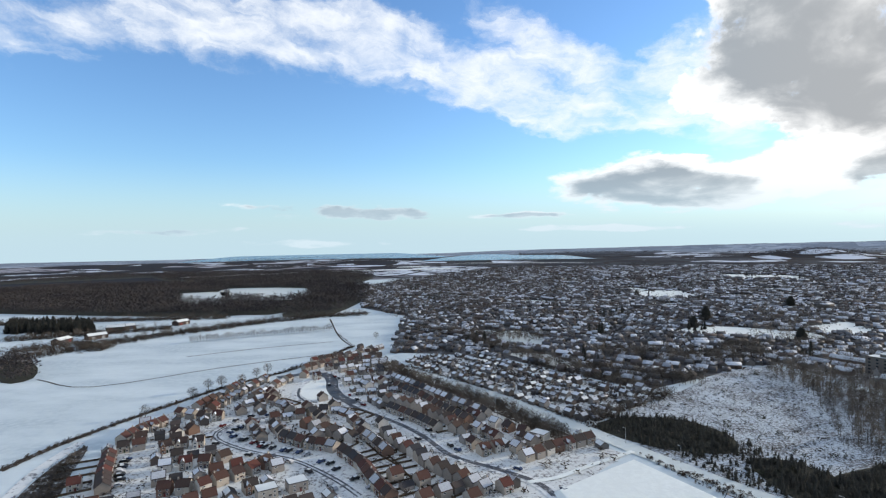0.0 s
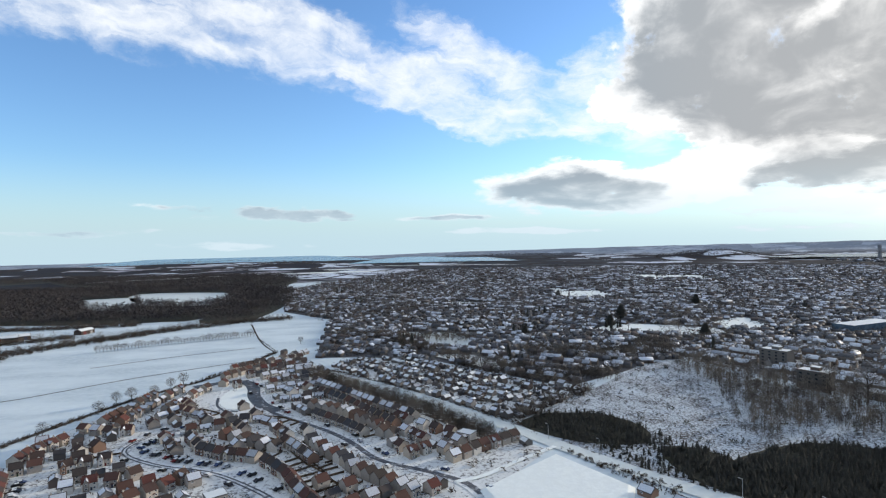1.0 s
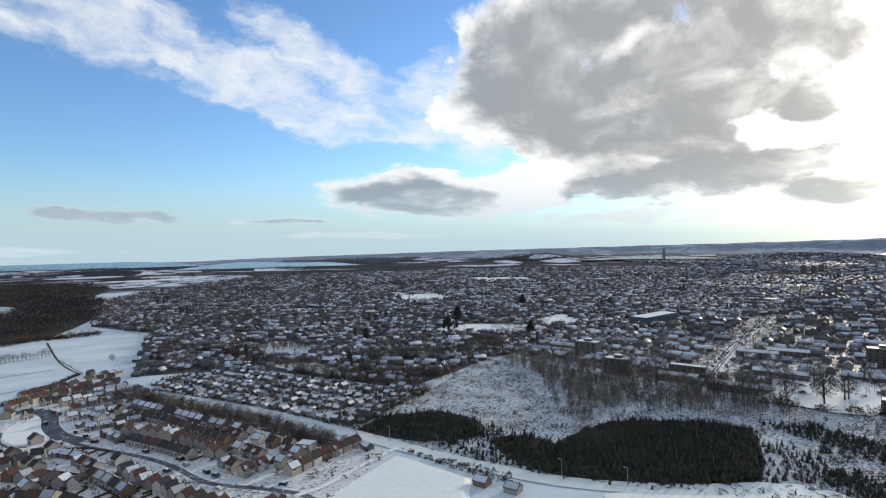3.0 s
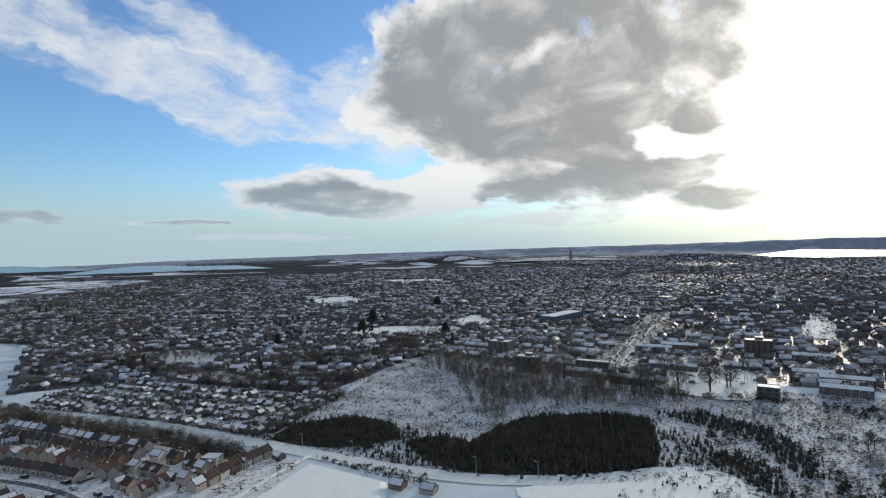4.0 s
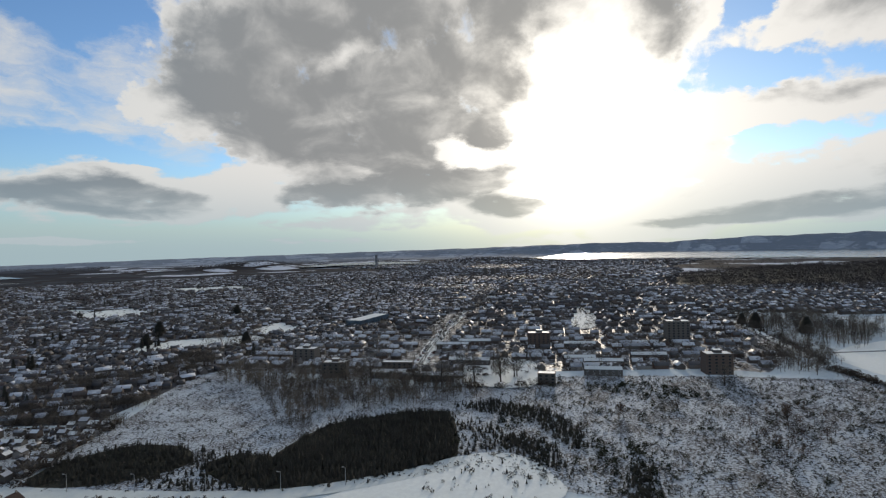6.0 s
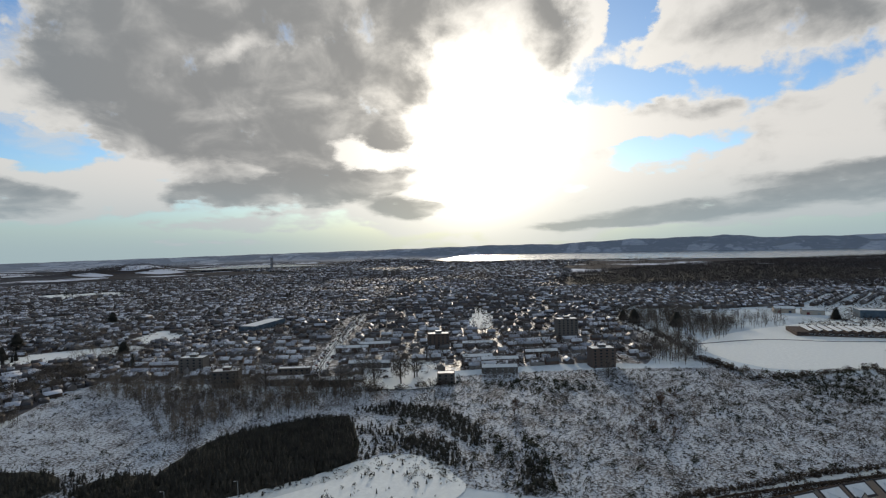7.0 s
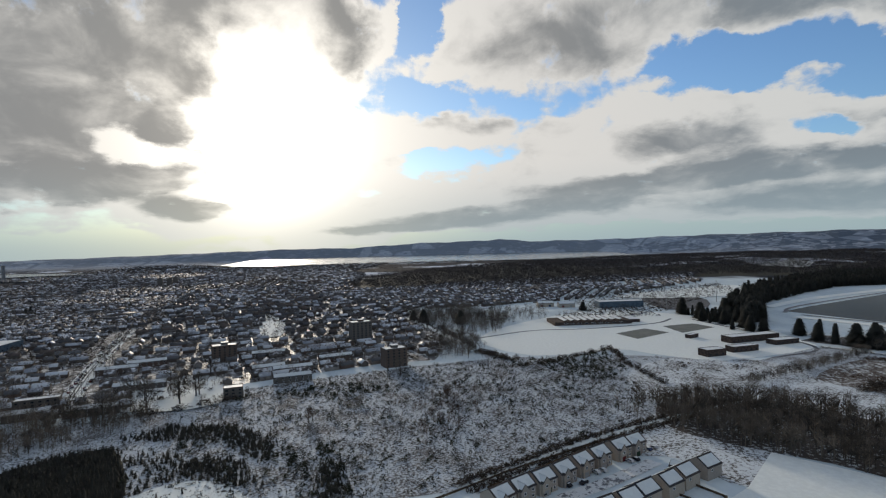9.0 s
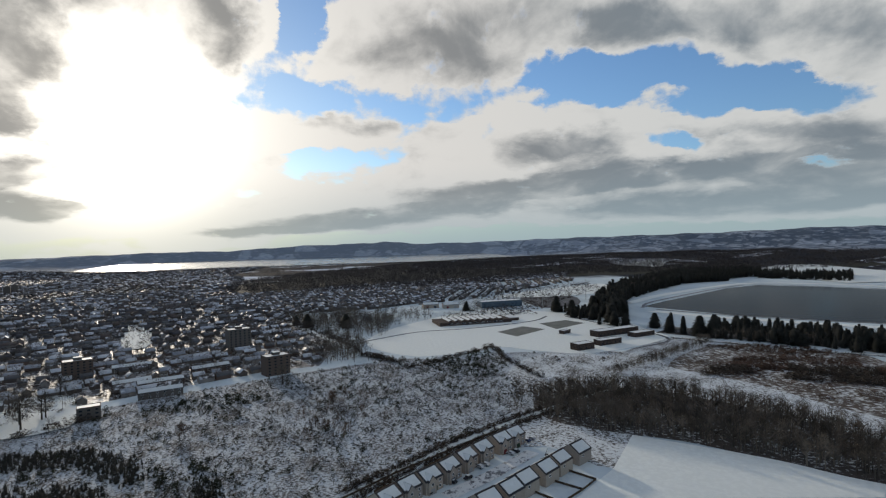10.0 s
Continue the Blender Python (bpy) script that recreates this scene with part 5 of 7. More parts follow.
# ---------------------------------------------------------------- houses near by, each a thing
def window_bm(wd, ht, y, x=0.0, z=0.0, face=-1, axis="y"):
    """A window in one piece: a white frame round a recessed dark pane, set on a wall."""
    bm = bmesh.new()
    t = 0.11

    def ring(inset, depth):
        d = y + face * depth
        us = ((x - wd / 2 + inset, z + inset), (x + wd / 2 - inset, z + inset), (x + wd / 2 - inset, z + ht - inset), (x - wd / 2 + inset, z + ht - inset))
        return [bm.verts.new((u, d, q) if axis == "y" else (d, u, q)) for u, q in us]
    rings = [ring(0, -0.05), ring(0, 0.06), ring(t, 0.06), ring(t, 0.015)]
    for a, c in zip(rings, rings[1:]):
        for k in range(4):
            bm.faces.new((a[k], a[(k + 1) % 4], c[(k + 1) % 4], c[k]))
    bm.faces.new(rings[-1]).material_index = 1
    bmesh.ops.recalc_face_normals(bm, faces=bm.faces)
    return bm


def slope(bm, x0, x1, y_eave, z_eave, y_ridge, z_ridge, thick, mat=0):
    """One roof slope as a slab."""
    prism(bm, [(y_eave, z_eave), (y_ridge, z_ridge), (y_ridge, z_ridge + thick), (y_eave, z_eave + thick)], x0, x1, "x", mat)


def house(name, m, label, group, wd=8.0, dp=8.5, eave=4.7, ridge=7.7, walls=None, tiles=None, snow=(True, True),
          gable=False, garage=False, chimney=True, flat=False):
    """A gabled house: the front looks to -y, the ridge runs along x."""
    top = tagged(empty(name, m), label, "house", group)
    x, y = wd / 2, dp / 2
    bm = bmesh.new()
    if flat:
        box(bm, -x, x, -y, y, -0.4, eave)
        ridge = eave
    else:
        prism(bm, [(-y, -0.4), (y, -0.4), (y, eave), (0, ridge - 0.02), (-y, eave)], -x, x)
    part("wall", bm, walls, top)
    ov = 0.35
    k = (ridge - eave) / y
    ye, ze = y + ov, eave - ov * k
    if flat:
        part("roof", box(bmesh.new(), -x - 0.25, x + 0.25, -y - 0.25, y + 0.25, eave, eave + 0.25), tiles, top)
        part("roof_snow", box(bmesh.new(), -x + 0.1, x - 0.1, -y + 0.1, y - 0.1, eave + 0.25, eave + 0.42), SNOW_ROOF, top, "flat cap of snow")
    else:
        bm = bmesh.new()
        slope(bm, -x - 0.3, x + 0.3, -ye, ze, 0, ridge, 0.16)
        slope(bm, -x - 0.3, x + 0.3, ye, ze, 0, ridge, 0.16)
        box(bm, -x - 0.3, x + 0.3, -0.16, 0.16, ridge + 0.10, ridge + 0.27)
        part("roof", bm, tiles, top)
        for side, on in zip((-1, 1), snow):
            if on:
                bm = bmesh.new()
                edge = 0.42 if walls is WALL_CREAM else 0.15
                slope(bm, -x + edge, x - edge, side * (ye - 0.2 - edge), ze + (0.2 + edge) * k + 0.165, side * (0.15 + edge), ridge - (0.15 + edge) * k + 0.165, 0.10)
                part("roof_snow", bm, SNOW_ROOF if walls is WALL_CREAM else ROOF_THIN, top, "sheet of lying snow")
    if chimney and not flat:
        bm = box(bmesh.new(), x - 1.1, x - 0.4, -0.35, 0.35, ridge - 0.4, ridge + 1.0)
        box(bm, x - 1.16, x - 0.34, -0.41, 0.41, ridge + 1.0, ridge + 1.12)
        stack = part("chimney", bm, walls, top)
        part("chimney_pot", cone(bmesh.new(), 0.12, 0.10, 0.35, 6, (x - 0.75, 0, ridge + 1.12)), TILE_RED, stack, "clay chimney pot")
    if gable:
        gw, gx_ = wd * 0.42, -wd * 0.22
        gr = eave + (ridge - eave) * 0.72
        part("gable", prism(bmesh.new(), [(gx_ - gw / 2, -0.4), (gx_ + gw / 2, -0.4), (gx_ + gw / 2, eave), (gx_, gr), (gx_ - gw / 2, eave)], -y - 1.1, -y + 0.2, "y"), walls, top)
        bm = bmesh.new()
        for s in (-1, 1):
            e = gx_ + s * (gw / 2 + 0.25)
            q = [(e, eave - 0.25), (gx_, gr), (gx_, gr + 0.15), (e, eave - 0.10)]
            prism(bm, q, -y - 1.35, 0.0, "y")
        part("gable_roof", bm, tiles, top)
        bm = bmesh.new()
        for s in (-1, 1):
            e = gx_ + s * (gw / 2 - 0.05)
            q = [(e, eave + 0.02), (gx_ + s * 0.15, gr + 0.02), (gx_ + s * 0.15, gr + 0.24), (e, eave + 0.16)]
            prism(bm, q, -y - 1.1, -0.3, "y")
        part("gable_snow", bm, SNOW_ROOF if walls is WALL_CREAM else ROOF_THIN, top, "sheet of lying snow")
        part("window", window_bm(1.3, 1.2, -y - 1.1, gx_, 3.2), (FRAME, GLASS), top)
    fy = -y - (1.1 if gable else 0.0)
    gx0 = -wd * 0.22
    if garage:
        part("garage_door", box(bmesh.new(), gx0 - 1.2, gx0 + 1.2, fy - 0.05, fy + 0.05, 0, 2.15), DOOR_PAINT, top, "dark up-and-over garage door")
    else:
        part("window", window_bm(1.5, 1.2, fy if gable else -y, gx0, 0.9), (FRAME, GLASS), top)
        if not gable:
            part("window", window_bm(1.3, 1.2, -y, gx0, 3.2), (FRAME, GLASS), top)
    part("door", box(bmesh.new(), wd * 0.06, wd * 0.06 + 0.95, -y - 0.05, -y + 0.04, 0, 2.05), DOOR_PAINT, top)
    if not gable:
        part("porch", prism(bmesh.new(), [(-y - 0.9, 2.25), (-y, 2.7), (-y, 2.25)], wd * 0.06 - 0.3, wd * 0.06 + 1.25), tiles, top)
    part("window", window_bm(1.2, 1.2, -y, wd * 0.32, 0.9), (FRAME, GLASS), top)
    part("window", window_bm(1.2, 1.2, -y, wd * 0.32, 3.2), (FRAME, GLASS), top)
    part("window", window_bm(1.5, 1.1, y, wd * 0.2, min(3.2, eave - 1.6), 1), (FRAME, GLASS), top)
    return top


KINDS = {
    "red": dict(wd=6.8, dp=8.2, walls=WALL, tiles=TILE_RED, snow=(False, False), label="terraced house with red-brown tiles and little snow"),
    "red_gable": dict(wd=7.6, dp=8.2, walls=WALL, tiles=TILE_RED, snow=(False, True), gable=True, label="house with red-brown tiles and a front gable"),
    "brown": dict(wd=7.4, dp=8.2, walls=WALL, tiles=TILE_DARK, snow=(False, True), label="house with dark tiled roof half under snow"),
    "bare": dict(wd=7.2, dp=8.2, walls=WALL, tiles=TILE_BROWN, snow=(False, False), label="house with a dark brown roof almost free of snow"),
    "bare_gable": dict(wd=7.6, dp=8.2, walls=WALL, tiles=TILE_BROWN, snow=(False, False), gable=True, label="house with dark roof and a pale front gable"),
    "white": dict(wd=7.6, dp=8.0, walls=WALL, tiles=TILE_DARK, snow=(True, True), label="house with a snow-covered pitched roof"),
    "white_gable": dict(wd=8.2, dp=8.2, walls=WALL, tiles=TILE_DARK, snow=(True, True), gable=True, label="detached house with snowy roof and front gable"),
    "flat": dict(wd=11.0, dp=9.0, eave=5.4, walls=WALL, tiles=TILE_DARK, flat=True, label="pale block with a flat snow-covered roof"),
    "low": dict(wd=8.5, dp=7.5, eave=2.9, ridge=5.4, walls=WALL, tiles=TILE_DARK, snow=(True, True), label="small house with a low snowy roof"),
    "new": dict(wd=9.8, dp=9.4, eave=5.2, ridge=8.2, walls=WALL_CREAM, tiles=TILE_DARK, snow=(True, True), gable=True, garage=True, chimney=False,
                label="new cream-rendered detached house with snowy roof"),
    "new_plain": dict(wd=9.8, dp=9.6, eave=5.2, ridge=8.3, walls=WALL_CREAM, tiles=TILE_DARK, snow=(True, True), garage=True, chimney=False,
                      label="new cream-rendered house with plain snowy roof"),
}
ROW_PITCH = 0.79
made_houses = {}
HOUSE_SPOTS = []


def put_house(kind, x, y, turn, group="houses of the near estate"):
    m = pose(x, y, float(ground_z(x, y)) + 0.05, 0, 0, math.degrees(turn))
    HOUSE_SPOTS.append((x, y))
    if kind in made_houses:
        return copy_thing(made_houses[kind], m)
    m = m @ Matrix.Scale(1.0 if "new" in kind else 0.70, 4)
    spec = dict(KINDS[kind])
    label = spec.pop("label")
    made_houses[kind] = house("house", m, label, group, **spec)
    return made_houses[kind]


pick = random.Random(11)
# rows of the near estate: line of the plan, spacing, kinds, quarter turns
WEST_ROWS = [
    ([(-137, 214), (-146, 229), (-152, 241), (-158, 253)], 6.9, ("red",), 0), ([(-163, 269), (-163, 280), (-161, 287), (-158, 293), (-156, 300)], 8.2, ("red_gable", "bare_gable", "red"), 0),
    ([(-128, 236), (-115, 241), (-106, 242), (-98, 251)], 10.5, ("bare_gable", "red_gable", "bare"), 0), ([(-116, 214), (-106, 216), (-99, 217), (-94, 223), (-91, 225), (-85, 232), (-80, 241)], 9.0, ("bare_gable", "red_gable", "red", "bare"), 0),
]
CRESCENT_ROWS = [
    ([(-139, 258), (-130, 264), (-120, 267)], 9.5, ("red_gable", "bare_gable"), 0), ([(-142, 276), (-133, 286)], 10.0, ("bare", "white"), 1), ([(-125, 307), (-137, 306), (-155, 314)], 11.0, ("low", "red_gable", "bare"), 0),
    ([(-76, 208), (-57, 219)], 15.0, ("flat",), 0), ([(-83, 273), (-69, 263), (-58, 259), (-51, 255)], 7.6, ("bare", "brown", "bare_gable"), 0), ([(-49, 253), (-43, 245), (-37, 236), (-30, 220), (-25, 211), (-20, 202)], 7.2, ("red", "bare", "brown"), 0),
]
ROAD_ROWS = [
    ([(-32, 277), (-20, 255), (-14, 248), (-8, 236), (-3, 230), (2, 224), (8, 218), (15, 210)], 7.6, ("brown", "white", "red", "bare"), 1), ([(-99, 300), (-88, 306), (-79, 308), (-72, 314), (-62, 315), (-49, 302)], 9.0, ("low", "brown", "bare"), 0), ([(-78, 293), (-63, 281), (-54, 273), (-46, 268)], 9.0, ("white", "bare", "brown"), 1),
    ([(-44, 277), (-36, 265), (-26, 247)], 8.5, ("white", "bare"), 0), ([(-72, 376), (-59, 382), (-40, 389)], 9.0, ("white", "low"), 0), ([(-59, 353), (-40, 356), (-28, 358)], 9.0, ("low", "brown"), 0), ([(-41, 395), (-10, 350), (4, 329), (22, 304)], 8.0, ("white", "white", "brown"), 0),
]
NORTH_ROWS = [
    ([(-38, 337), (-16, 319), (0, 295), (7, 282)], 7.6, ("brown", "bare", "white"), 1), ([(-33, 318), (-15, 296), (-4, 280)], 7.6, ("brown", "bare"), 0), ([(23, 290), (36, 275), (50, 263)], 12.0, ("red", "flat", "white"), 0), ([(2, 282), (13, 273)], 8.0, ("bare",), 1),
    ([(14, 248), (29, 256)], 9.0, ("red", "bare_gable"), 0), ([(33, 240), (41, 245), (51, 252), (59, 256), (70, 262)], 8.0, ("bare_gable", "red_gable", "bare"), 0), ([(-122, 355), (-116, 383), (-111, 394)], 10.0, ("bare", "low"), 0), ([(-111, 447), (-89, 468)], 8.0, ("red", "bare"), 0),
]
EDGE_ROWS = [
    ([(-86, 467), (-57, 511)], 9.0, ("low", "brown"), 0), ([(-73, 405), (-59, 411), (-43, 421)], 9.0, ("white", "low", "brown"), 0), ([(-75, 440), (-46, 450)], 9.0, ("low", "brown"), 0), ([(-124, 330), (-114, 341), (-98, 328)], 9.0, ("low", "bare", "brown"), 0),
    ([(-34, 366), (-14, 338), (0, 311), (12, 292)], 8.0, ("brown", "bare"), 0), ([(-82, 415), (-66, 427), (-49, 434)], 8.5, ("low", "white"), 0),
]
for line, step, kinds, quarter in WEST_ROWS + CRESCENT_ROWS + ROAD_ROWS + NORTH_ROWS + EDGE_ROWS:
    for x, y, a in along(line, step * ROW_PITCH):
        put_house(pick.choice(kinds), x, y, a + quarter * math.pi / 2 + pick.choice((0, math.pi)) * (len(kinds) > 2))
for x, y, a in ((104, 195, 2.1), (112, 184, 2.1)):
    put_house("low", x, y, a)
for line, kinds, shift in (([(257, -66), (251, -58), (242, -47), (234, -38), (225, -29), (217, -20), (210, -11), (202, -3)], ("new",), math.pi), ([(232, -89), (223, -77), (215, -68), (207, -57), (200, -49), (193, -39)], ("new", "new_plain"), 0.0)):
    for i, (x, y) in enumerate(line):
        (xa, ya), (xb, yb) = line[max(i - 1, 0)], line[min(i + 1, len(line) - 1)]
        put_house(pick.choice(kinds), x, y, math.atan2(yb - ya, xb - xa) + shift, "new houses beside the field")


# older bungalows across the road, simple things
def bungalow(m, wd, eave, ridge, snowy):
    top = tagged(empty("bungalow", m), "older bungalow with snow on its roof" if snowy else "older bungalow with a dark half-bare roof", "bungalow", "older houses beyond the road")
    x, y = wd / 2, 3.4
    part("wall", prism(bmesh.new(), [(-y, -0.3), (y, -0.3), (y, eave), (0, ridge - 0.02), (-y, eave)], -x, x), WALL_OLD, top)
    k = (ridge - eave) / y
    bm = bmesh.new()
    for s in (-1, 1):
        slope(bm, -x - 0.25, x + 0.25, s * (y + 0.3), eave - 0.3 * k, 0, ridge, 0.16)
    part("roof", bm, TILE_DARK, top)
    for s in ((-1, 1) if snowy else (1,)):
        bm = bmesh.new()
        slope(bm, -x + 0.1, x - 0.1, s * (y - 0.1), eave + 0.1 * k + 0.165, s * 0.25, ridge - 0.25 * k + 0.165, 0.09)
        part("roof_snow", bm, SNOW_ROOF if eave < 3 else ROOF_THIN, top, "sheet of lying snow")
    return top


made_old = {}
for x, y, a in old:
    k = pick.choice(((7.0, 2.6, 4.8, True), (8.2, 2.6, 4.9, True), (7.0, 4.4, 6.6, True), (7.6, 2.7, 4.9, False), (7.2, 4.4, 6.6, False)))
    m = pose(x, y, 0.08, 0, 0, math.degrees(a) + pick.choice((0, 0, 0, 90))) @ Matrix.Scale(0.80, 4)
    if k in made_old:
        copy_thing(made_old[k], m)
    else:
        made_old[k] = bungalow(m, *k)


# small houses that fill the estate between its rows
fill = street_grid(ESTATE, [[(34, 229), (76, 253), (94, 254), (113, 197), (89, 180), (38, 201)], ISLAND], 150, (10.5, 14), 7.4, rng, 0.92, turns=(2.05, 0.5, 1.2))
fill = np.array([q for q in fill if len(clear_of(q[None, :2], (ESTATE_ROAD, CRESCENT, LOOP, FIELD_EDGE, ROAD_BELT, [(-149, 250), (-142, 234), (-134, 220)]), 8.5))
                 and min(math.hypot(q[0] - hx, q[1] - hy) for hx, hy in HOUSE_SPOTS) > 7.3
                 and math.hypot(q[0] + 88, q[1] - 364) > 22])
for x, y, a in fill:
    k = pick.choice(((7.0, 4.4, 6.6, True), (7.6, 2.7, 4.9, False), (7.2, 4.4, 6.6, False), "bare", "red", "bare_gable", "red_gable"))
    if isinstance(k, str):
        put_house(k, x, y, a + pick.choice((0, math.pi)))
        continue
    copy_thing(made_old[k], pose(x, y, 0.06, 0, 0, math.degrees(a) + pick.choice((0, 90))) @ Matrix.Scale(0.82, 4))


# fences round gardens
panel_mesh = None


def fence(line, high=1.0, label="dark wooden garden fence half drifted with snow"):
    """A run of alike board panels, each with its post."""
    global panel_mesh
    top = tagged(empty("fence"), label, "fence")
    if panel_mesh is None:
        bm = bmesh.new()
        box(bm, 0.06, 1.80, -0.035, 0.035, 0.03, high)
        box(bm, -0.07, 0.07, -0.07, 0.07, -0.3, high + 0.1)
        panel_mesh = bpy.data.meshes.new("panel")
        bm.to_mesh(panel_mesh)
        bm.free()
        panel_mesh.materials.append(FENCE)
    for (xa, ya), (xb, yb) in zip(line, line[1:]):
        d = Vector((xb - xa, yb - ya))
        n_ = max(1, round(d.length / 4.8))
        for i in range(n_):
            a = Vector((xa, ya)) + d * (i / n_)
            ob = new("panel", panel_mesh)
            ob.parent = top
            ob.matrix_basis = pose(a.x, a.y, 0.05, 0, 0, math.degrees(math.atan2(d.y, d.x))) @ Matrix.Diagonal((d.length / n_ / 1.8, 1, 1, 1))
    return top


def gardens(line, step, depth, side):
    """Side fences between the gardens behind a row, and the back fence."""
    pts = along(line, step)
    back = []
    for x, y, a in pts:
        nx, ny = -math.sin(a) * side, math.cos(a) * side
        c, s = math.cos(a) * step / 2, math.sin(a) * step / 2
        p0 = (x + c + nx * 4.2, y + s + ny * 4.2)
        p1 = (x + c + nx * (4.2 + depth), y + s + ny * (4.2 + depth))
        fence([p0, p1])
        back.append(p1)
    if len(back) > 1:
        fence(back)


gardens([(-137, 214), (-146, 229), (-152, 241), (-158, 253)], 8.7, 15, 1)
gardens([(-49, 253), (-43, 245), (-37, 236), (-30, 220), (-25, 211), (-20, 202)], 6.05, 11, 1)
gardens([(-83, 273), (-69, 263), (-58, 259), (-51, 255)], 6.4, 9, 1)
gardens([(-32, 277), (-20, 255), (-14, 248), (-8, 236), (-3, 230), (2, 224), (8, 218), (15, 210)], 6.4, 8, -1)
gardens([(-38, 337), (-16, 319), (0, 295), (7, 282)], 6.4, 8, -1)
gardens([(-116, 214), (-106, 216), (-99, 217), (-94, 223), (-91, 225), (-85, 232), (-80, 241)], 7.6, 6, 1)
gardens([(-41, 395), (-10, 350), (4, 329), (22, 304)], 6.7, 7, -1)
for line, step in (([(-128, 236), (-115, 241), (-106, 242), (-98, 251)], 8.8), ([(-139, 258), (-130, 264), (-120, 267)], 8.0), ([(-99, 300), (-88, 306), (-79, 308), (-72, 314), (-62, 315), (-49, 302)], 7.6), ([(-78, 293), (-63, 281), (-54, 273), (-46, 268)], 7.6), ([(-44, 277), (-36, 265), (-26, 247)], 7.2), ([(-111, 447), (-89, 468)], 6.7), ([(-73, 405), (-59, 411), (-43, 421)], 7.6), ([(-124, 330), (-114, 341), (-98, 328)], 7.6), ([(-34, 366), (-14, 338), (0, 311), (12, 292)], 6.7), ([(33, 240), (41, 245), (51, 252), (59, 256), (70, 262)], 6.7)):
    gardens(line, step, 6, 1)
fence([(206, 22), (220, 6), (233, -8), (255, -36), (268, -53), (278, -67)], 1.0, "long tan board fence behind new houses")
gardens([(257, -66), (251, -58), (242, -47), (234, -38), (225, -29), (217, -20), (210, -11), (202, -3)], 12.9, 9, -1)
gardens([(232, -89), (223, -77), (215, -68), (207, -57), (200, -49), (193, -39)], 12.9, 13, 1)


# ---------------------------------------------------------------- cars
def car(m):
    top = tagged(empty("car", m), "parked car with snow on its roof", "car", "parked cars")
    prof = [(-2.1, 0.35), (2.1, 0.35), (2.15, 0.75), (1.2, 0.95), (0.6, 1.42), (-1.1, 1.45), (-1.8, 1.0), (-2.15, 0.9)]
    bm = prism(bmesh.new(), prof, -0.85, 0.85, "y")
    bmesh.ops.bevel(bm, geom=bm.edges[:], offset=0.06, segments=1, affect="EDGES")
    part("body", bm, CAR_PAINT, top)
    glass = [(-1.55, 0.98), (1.05, 0.98), (0.58, 1.36), (-1.05, 1.38)]
    part("side_glass", prism(bmesh.new(), glass, -0.87, 0.87, "y"), GLASS, top)
    part("snow_cap", prism(bmesh.new(), [(-1.05, 1.44), (0.55, 1.42), (0.5, 1.52), (-1.0, 1.54)], -0.7, 0.7, "y"), SNOW_ROOF, top, "cap of snow")
    for wx in (-1.35, 1.3):
        for wy in (-0.8, 0.8):
            bm = bmesh.new()
            bmesh.ops.create_cone(bm, cap_ends=True, segments=10, radius1=0.32, radius2=0.32, depth=0.2,
                                  matrix=Matrix.Translation((wx, wy, 0.32)) @ Matrix.Rotation(math.pi / 2, 4, "X"))
            part("wheel", bm, RUBBER, top)
    return top


first_car = None


def put_car(x, y, a):
    global first_car
    m = pose(x, y, float(ground_z(x, y)) + 0.22, 0, 0, math.degrees(a))
    if first_car:
        copy_thing(first_car, m)
    else:
        first_car = car(m)


for line, step, shift, chance, across in ((CRESCENT, 3.4, -7.0, 0.52, True), (CRESCENT, 5.6, 4.2, 0.3, False), (ESTATE_ROAD, 6.0, 4.4, 0.25, False),
                                          (ESTATE_ROAD, 7.5, -5.0, 0.25, False), ([(-149, 250), (-142, 234), (-134, 220)], 3.0, 0.0, 0.75, True),
                                          (STRAIGHT_STREET, 6.0, 4.5, 0.6, False), (STRAIGHT_STREET, 7.0, -5.0, 0.4, False),
                                          ([(727, -191), (744, -216)], 3.0, 0.0, 0.8, True), ([(65, 284), (70, 273), (76, 280)], 9.0, 3.0, 0.6, False)):
    for x, y, a in along(line, step, shift):
        if pick.random() < chance:
            put_car(x + pick.uniform(-1.2, 1.2), y + pick.uniform(-1.2, 1.2), a + (math.pi / 2 if across else 0) + pick.uniform(-0.15, 0.15))


for x, y, a in [(223, -28, 0.7), (219.5, -31, 0.8), (232, -45, 0.6), (234, -48, 0.7), (244, -62, 0.65), (246, -65, 0.6), (222, -38, 2.2), (258, -74, 0.6), (260, -77, 0.7), (212, -20, 0.7)]:
    put_car(x, y, a)


# ---------------------------------------------------------------- lamp posts and masts
def lamp_post(m, high=7.5):
    top = tagged(empty("street_lamp", m), "tall grey street lamp beside the snowy road", "street lamp", "lamps along the road")
    part("pole", cone(bmesh.new(), 0.13, 0.07, high, 8), METAL, top)
    part("base", cone(bmesh.new(), 0.22, 0.18, 0.8, 8), METAL, top)
    bm = box(bmesh.new(), -0.06, 1.5, -0.05, 0.05, high - 0.1, high)
    part("arm", bm, METAL, top)
    part("lantern", prism(bmesh.new(), [(0.8, high - 0.12), (1.7, high - 0.12), (1.6, high + 0.06), (0.9, high + 0.08)], -0.14, 0.14, "y"), METAL, top)
    return top


lamp = None
for x, y in [(86, 259), (102, 235), (119, 211), (137, 186), (155, 167)]:
    m = pose(x, y, 0.1, 0, 0, 120)
    lamp = copy_thing(lamp, m) if lamp else lamp_post(m)


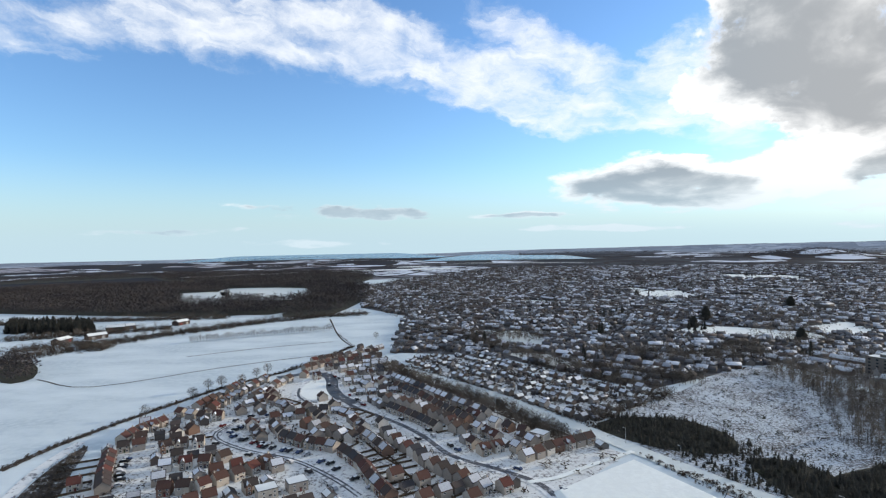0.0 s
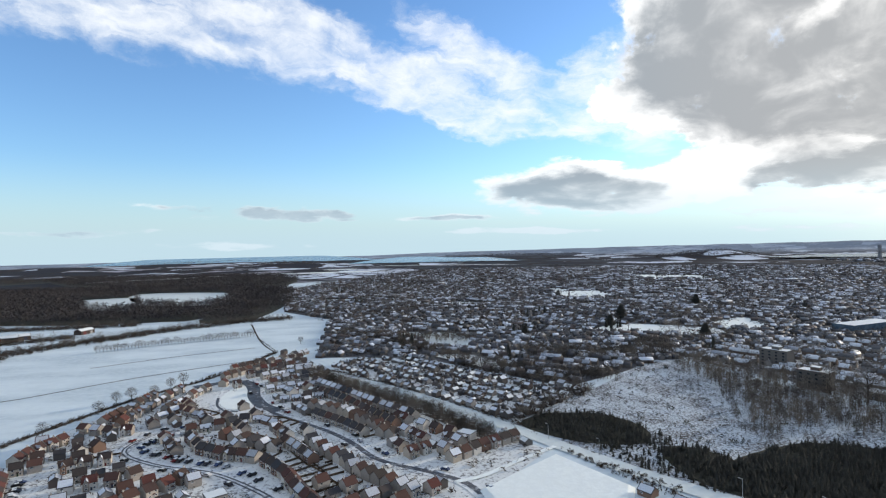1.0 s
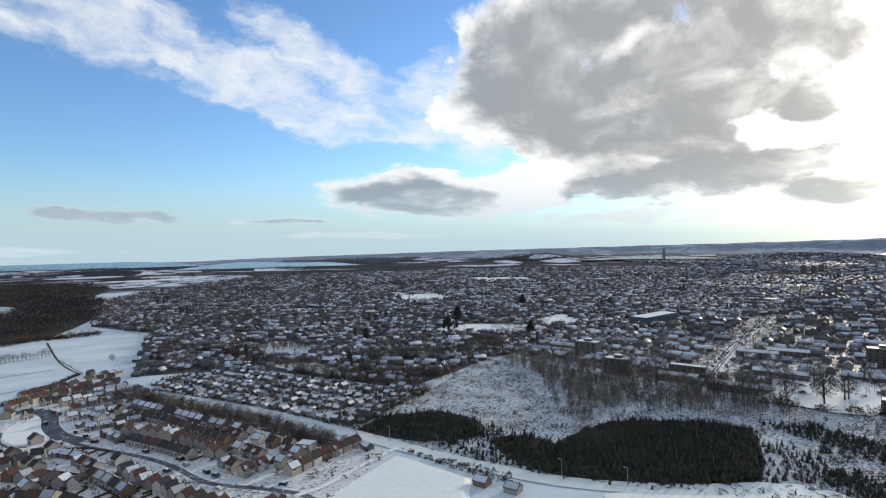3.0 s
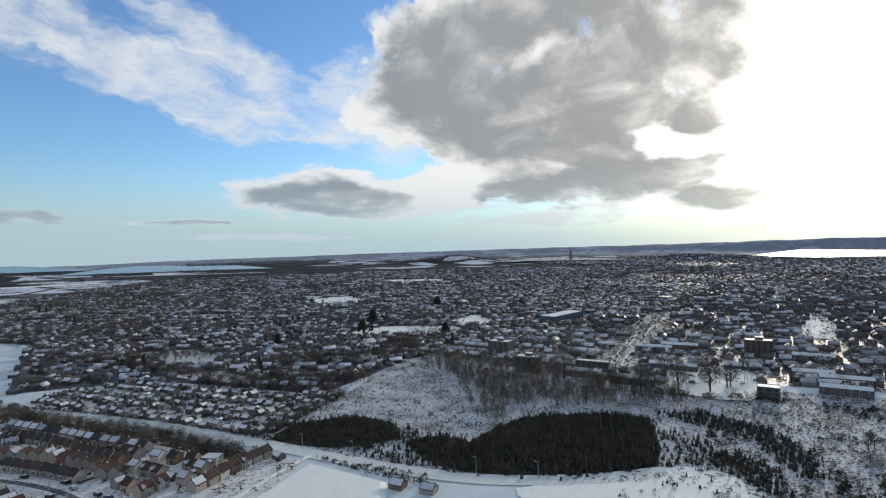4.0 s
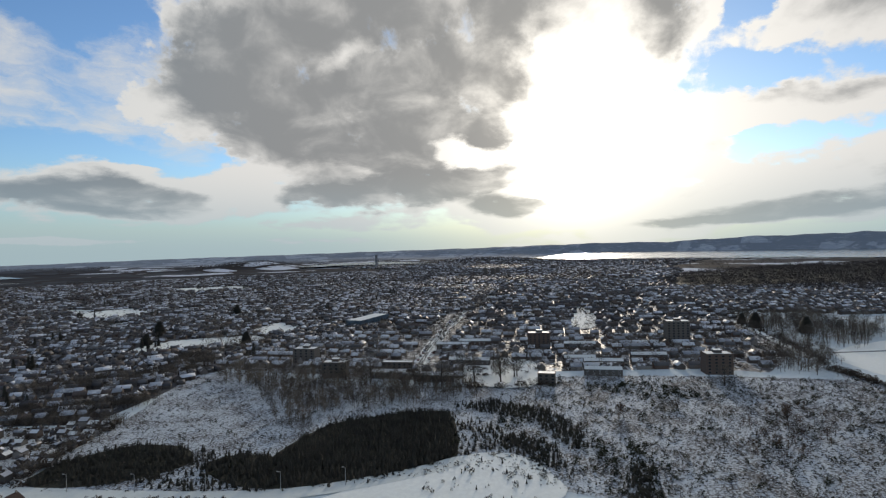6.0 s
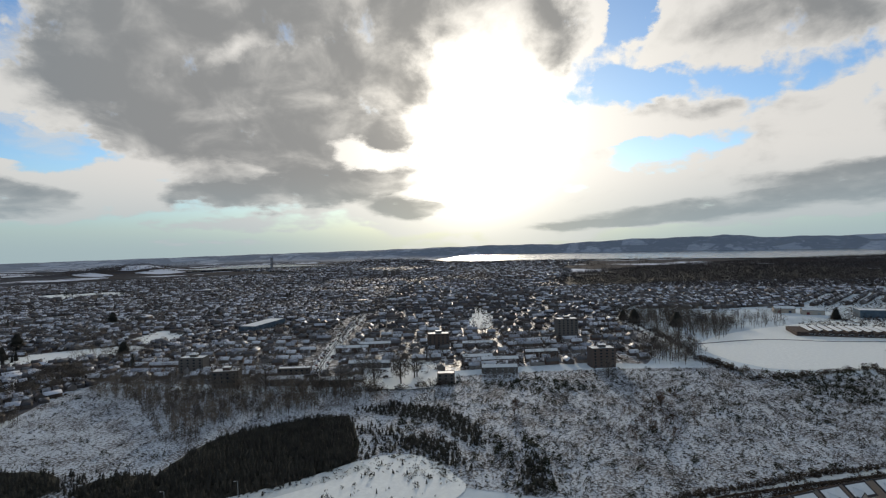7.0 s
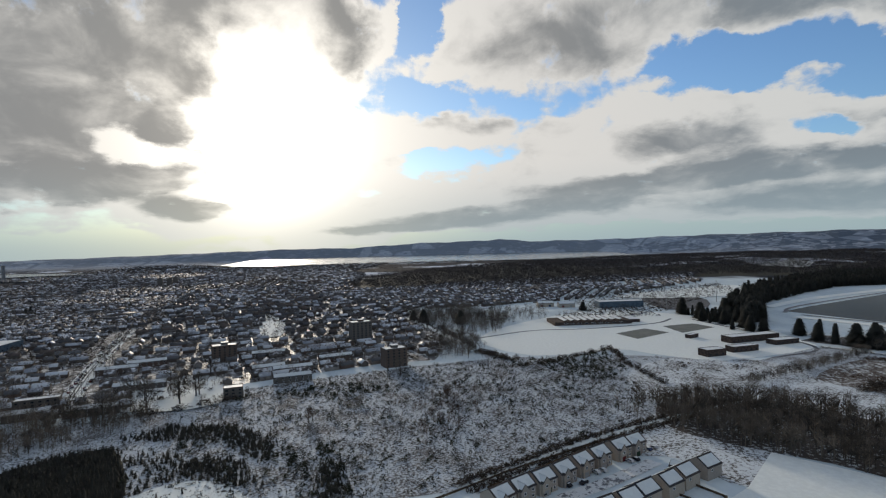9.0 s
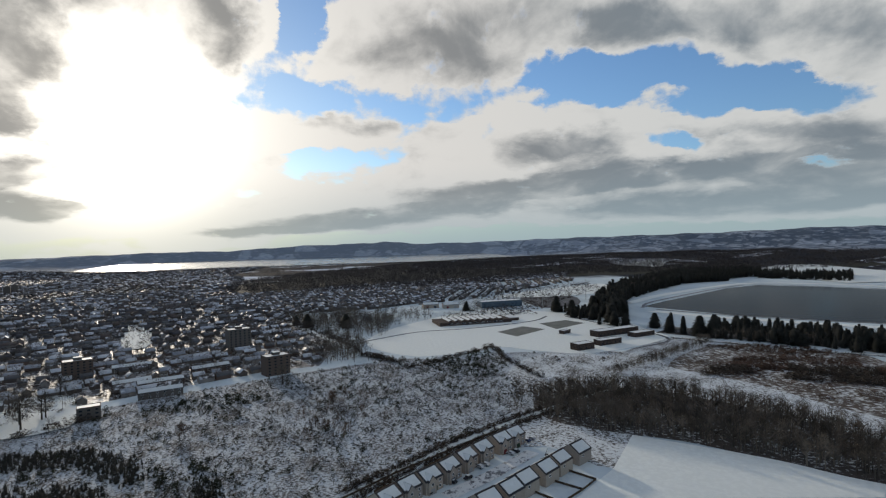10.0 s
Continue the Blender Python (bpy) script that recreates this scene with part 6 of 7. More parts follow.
def mast(x, y, high):
    top = tagged(empty("mast", pose(x, y, float(ground_z(x, y)))), "thin lattice mast rising over the trees", "mast")
    tube = part("tube", cone(bmesh.new(), 0.5, 0.18, high, 6), METAL, top)
    for k in range(3):
        part("antenna", cone(bmesh.new(), 0.12, 0.12, 2.2, 6, (0.6 * math.cos(k * 2.1), 0.6 * math.sin(k * 2.1), high - 2.5)), METAL, tube)


for x, y, h_ in [(867, -357, 34), (995, -320, 26), (810, -263, 20)]:
    mast(x, y, h_)


# ---------------------------------------------------------------- blocks of flats, school, sheds
def block(name, x, y, turn, wd, dp, high, mat, label, category, storeys=4, bays=6, head=True):
    """A flat-roofed building with a parapet, rows of windows and snow on top."""
    top = tagged(empty(name, pose(x, y, float(ground_z(x, y)) + 0.05, 0, 0, math.degrees(turn))), label, category)
    a, c = wd / 2, dp / 2
    part("wall", box(bmesh.new(), -a, a, -c, c, -0.5, high), mat, top)
    bm = bmesh.new()
    for q in ((-a - 0.1, a + 0.1, -c - 0.1, -c + 0.3), (-a - 0.1, a + 0.1, c - 0.3, c + 0.1), (-a - 0.1, -a + 0.3, -c + 0.3, c - 0.3), (a - 0.3, a + 0.1, -c + 0.3, c - 0.3)):
        box(bm, *q, high, high + 0.5)
    part("parapet", bm, mat, top)
    part("roof_snow", box(bmesh.new(), -a + 0.3, a - 0.3, -c + 0.3, c - 0.3, high, high + 0.28), SNOW_ROOF, top, "flat layer of snow")
    if head:
        part("stair_head", box(bmesh.new(), -a * 0.3, a * 0.25, -c * 0.4, c * 0.4, high + 0.28, high + 2.4), mat, top)
        part("stair_head_snow", box(bmesh.new(), -a * 0.32, a * 0.27, -c * 0.43, c * 0.43, high + 2.4, high + 2.65), SNOW_ROOF, top, "snow on the stair head")
    if storeys:
        step, level = wd / bays, (high - 0.6) / storeys
        for s in range(storeys):
            for k in range(bays):
                for face in (-1, 1):
                    part("window", window_bm(min(1.8, step * 0.6), min(1.5, level * 0.55), face * c, -a + step * (k + 0.5), s * level + 0.9, face), (mat, GLASS), top)
    return top


def barn(name, x, y, turn, wd, dp, eave, ridge, mat, label, category, doors=2):
    """A long low shed with a shallow snowy gable roof and wide doors."""
    top = tagged(empty(name, pose(x, y, float(ground_z(x, y)) + 0.05, 0, 0, math.degrees(turn))), label, category)
    a, c = wd / 2, dp / 2
    part("wall", prism(bmesh.new(), [(-c, -0.5), (c, -0.5), (c, eave), (0, ridge), (-c, eave)], -a, a), mat, top)
    k = (ridge - eave) / c
    bm = bmesh.new()
    for s in (-1, 1):
        slope(bm, -a - 0.4, a + 0.4, s * (c + 0.4), eave - 0.4 * k + 0.02, 0, ridge + 0.02, 0.18)
    part("roof", bm, TILE_DARK, top)
    for s in (-1, 1):
        bm = bmesh.new()
        slope(bm, -a, a, s * (c - 0.1), eave + 0.1 * k + 0.21, s * 0.3, ridge - 0.3 * k + 0.21, 0.12)
        part("roof_snow", bm, SNOW_ROOF, top, "sheet of lying snow")
    for i in range(doors):
        q = -a + wd * (i + 0.5) / doors
        for face in (-1, 1):
            part("door", box(bmesh.new(), q - 1.6, q + 1.6, min(face * c, face * (c + 0.08)), max(face * c, face * (c + 0.08)), 0, min(3.2, eave - 0.4)), DOOR_PAINT, top)
    return top


def terrace(x, y, turn, wd, dp, eave, ridge, bays):
    """A long two-storey terrace with a snowy pitched roof and rows of windows."""
    top = tagged(empty("terrace", pose(x, y, float(ground_z(x, y)) + 0.05, 0, 0, math.degrees(turn))), "long grey-brown terrace with a snowy pitched roof", "terrace", "terraces beyond the moor")
    a, c = wd / 2, dp / 2
    part("wall", prism(bmesh.new(), [(-c, -0.5), (c, -0.5), (c, eave), (0, ridge), (-c, eave)], -a, a), BLOCK, top)
    k = (ridge - eave) / c
    bm = bmesh.new()
    for s in (-1, 1):
        slope(bm, -a - 0.3, a + 0.3, s * (c + 0.3), eave - 0.3 * k + 0.02, 0, ridge + 0.02, 0.16)
    part("roof", bm, TILE_DARK, top)
    for s in (-1, 1):
        bm = bmesh.new()
        slope(bm, -a, a, s * (c - 0.1), eave + 0.1 * k + 0.19, s * 0.25, ridge - 0.25 * k + 0.19, 0.10)
        part("roof_snow", bm, SNOW_ROOF, top, "sheet of lying snow")
    for i in range(bays):
        q = -a + wd * (i + 0.5) / bays
        for face in (-1, 1):
            for z in (0.8, 3.0):
                part("window", window_bm(1.3, 1.1, face * c, q, z, face), (FRAME, GLASS), top)
        if i % 2:
            part("chimney", box(bmesh.new(), q - 0.4, q + 0.4, -0.3, 0.3, ridge - 0.3, ridge + 0.9), BLOCK, top)
    return top


ROWDIR = 2.06
for i, (x, y, wd, dp, high, st) in enumerate([(307, 376, 24, 14, 15, 5), (284, 314, 22, 13, 14, 4), (468, 234, 25, 14, 17, 6), (349, 169, 15, 10, 9, 3), (558, 131, 26, 16, 25, 8), (441, 76, 23, 14, 18, 6), (370, 248, 40, 9, 8, 2), (421, 301, 36, 9, 8, 2), (423, 175, 30, 9, 7, 2), (392, 144, 32, 9, 7, 2), (420, 154, 36, 9, 7, 2), (462, 131, 34, 9, 7, 2), (313, 241, 34, 9, 8, 2), (303, 276, 32, 9, 8, 2), (446, 292, 36, 9, 8, 2), (482, 199, 34, 9, 8, 2), (323, 285, 30, 9, 9, 3)]):
    if st == 2:
        terrace(x, y, ROWDIR + 0.05 * (i % 3 - 1), wd * 0.85, 6.4, 4.4, 6.6, int(wd / 5))
        continue
    block("apartment_block", x, y, ROWDIR + 0.05 * (i % 3 - 1), wd * 0.82, dp * 0.85, high * 0.82, BLOCK, "grey-brown block of flats with snow on top", "flats", st, max(3, int(wd / 5)), st > 3)
block("hut", *(555, -204), 2.2, 13, 6, 3.2, BRICK, "small dark pavilion beside a sports court", "pavilion", 1, 3, False)
for x, y, wd, dp, high in [(536, -251, 56, 13, 5.6), (470, -189, 19, 11, 5.4), (487, -221, 27, 9, 4.6), (520, -272, 27, 11, 4.0)]:
    block("works_shed", x, y, 1.93, wd, dp, high, BRICK, "low dark flat-roofed works building under thin snow", "shed", 1, max(3, int(wd / 5)), False)
block("leisure_hall", *(518, 507), 0.25, 74, 22, 6.5, HALL, "long low hall with a blue-green roof edge", "hall", 1, 9, False)
block("sports_hall", *(822, -198), 1.70, 66, 22, 9, HALL, "long blue-grey hall with a snowy roof", "hall", 1, 9, False)
for x, y in [(843, -92), (831, -122)]:
    barn("store_building", x, y, 1.65, 24, 14, 5.5, 8.5, WALL, "pale low building with a white snowy roof", "building", 2)

school = tagged(empty("school", pose(*(668, -124), 0.05, 0, 0, 97)), "low brown brick school with striped snowy roof", "school")
part("wall", box(bmesh.new(), -46, 46, -20, 20, -0.4, 4.2), BRICK, school)
for k in range(9):
    q = -33 + k * 8.2
    part("roof_light", prism(bmesh.new(), [(q - 1.9, 4.2), (q + 1.9, 4.2), (q + 1.9, 5.2), (q - 1.9, 6.4)], -18, 18, "y"), BRICK, school)
    part("roof_snow", prism(bmesh.new(), [(q - 1.9, 6.42), (q + 1.9, 5.22), (q + 1.9, 5.42), (q - 1.9, 6.62)], -17.8, 17.8, "y"), SNOW_ROOF, school, "stripe of snow on a sloping roof light")
    part("window", window_bm(4.5, 1.6, 20, q, 1.2, 1), (FRAME, GLASS), school)
    part("window", window_bm(4.5, 1.6, -20, q, 1.2, -1), (FRAME, GLASS), school)
part("side_wing", box(bmesh.new(), -60, -46, -14, 10, -0.4, 3.6), BRICK, school)
part("wing_snow", box(bmesh.new(), -59.6, -46.4, -13.6, 9.6, 3.6, 3.85), SNOW_ROOF, school, "flat layer of snow")

# far tower and chimney blocks
far_tower = tagged(empty("tower", pose(*(1998, 1891), 0)), "tall narrow pale tower on the skyline", "tower")
part("wall", box(bmesh.new(), -4.5, 4.5, -4.5, 4.5, -1, 60), STONE, far_tower)
part("roof", box(bmesh.new(), -5, 5, -5, 5, 60, 61.5), STONE, far_tower)
for x, y, h_ in [(1507, 940, 24), (1492, 903, 24), (1612, 956, 22), (1832, 852, 20)]:
    block("tower_block", x, y, 0.5, 22, 14, h_, BLOCK, "distant grey tower block above the roofs", "tower", 0, 3, True)


# ---------------------------------------------------------------- trees that stand alone
def lone_tree(x, y, high, mat, label, category, variant, wide=1.0, kind="bare"):
    top = tagged(empty("tree", pose(x, y, float(ground_z(x, y)))), label, category)
    bm = cone(bmesh.new(), 0.030 * high, 0.006 * high, 0.85 * high, 7, (0, 0, -0.2))
    if kind == "bare":
        for k in range(7):
            a = k * 2.4 + variant
            m = Matrix.Rotation(a, 4, "Z") @ Matrix.Rotation(radians(38 + 5 * (k % 3)), 4, "Y")
            cone(bm, 0.011 * high, 0.002 * high, 0.38 * high, 5, (0, 0, (0.22 + 0.07 * k) * high), m)
    part("trunk", bm, BARK, top)
    src = TREES_CROWN[variant % len(TREES_CROWN)] if kind == "bare" else (CONE_SLIM if kind == "slim" else CONE_WIDE)[variant % 2]
    v, f = stamp(src, np.array([[0.0, 0.0, 0.0]]), [variant * 1.3], np.array([[high * wide, high * wide, high]]))
    c = mesh_np("crown", v, f, mat)
    c.parent = top
    return top


TREES_CROWN = [bare_tree(rng, 620, 0.0062, False) for _ in range(4)]
CONE_SLIM = [conifer(rng, 30, 18, 0.22, 0.40) for _ in range(2)]
CONE_WIDE = [conifer(rng, 28, 18, 0.33, 0.45) for _ in range(2)]
for i, (x, y) in enumerate([(-175, 314), (-162, 369), (-155, 374), (-145, 385), (-140, 401), (-135, 411), (-71, 560), (-163, 348)]):
    lone_tree(x, y, 7.5 + (i % 3), TWIG, "bare round-headed tree at the field edge", "tree", i, 1.25)
for i, (x, y) in enumerate([(319, 210), (351, 196), (333, 197), (378, 230), (407, 215), (303, 227), (297, 242), (280, 299), (287, 280), (404, 65), (340, 225), (344, 204), (355, 196), (335, 231)]):
    lone_tree(x, y, 16 + (i % 3) * 2, TWIG, "tall bare tree on snowy grass by the flats", "tree", i, 1.15)
for i, (x, y) in enumerate([(307, 103), (302, 100), (342, 25), (319, 7), (294, 26), (347, 26), (303, 32), (351, 27), (298, 101)]):
    lone_tree(x, y, 7 + (i % 3), TWIG_RUST, "russet birch standing on the snowy moor", "tree", i, 0.8)
for i, (x, y) in enumerate([(600, -263), (579, -285), (590, -277), (708, -314), (689, -264), (729, -257), (719, -266), (569, -315), (530, -309), (514, -315), (500, -324), (490, -333), (669, -285), (652, -281), (640, -272), (745, -344), (612, -283), (625, -291), (657, -300), (683, -297), (560, -309), (542, -318)]):
    lone_tree(x, y, 13 + (i * 7 % 6) * 1.9, CONIFER, "dark evergreen conifer beside the reservoir", "conifer", i, (1.15, 1.5, 1.3)[i % 3], "slim" if i % 3 == 0 else "wide")
for i, (x, y) in enumerate([(711, 95), (688, 79), (786, -139), (674, 31), (335, 507), (313, 647), (274, 594), (477, 744)]):
    lone_tree(x, y, 13 + (i % 2) * 4, CONIFER, "broad dark evergreen tree among houses", "conifer", i, 1.7, "wide")
line = np.concatenate([along(FIR_LINE, 5.0)[:, :2], along(FIR_LINE, 5.5, 6)[:, :2], along(FIR_LINE, 6.5, 13)[:, :2]])
FIRS = [conifer(rng, 15, 12, 0.30, 0.35) for _ in range(2)]
grow("conifer_row", FIRS + FIRS + CONIFERS, line + rng.normal(size=line.shape) * 1.9, 7, 18, CONIFER, "row of dark conifers along the reservoir bank", "conifers", rng, (0.9, 1.7))
grow("conifer_wood", FIRS + CONIFERS, scatter([(655, -290), (738, -306), (802, -340), (981, -459), (1014, -506), (860, -430), (767, -375), (680, -322), (603, -288)], 48, rng), 8, 22, CONIFER, "dense clump of tall dark conifers", "conifers", rng, (0.9, 1.6))
grow("conifer_row", FIRS + CONIFERS, scatter([(532, -352), (489, -415), (435, -464), (379, -404), (434, -368), (483, -325)], 62, rng), 7, 17, CONIFER, "dark conifers below the reservoir bank", "conifers", rng, (0.9, 1.7))
for poly in ([(452, -296), (446, -345), (402, -385), (384, -352), (424, -310)], [(392, -262), (384, -290), (352, -300), (356, -272)], [(398, -330), (372, -372), (345, -352), (372, -320)]):
    grow("bracken", BUSHES, scatter(poly, 7, rng), 0.8, 2.6, TWIG_RUST, "thicket of rusty scrub in the snow", "scrub", rng, (1.0, 1.8))
ribbon("bank_floor", [(545, -312), (505, -345), (478, -375), (445, -402), (405, -428), (345, -446)], 46.0, WOOD_FLOOR, 0.12, "dark needle litter and snow under conifers", "ground")
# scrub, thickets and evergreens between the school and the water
sheet("wood_floor", [(1062, -490), (842, -371), (817, -386), (854, -425), (990, -545), (1091, -660), (1101, -775), (1226, -874), (1328, -802), (1229, -640)], DARK_FLOOR, 0.42, "dark ground sheet under conifers beside the water", "ground", rounded=False)
grow("conifer_wood", FIRS + CONIFERS, scatter([(1037, -480), (842, -380), (826, -392), (860, -440), (991, -566), (1091, -680), (1101, -785), (1226, -874), (1328, -802), (1229, -640)], 75, rng), 10, 21, CONIFER, "dark conifer wood along the reservoir bank", "wood", rng, (0.9, 1.5))
grow("wood", TREES_FINE, scatter([(1037, -470), (850, -372), (860, -425), (991, -550), (1229, -700), (1229, -640)], 160, rng), 8, 15, TWIG, "leafless trees among the conifers by the water", "wood", rng, (0.9, 1.3))
for poly, lo, hi in (([(749, -255), (723, -252), (720, -263), (747, -266)], 9, 14), ([(659, -252), (645, -260), (661, -280), (706, -303), (689, -262)], 9, 15), ([(708, -297), (705, -321), (640, -290), (655, -324), (723, -346), (751, -329)], 15, 24)):
    grow("conifer_clump", FIRS, scatter(poly, 26, rng), lo, hi, CONIFER, "clump of dark conifers beside the school grounds", "conifers", rng, (0.8, 1.3))
grow("scrub", TREES_FINE, scatter([(372, -176), (388, -198), (402, -222), (428, -258), (450, -292), (484, -328), (490, -318), (464, -288), (441, -254), (416, -220), (400, -194), (384, -172)], 8, rng), 3, 6.5, TWIG, "belt of bare brown scrub crossing the heath", "scrub", rng, (1.1, 1.6))
for poly, mat, tall, label in (
        ([(372, -262), (402, -290), (399, -333), (352, -301)], TWIG_RUST, 2.6, "thicket of rusty bracken in thin snow"),
        ([(355, -228), (376, -258), (372, -283), (352, -269)], HEDGE, 4.0, "dark thicket of scrub on the heath"),
        ([(334, -280), (364, -308), (340, -366), (300, -326), (316, -300)], HEDGE, 4.0, "dark thicket of scrub on the heath"),
        ([(330, -345), (345, -372), (322, -392), (296, -350)], TWIG_RUST, 4.0, "rusty leafless thicket on the heath")):
    grow("thicket", BUSHES, scatter(poly, 7.0, rng), 1.0, tall, mat, label, "scrub", rng, (1.2, 2.2))
grow("bank_trees", TREES_FINE, scatter([(499, -315), (484, -322), (468, -346), (434, -370), (411, -393), (420, -402), (503, -370), (519, -343)], 42, rng), 6, 12, TWIG_PALE, "pale bare trees in front of the conifers", "trees", rng, (1.0, 1.5))
ribbon("track", [(502, -296), (480, -312), (452, -337), (413, -366), (379, -404), (350, -436)], 3.0, SNOW_LIT_CLEAN, 0.36, "snowy track below the conifers", "track")
q = along([(498, -292), (476, -308), (448, -333), (409, -362), (375, -400)], 1.6)[:, :2]
grow("hedge", GORSES, q, 0.8, 1.8, HEDGE, "low dark hedge along the track", "hedge", rng, (1.2, 1.8))
grow("rough_scrub", BUSHES, scatter([(470, -123), (449, -170), (445, -209), (410, -211), (391, -166), (414, -115)], 60, rng), 0.6, 1.8, HEDGE, "small dark bushes in the snowy rough grass", "scrub", rng, (1.2, 2.2))
for poly, each in (([(878, 60), (867, -30), (677, -30), (644, 12), (678, 47)], 170), ([(637, 56), (585, 11), (467, 2), (463, 28), (503, 43)], 75)):
    grow("tree_group", TREES_FINE, scatter(poly, each, rng), 7, 13, TWIG, "dark bare trees among the houses by the school", "trees", rng, (1.0, 1.5))
sheet("car_park", [(939, -264), (932, -355), (800, -318), (780, -253)], TOWN_GROUND, 0.5, "trodden car park behind the school", "car park")
grow("bracken", BUSHES, scatter([(386, -222), (440, -280), (447, -330), (380, -392), (300, -330), (250, -265), (281, -258), (326, -250), (363, -236)], 110, rng), 0.8, 2.5, TWIG_RUST, "rusty bracken and scrub in the snow", "scrub", rng, (1.2, 2.4))
grow("conifer_wood", CONIFERS, scatter([(967, -543), (1068, -645), (1169, -848), (1186, -935), (1338, -1046), (1369, -827), (1143, -642)], 95, rng), 14, 23, CONIFER, "dark conifer wood beside the reservoir", "wood", rng, (0.9, 1.2))
grow("conifer_wood", CONIFERS, scatter([(1145, -888), (975, -969), (1104, -1097), (1301, -1009)], 110, rng), 12, 19, CONIFER, "dark conifer wood behind the water", "wood", rng, (0.9, 1.3))

# hedges, ditches and field lines
for ln in ([(-310, 410), (-251, 385), (-179, 441), (-96, 490), (-116, 468)], [(-232, 485), (-182, 517), (-113, 548)], [(-151, 716), (-114, 582), (-88, 516)]):
    ribbon("ditch", ln, 1.5, HEDGE, 0.06, "thin dark ditch line across the snow", "ditch")
grow("hedge_trees", TREES_FINE, np.concatenate([along([(-263, 557), (-223, 582), (-180, 599), (-128, 621)], 3.0, k)[:, :2] for k in (-1.5, 1.5)]), 5, 9, TWIG, "row of small bare trees along a field", "trees", rng, (0.9, 1.2))
grow("hedge", GORSES, np.concatenate([along(TRACK, 1.3, s)[:, :2] for s in (-5, -3.4, 3.2, 4.6)]) + rng.normal(size=(4 * len(along(TRACK, 1.3)), 2)) * 0.8, 0.8, 2.4, HEDGE, "straggling hedge along the track", "hedge", rng, (1.0, 1.8))
grow("hedge", GORSES, along([(-152, 716), (-120, 600), (-89, 524)], 2.6)[:, :2], 0.5, 1.5, HEDGE, "thin dark hedge between two fields", "hedge", rng, (0.9, 1.5))
for ln in ([(-420, 520), (-372, 562), (-335, 520)], [(-398, 468), (-368, 520), (-330, 585), (-292, 640)], [(-300, 618), (-240, 690), (-170, 742), (-110, 760)], [(-480, 590), (-395, 625), (-330, 660)], [(-640, 700), (-520, 735), (-300, 745)]):
    q = np.concatenate([along(ln, 4.0, s)[:, :2] for s in (-9, -4, 0, 5, 10)])
    grow("scrub", BUSHES, q + rng.normal(size=q.shape) * 3.0, 1.5, 4.0, HEDGE, "dark scrub strip between snowy fields", "scrub", rng, (1.5, 2.6))
    grow("hedge_trees", TREES_MID, q + rng.normal(size=q.shape) * 3.0, 3, 9, TWIG, "strip of scrub and bare trees between fields", "trees", rng, (0.9, 1.4))
for ln, st in (([(430, -18), (443, -46), (500, -112), (436, -111), (376, -121)], 1.6), ([(305, 217), (320, 191), (346, 169)], 2.0), ([(80, 290), (111, 318), (139, 338), (120, 366), (102, 392), (67, 434)], 1.8), ([(646, 55), (506, 10), (457, -20), (493, 10), (459, -29)], 1.8)):
    q = along(ln, st)[:, :2]
    grow("hedge", BUSHES, q + rng.normal(size=q.shape) * 1.5, 1.2, 4.0, HEDGE, "dark leafless hedge and scrub", "hedge", rng, (1.0, 2.0))
q = np.concatenate([along([(80, 290), (111, 318), (139, 338), (120, 366), (102, 392), (67, 434)], 3.0, s)[:, :2] for s in (-4, -1, 2, 5)])
grow("tree_group", TREES_FINE, q + rng.normal(size=q.shape) * 2.5, 4, 8, TWIG, "strip of bare brown trees behind old houses", "trees", rng, (0.8, 1.2))
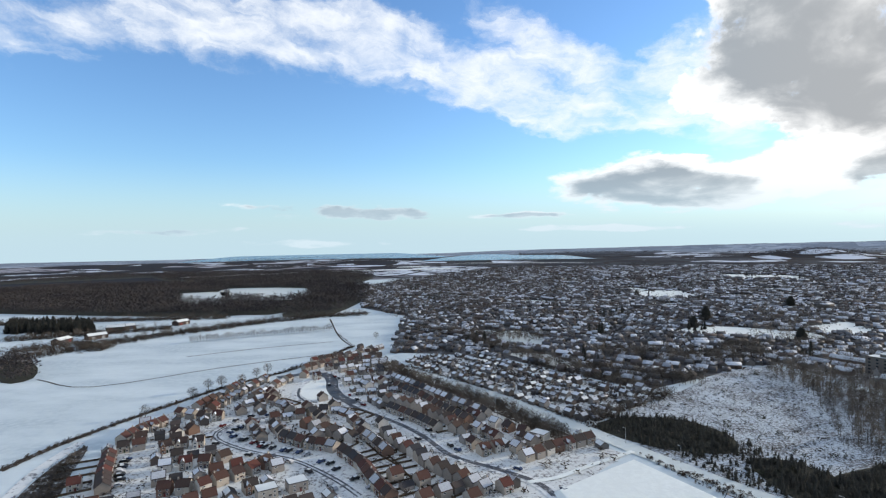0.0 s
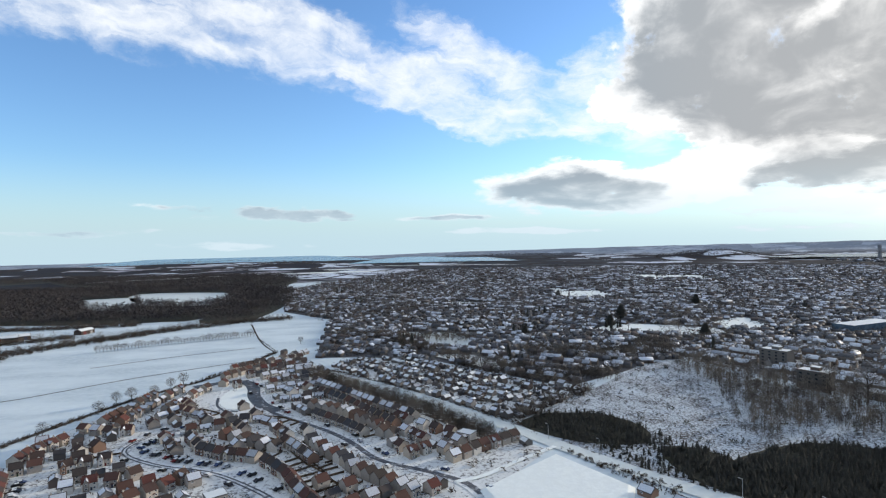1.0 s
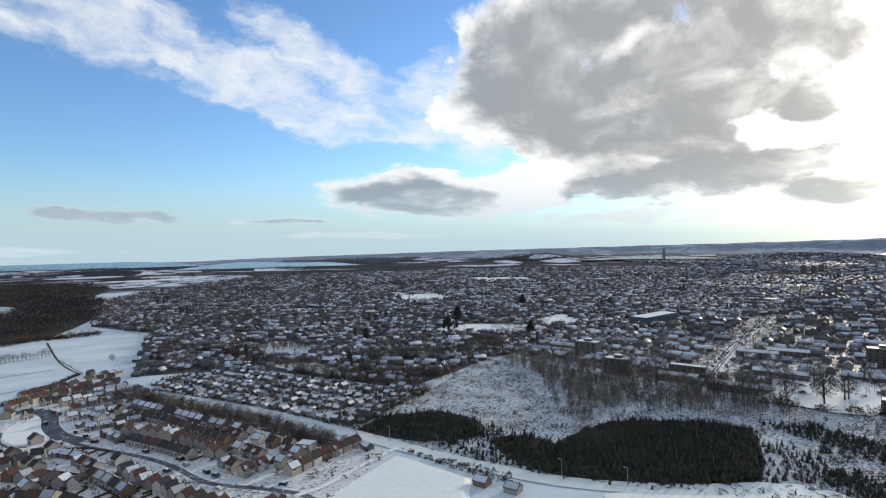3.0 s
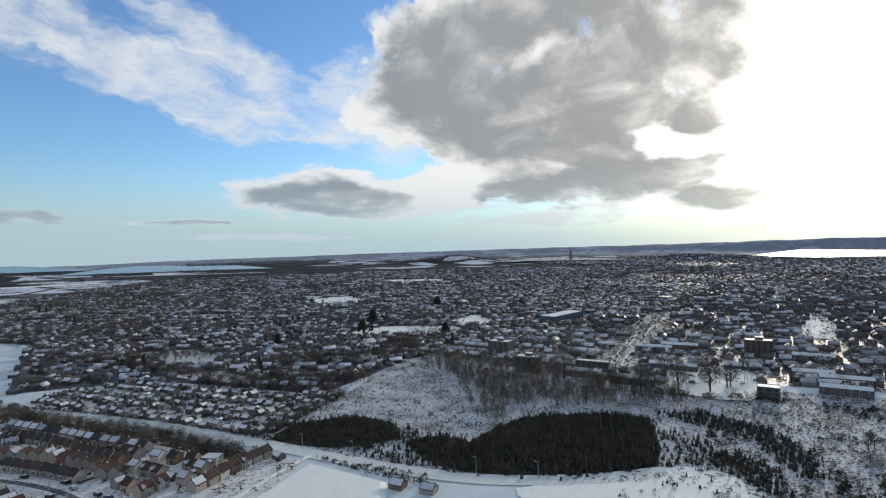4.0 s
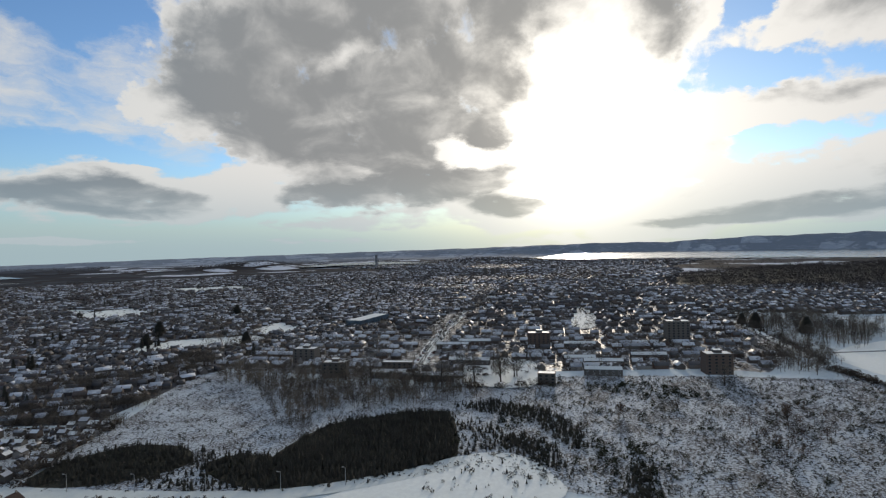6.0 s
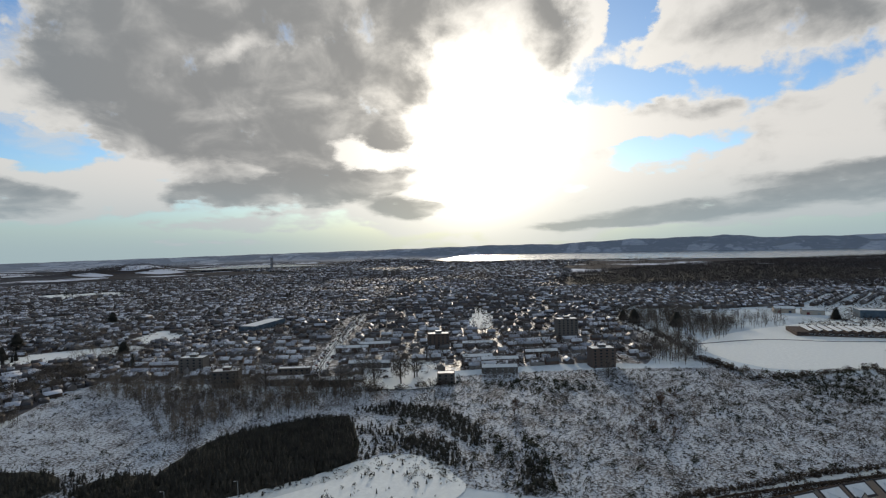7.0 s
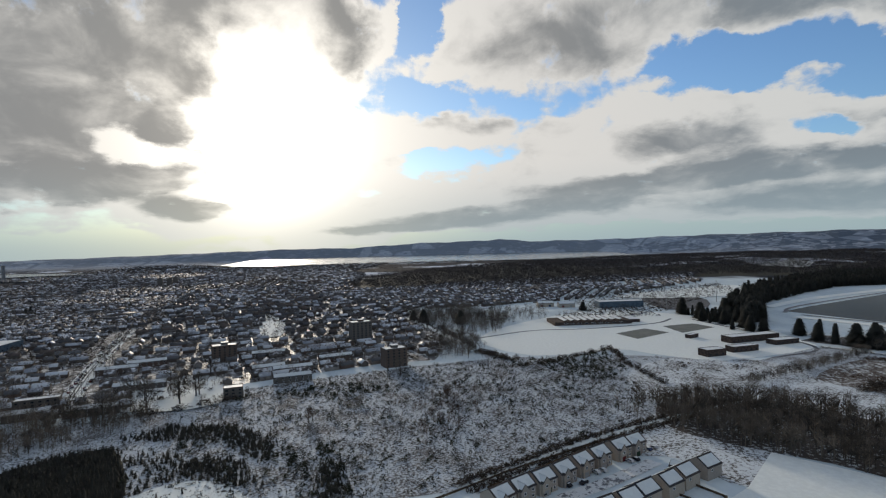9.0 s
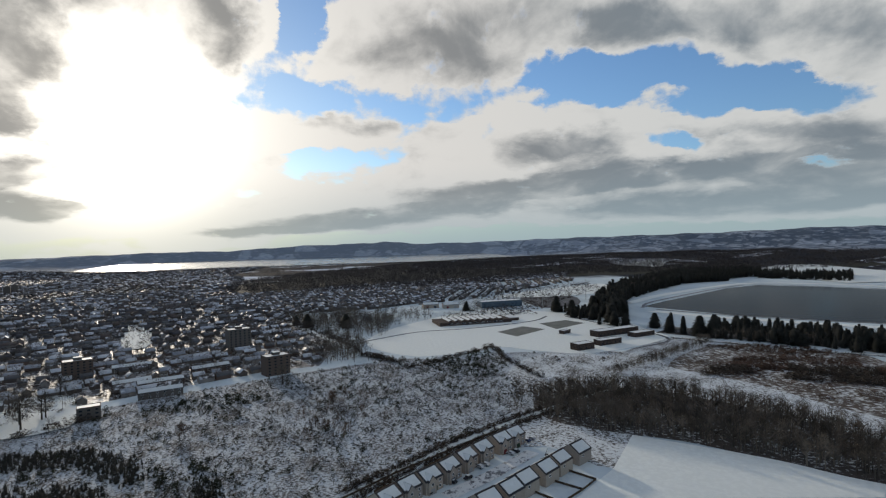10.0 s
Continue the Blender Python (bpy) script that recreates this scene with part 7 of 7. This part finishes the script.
grow("verge_scrub", BUSHES, scatter([(-180, 268), (-175, 262), (-164, 235), (-153, 208), (-168, 208), (-178, 242)], 1.6, rng), 0.6, 1.6, TWIG, "brown scrub and brambles beside the lane", "bushes", rng, (1.0, 1.6))
for poly, each in (([(983, -137), (1082, -280), (1220, -508), (1036, -461), (845, -298), (761, -247), (799, -145)], 150), ([(736, -97), (814, -166), (789, -230), (715, -224), (705, -151), (671, -93)], 110)):
    grow("trees_group", TREES_MID, scatter(poly, each, rng), 4, 9, TWIG, "bare trees round the school buildings", "trees", rng, (0.8, 1.2))
    grow("garden_bushes", LOW_BUSHES, scatter(poly, each * 0.3, rng), 0.8, 2.2, HEDGE, "dark shrubs round the school buildings", "bushes", rng, (1.2, 2.6))
grow("young_trees", CONIFERS + GORSES, scatter([(167, 138), (194, 146), (215, 124), (199, 96), (181, 90)], 30, rng), 0.8, 2.4, CONIFER, "young evergreens on the snowy glade", "young trees", rng, (0.8, 1.2))
grow("verge_scrub", GORSES, scatter([(88, 246), (103, 222), (120, 197), (113, 188), (104, 206), (90, 238)], 2.4, rng), 0.6, 1.8, HEDGE, "scrub and saplings on the verge", "bushes", rng, (0.8, 1.5))
grow("moor_gorse", GORSES, np.concatenate([scatter(q, 14, rng) for q in ([(261, 103), (269, 75), (237, 54), (207, 54), (198, 72), (227, 90)], [(354, 147), (388, 108), (372, 66), (344, 96)], [(456, -38), (493, -105), (417, -106), (386, -81), (411, -51)])]), 1.0, 2.6, GORSE, "gorse thickets on the snowy moor", "bushes", rng, (1.0, 1.6))
grow("moor_birches", TREES_FINE, np.concatenate([scatter(q, 60, rng) for q in ([(367, 54), (380, 8), (301, 1), (290, 37)], [(325, 53), (376, 17), (273, 13), (272, 40)])]), 4, 7, TWIG_RUST, "thin birch scrub on the snowy moor", "trees", rng, (0.6, 0.9))
for i, (x, y) in enumerate([(-396, 652), (-389, 660), (-382, 593), (-336, 690), (-402, 568)]):
    barn("farm_building", x, y, 0.4 + 0.3 * i, 20, 10, 4, 6.5, BRICK, "dark farm building by snowy fields", "farm building", 2)
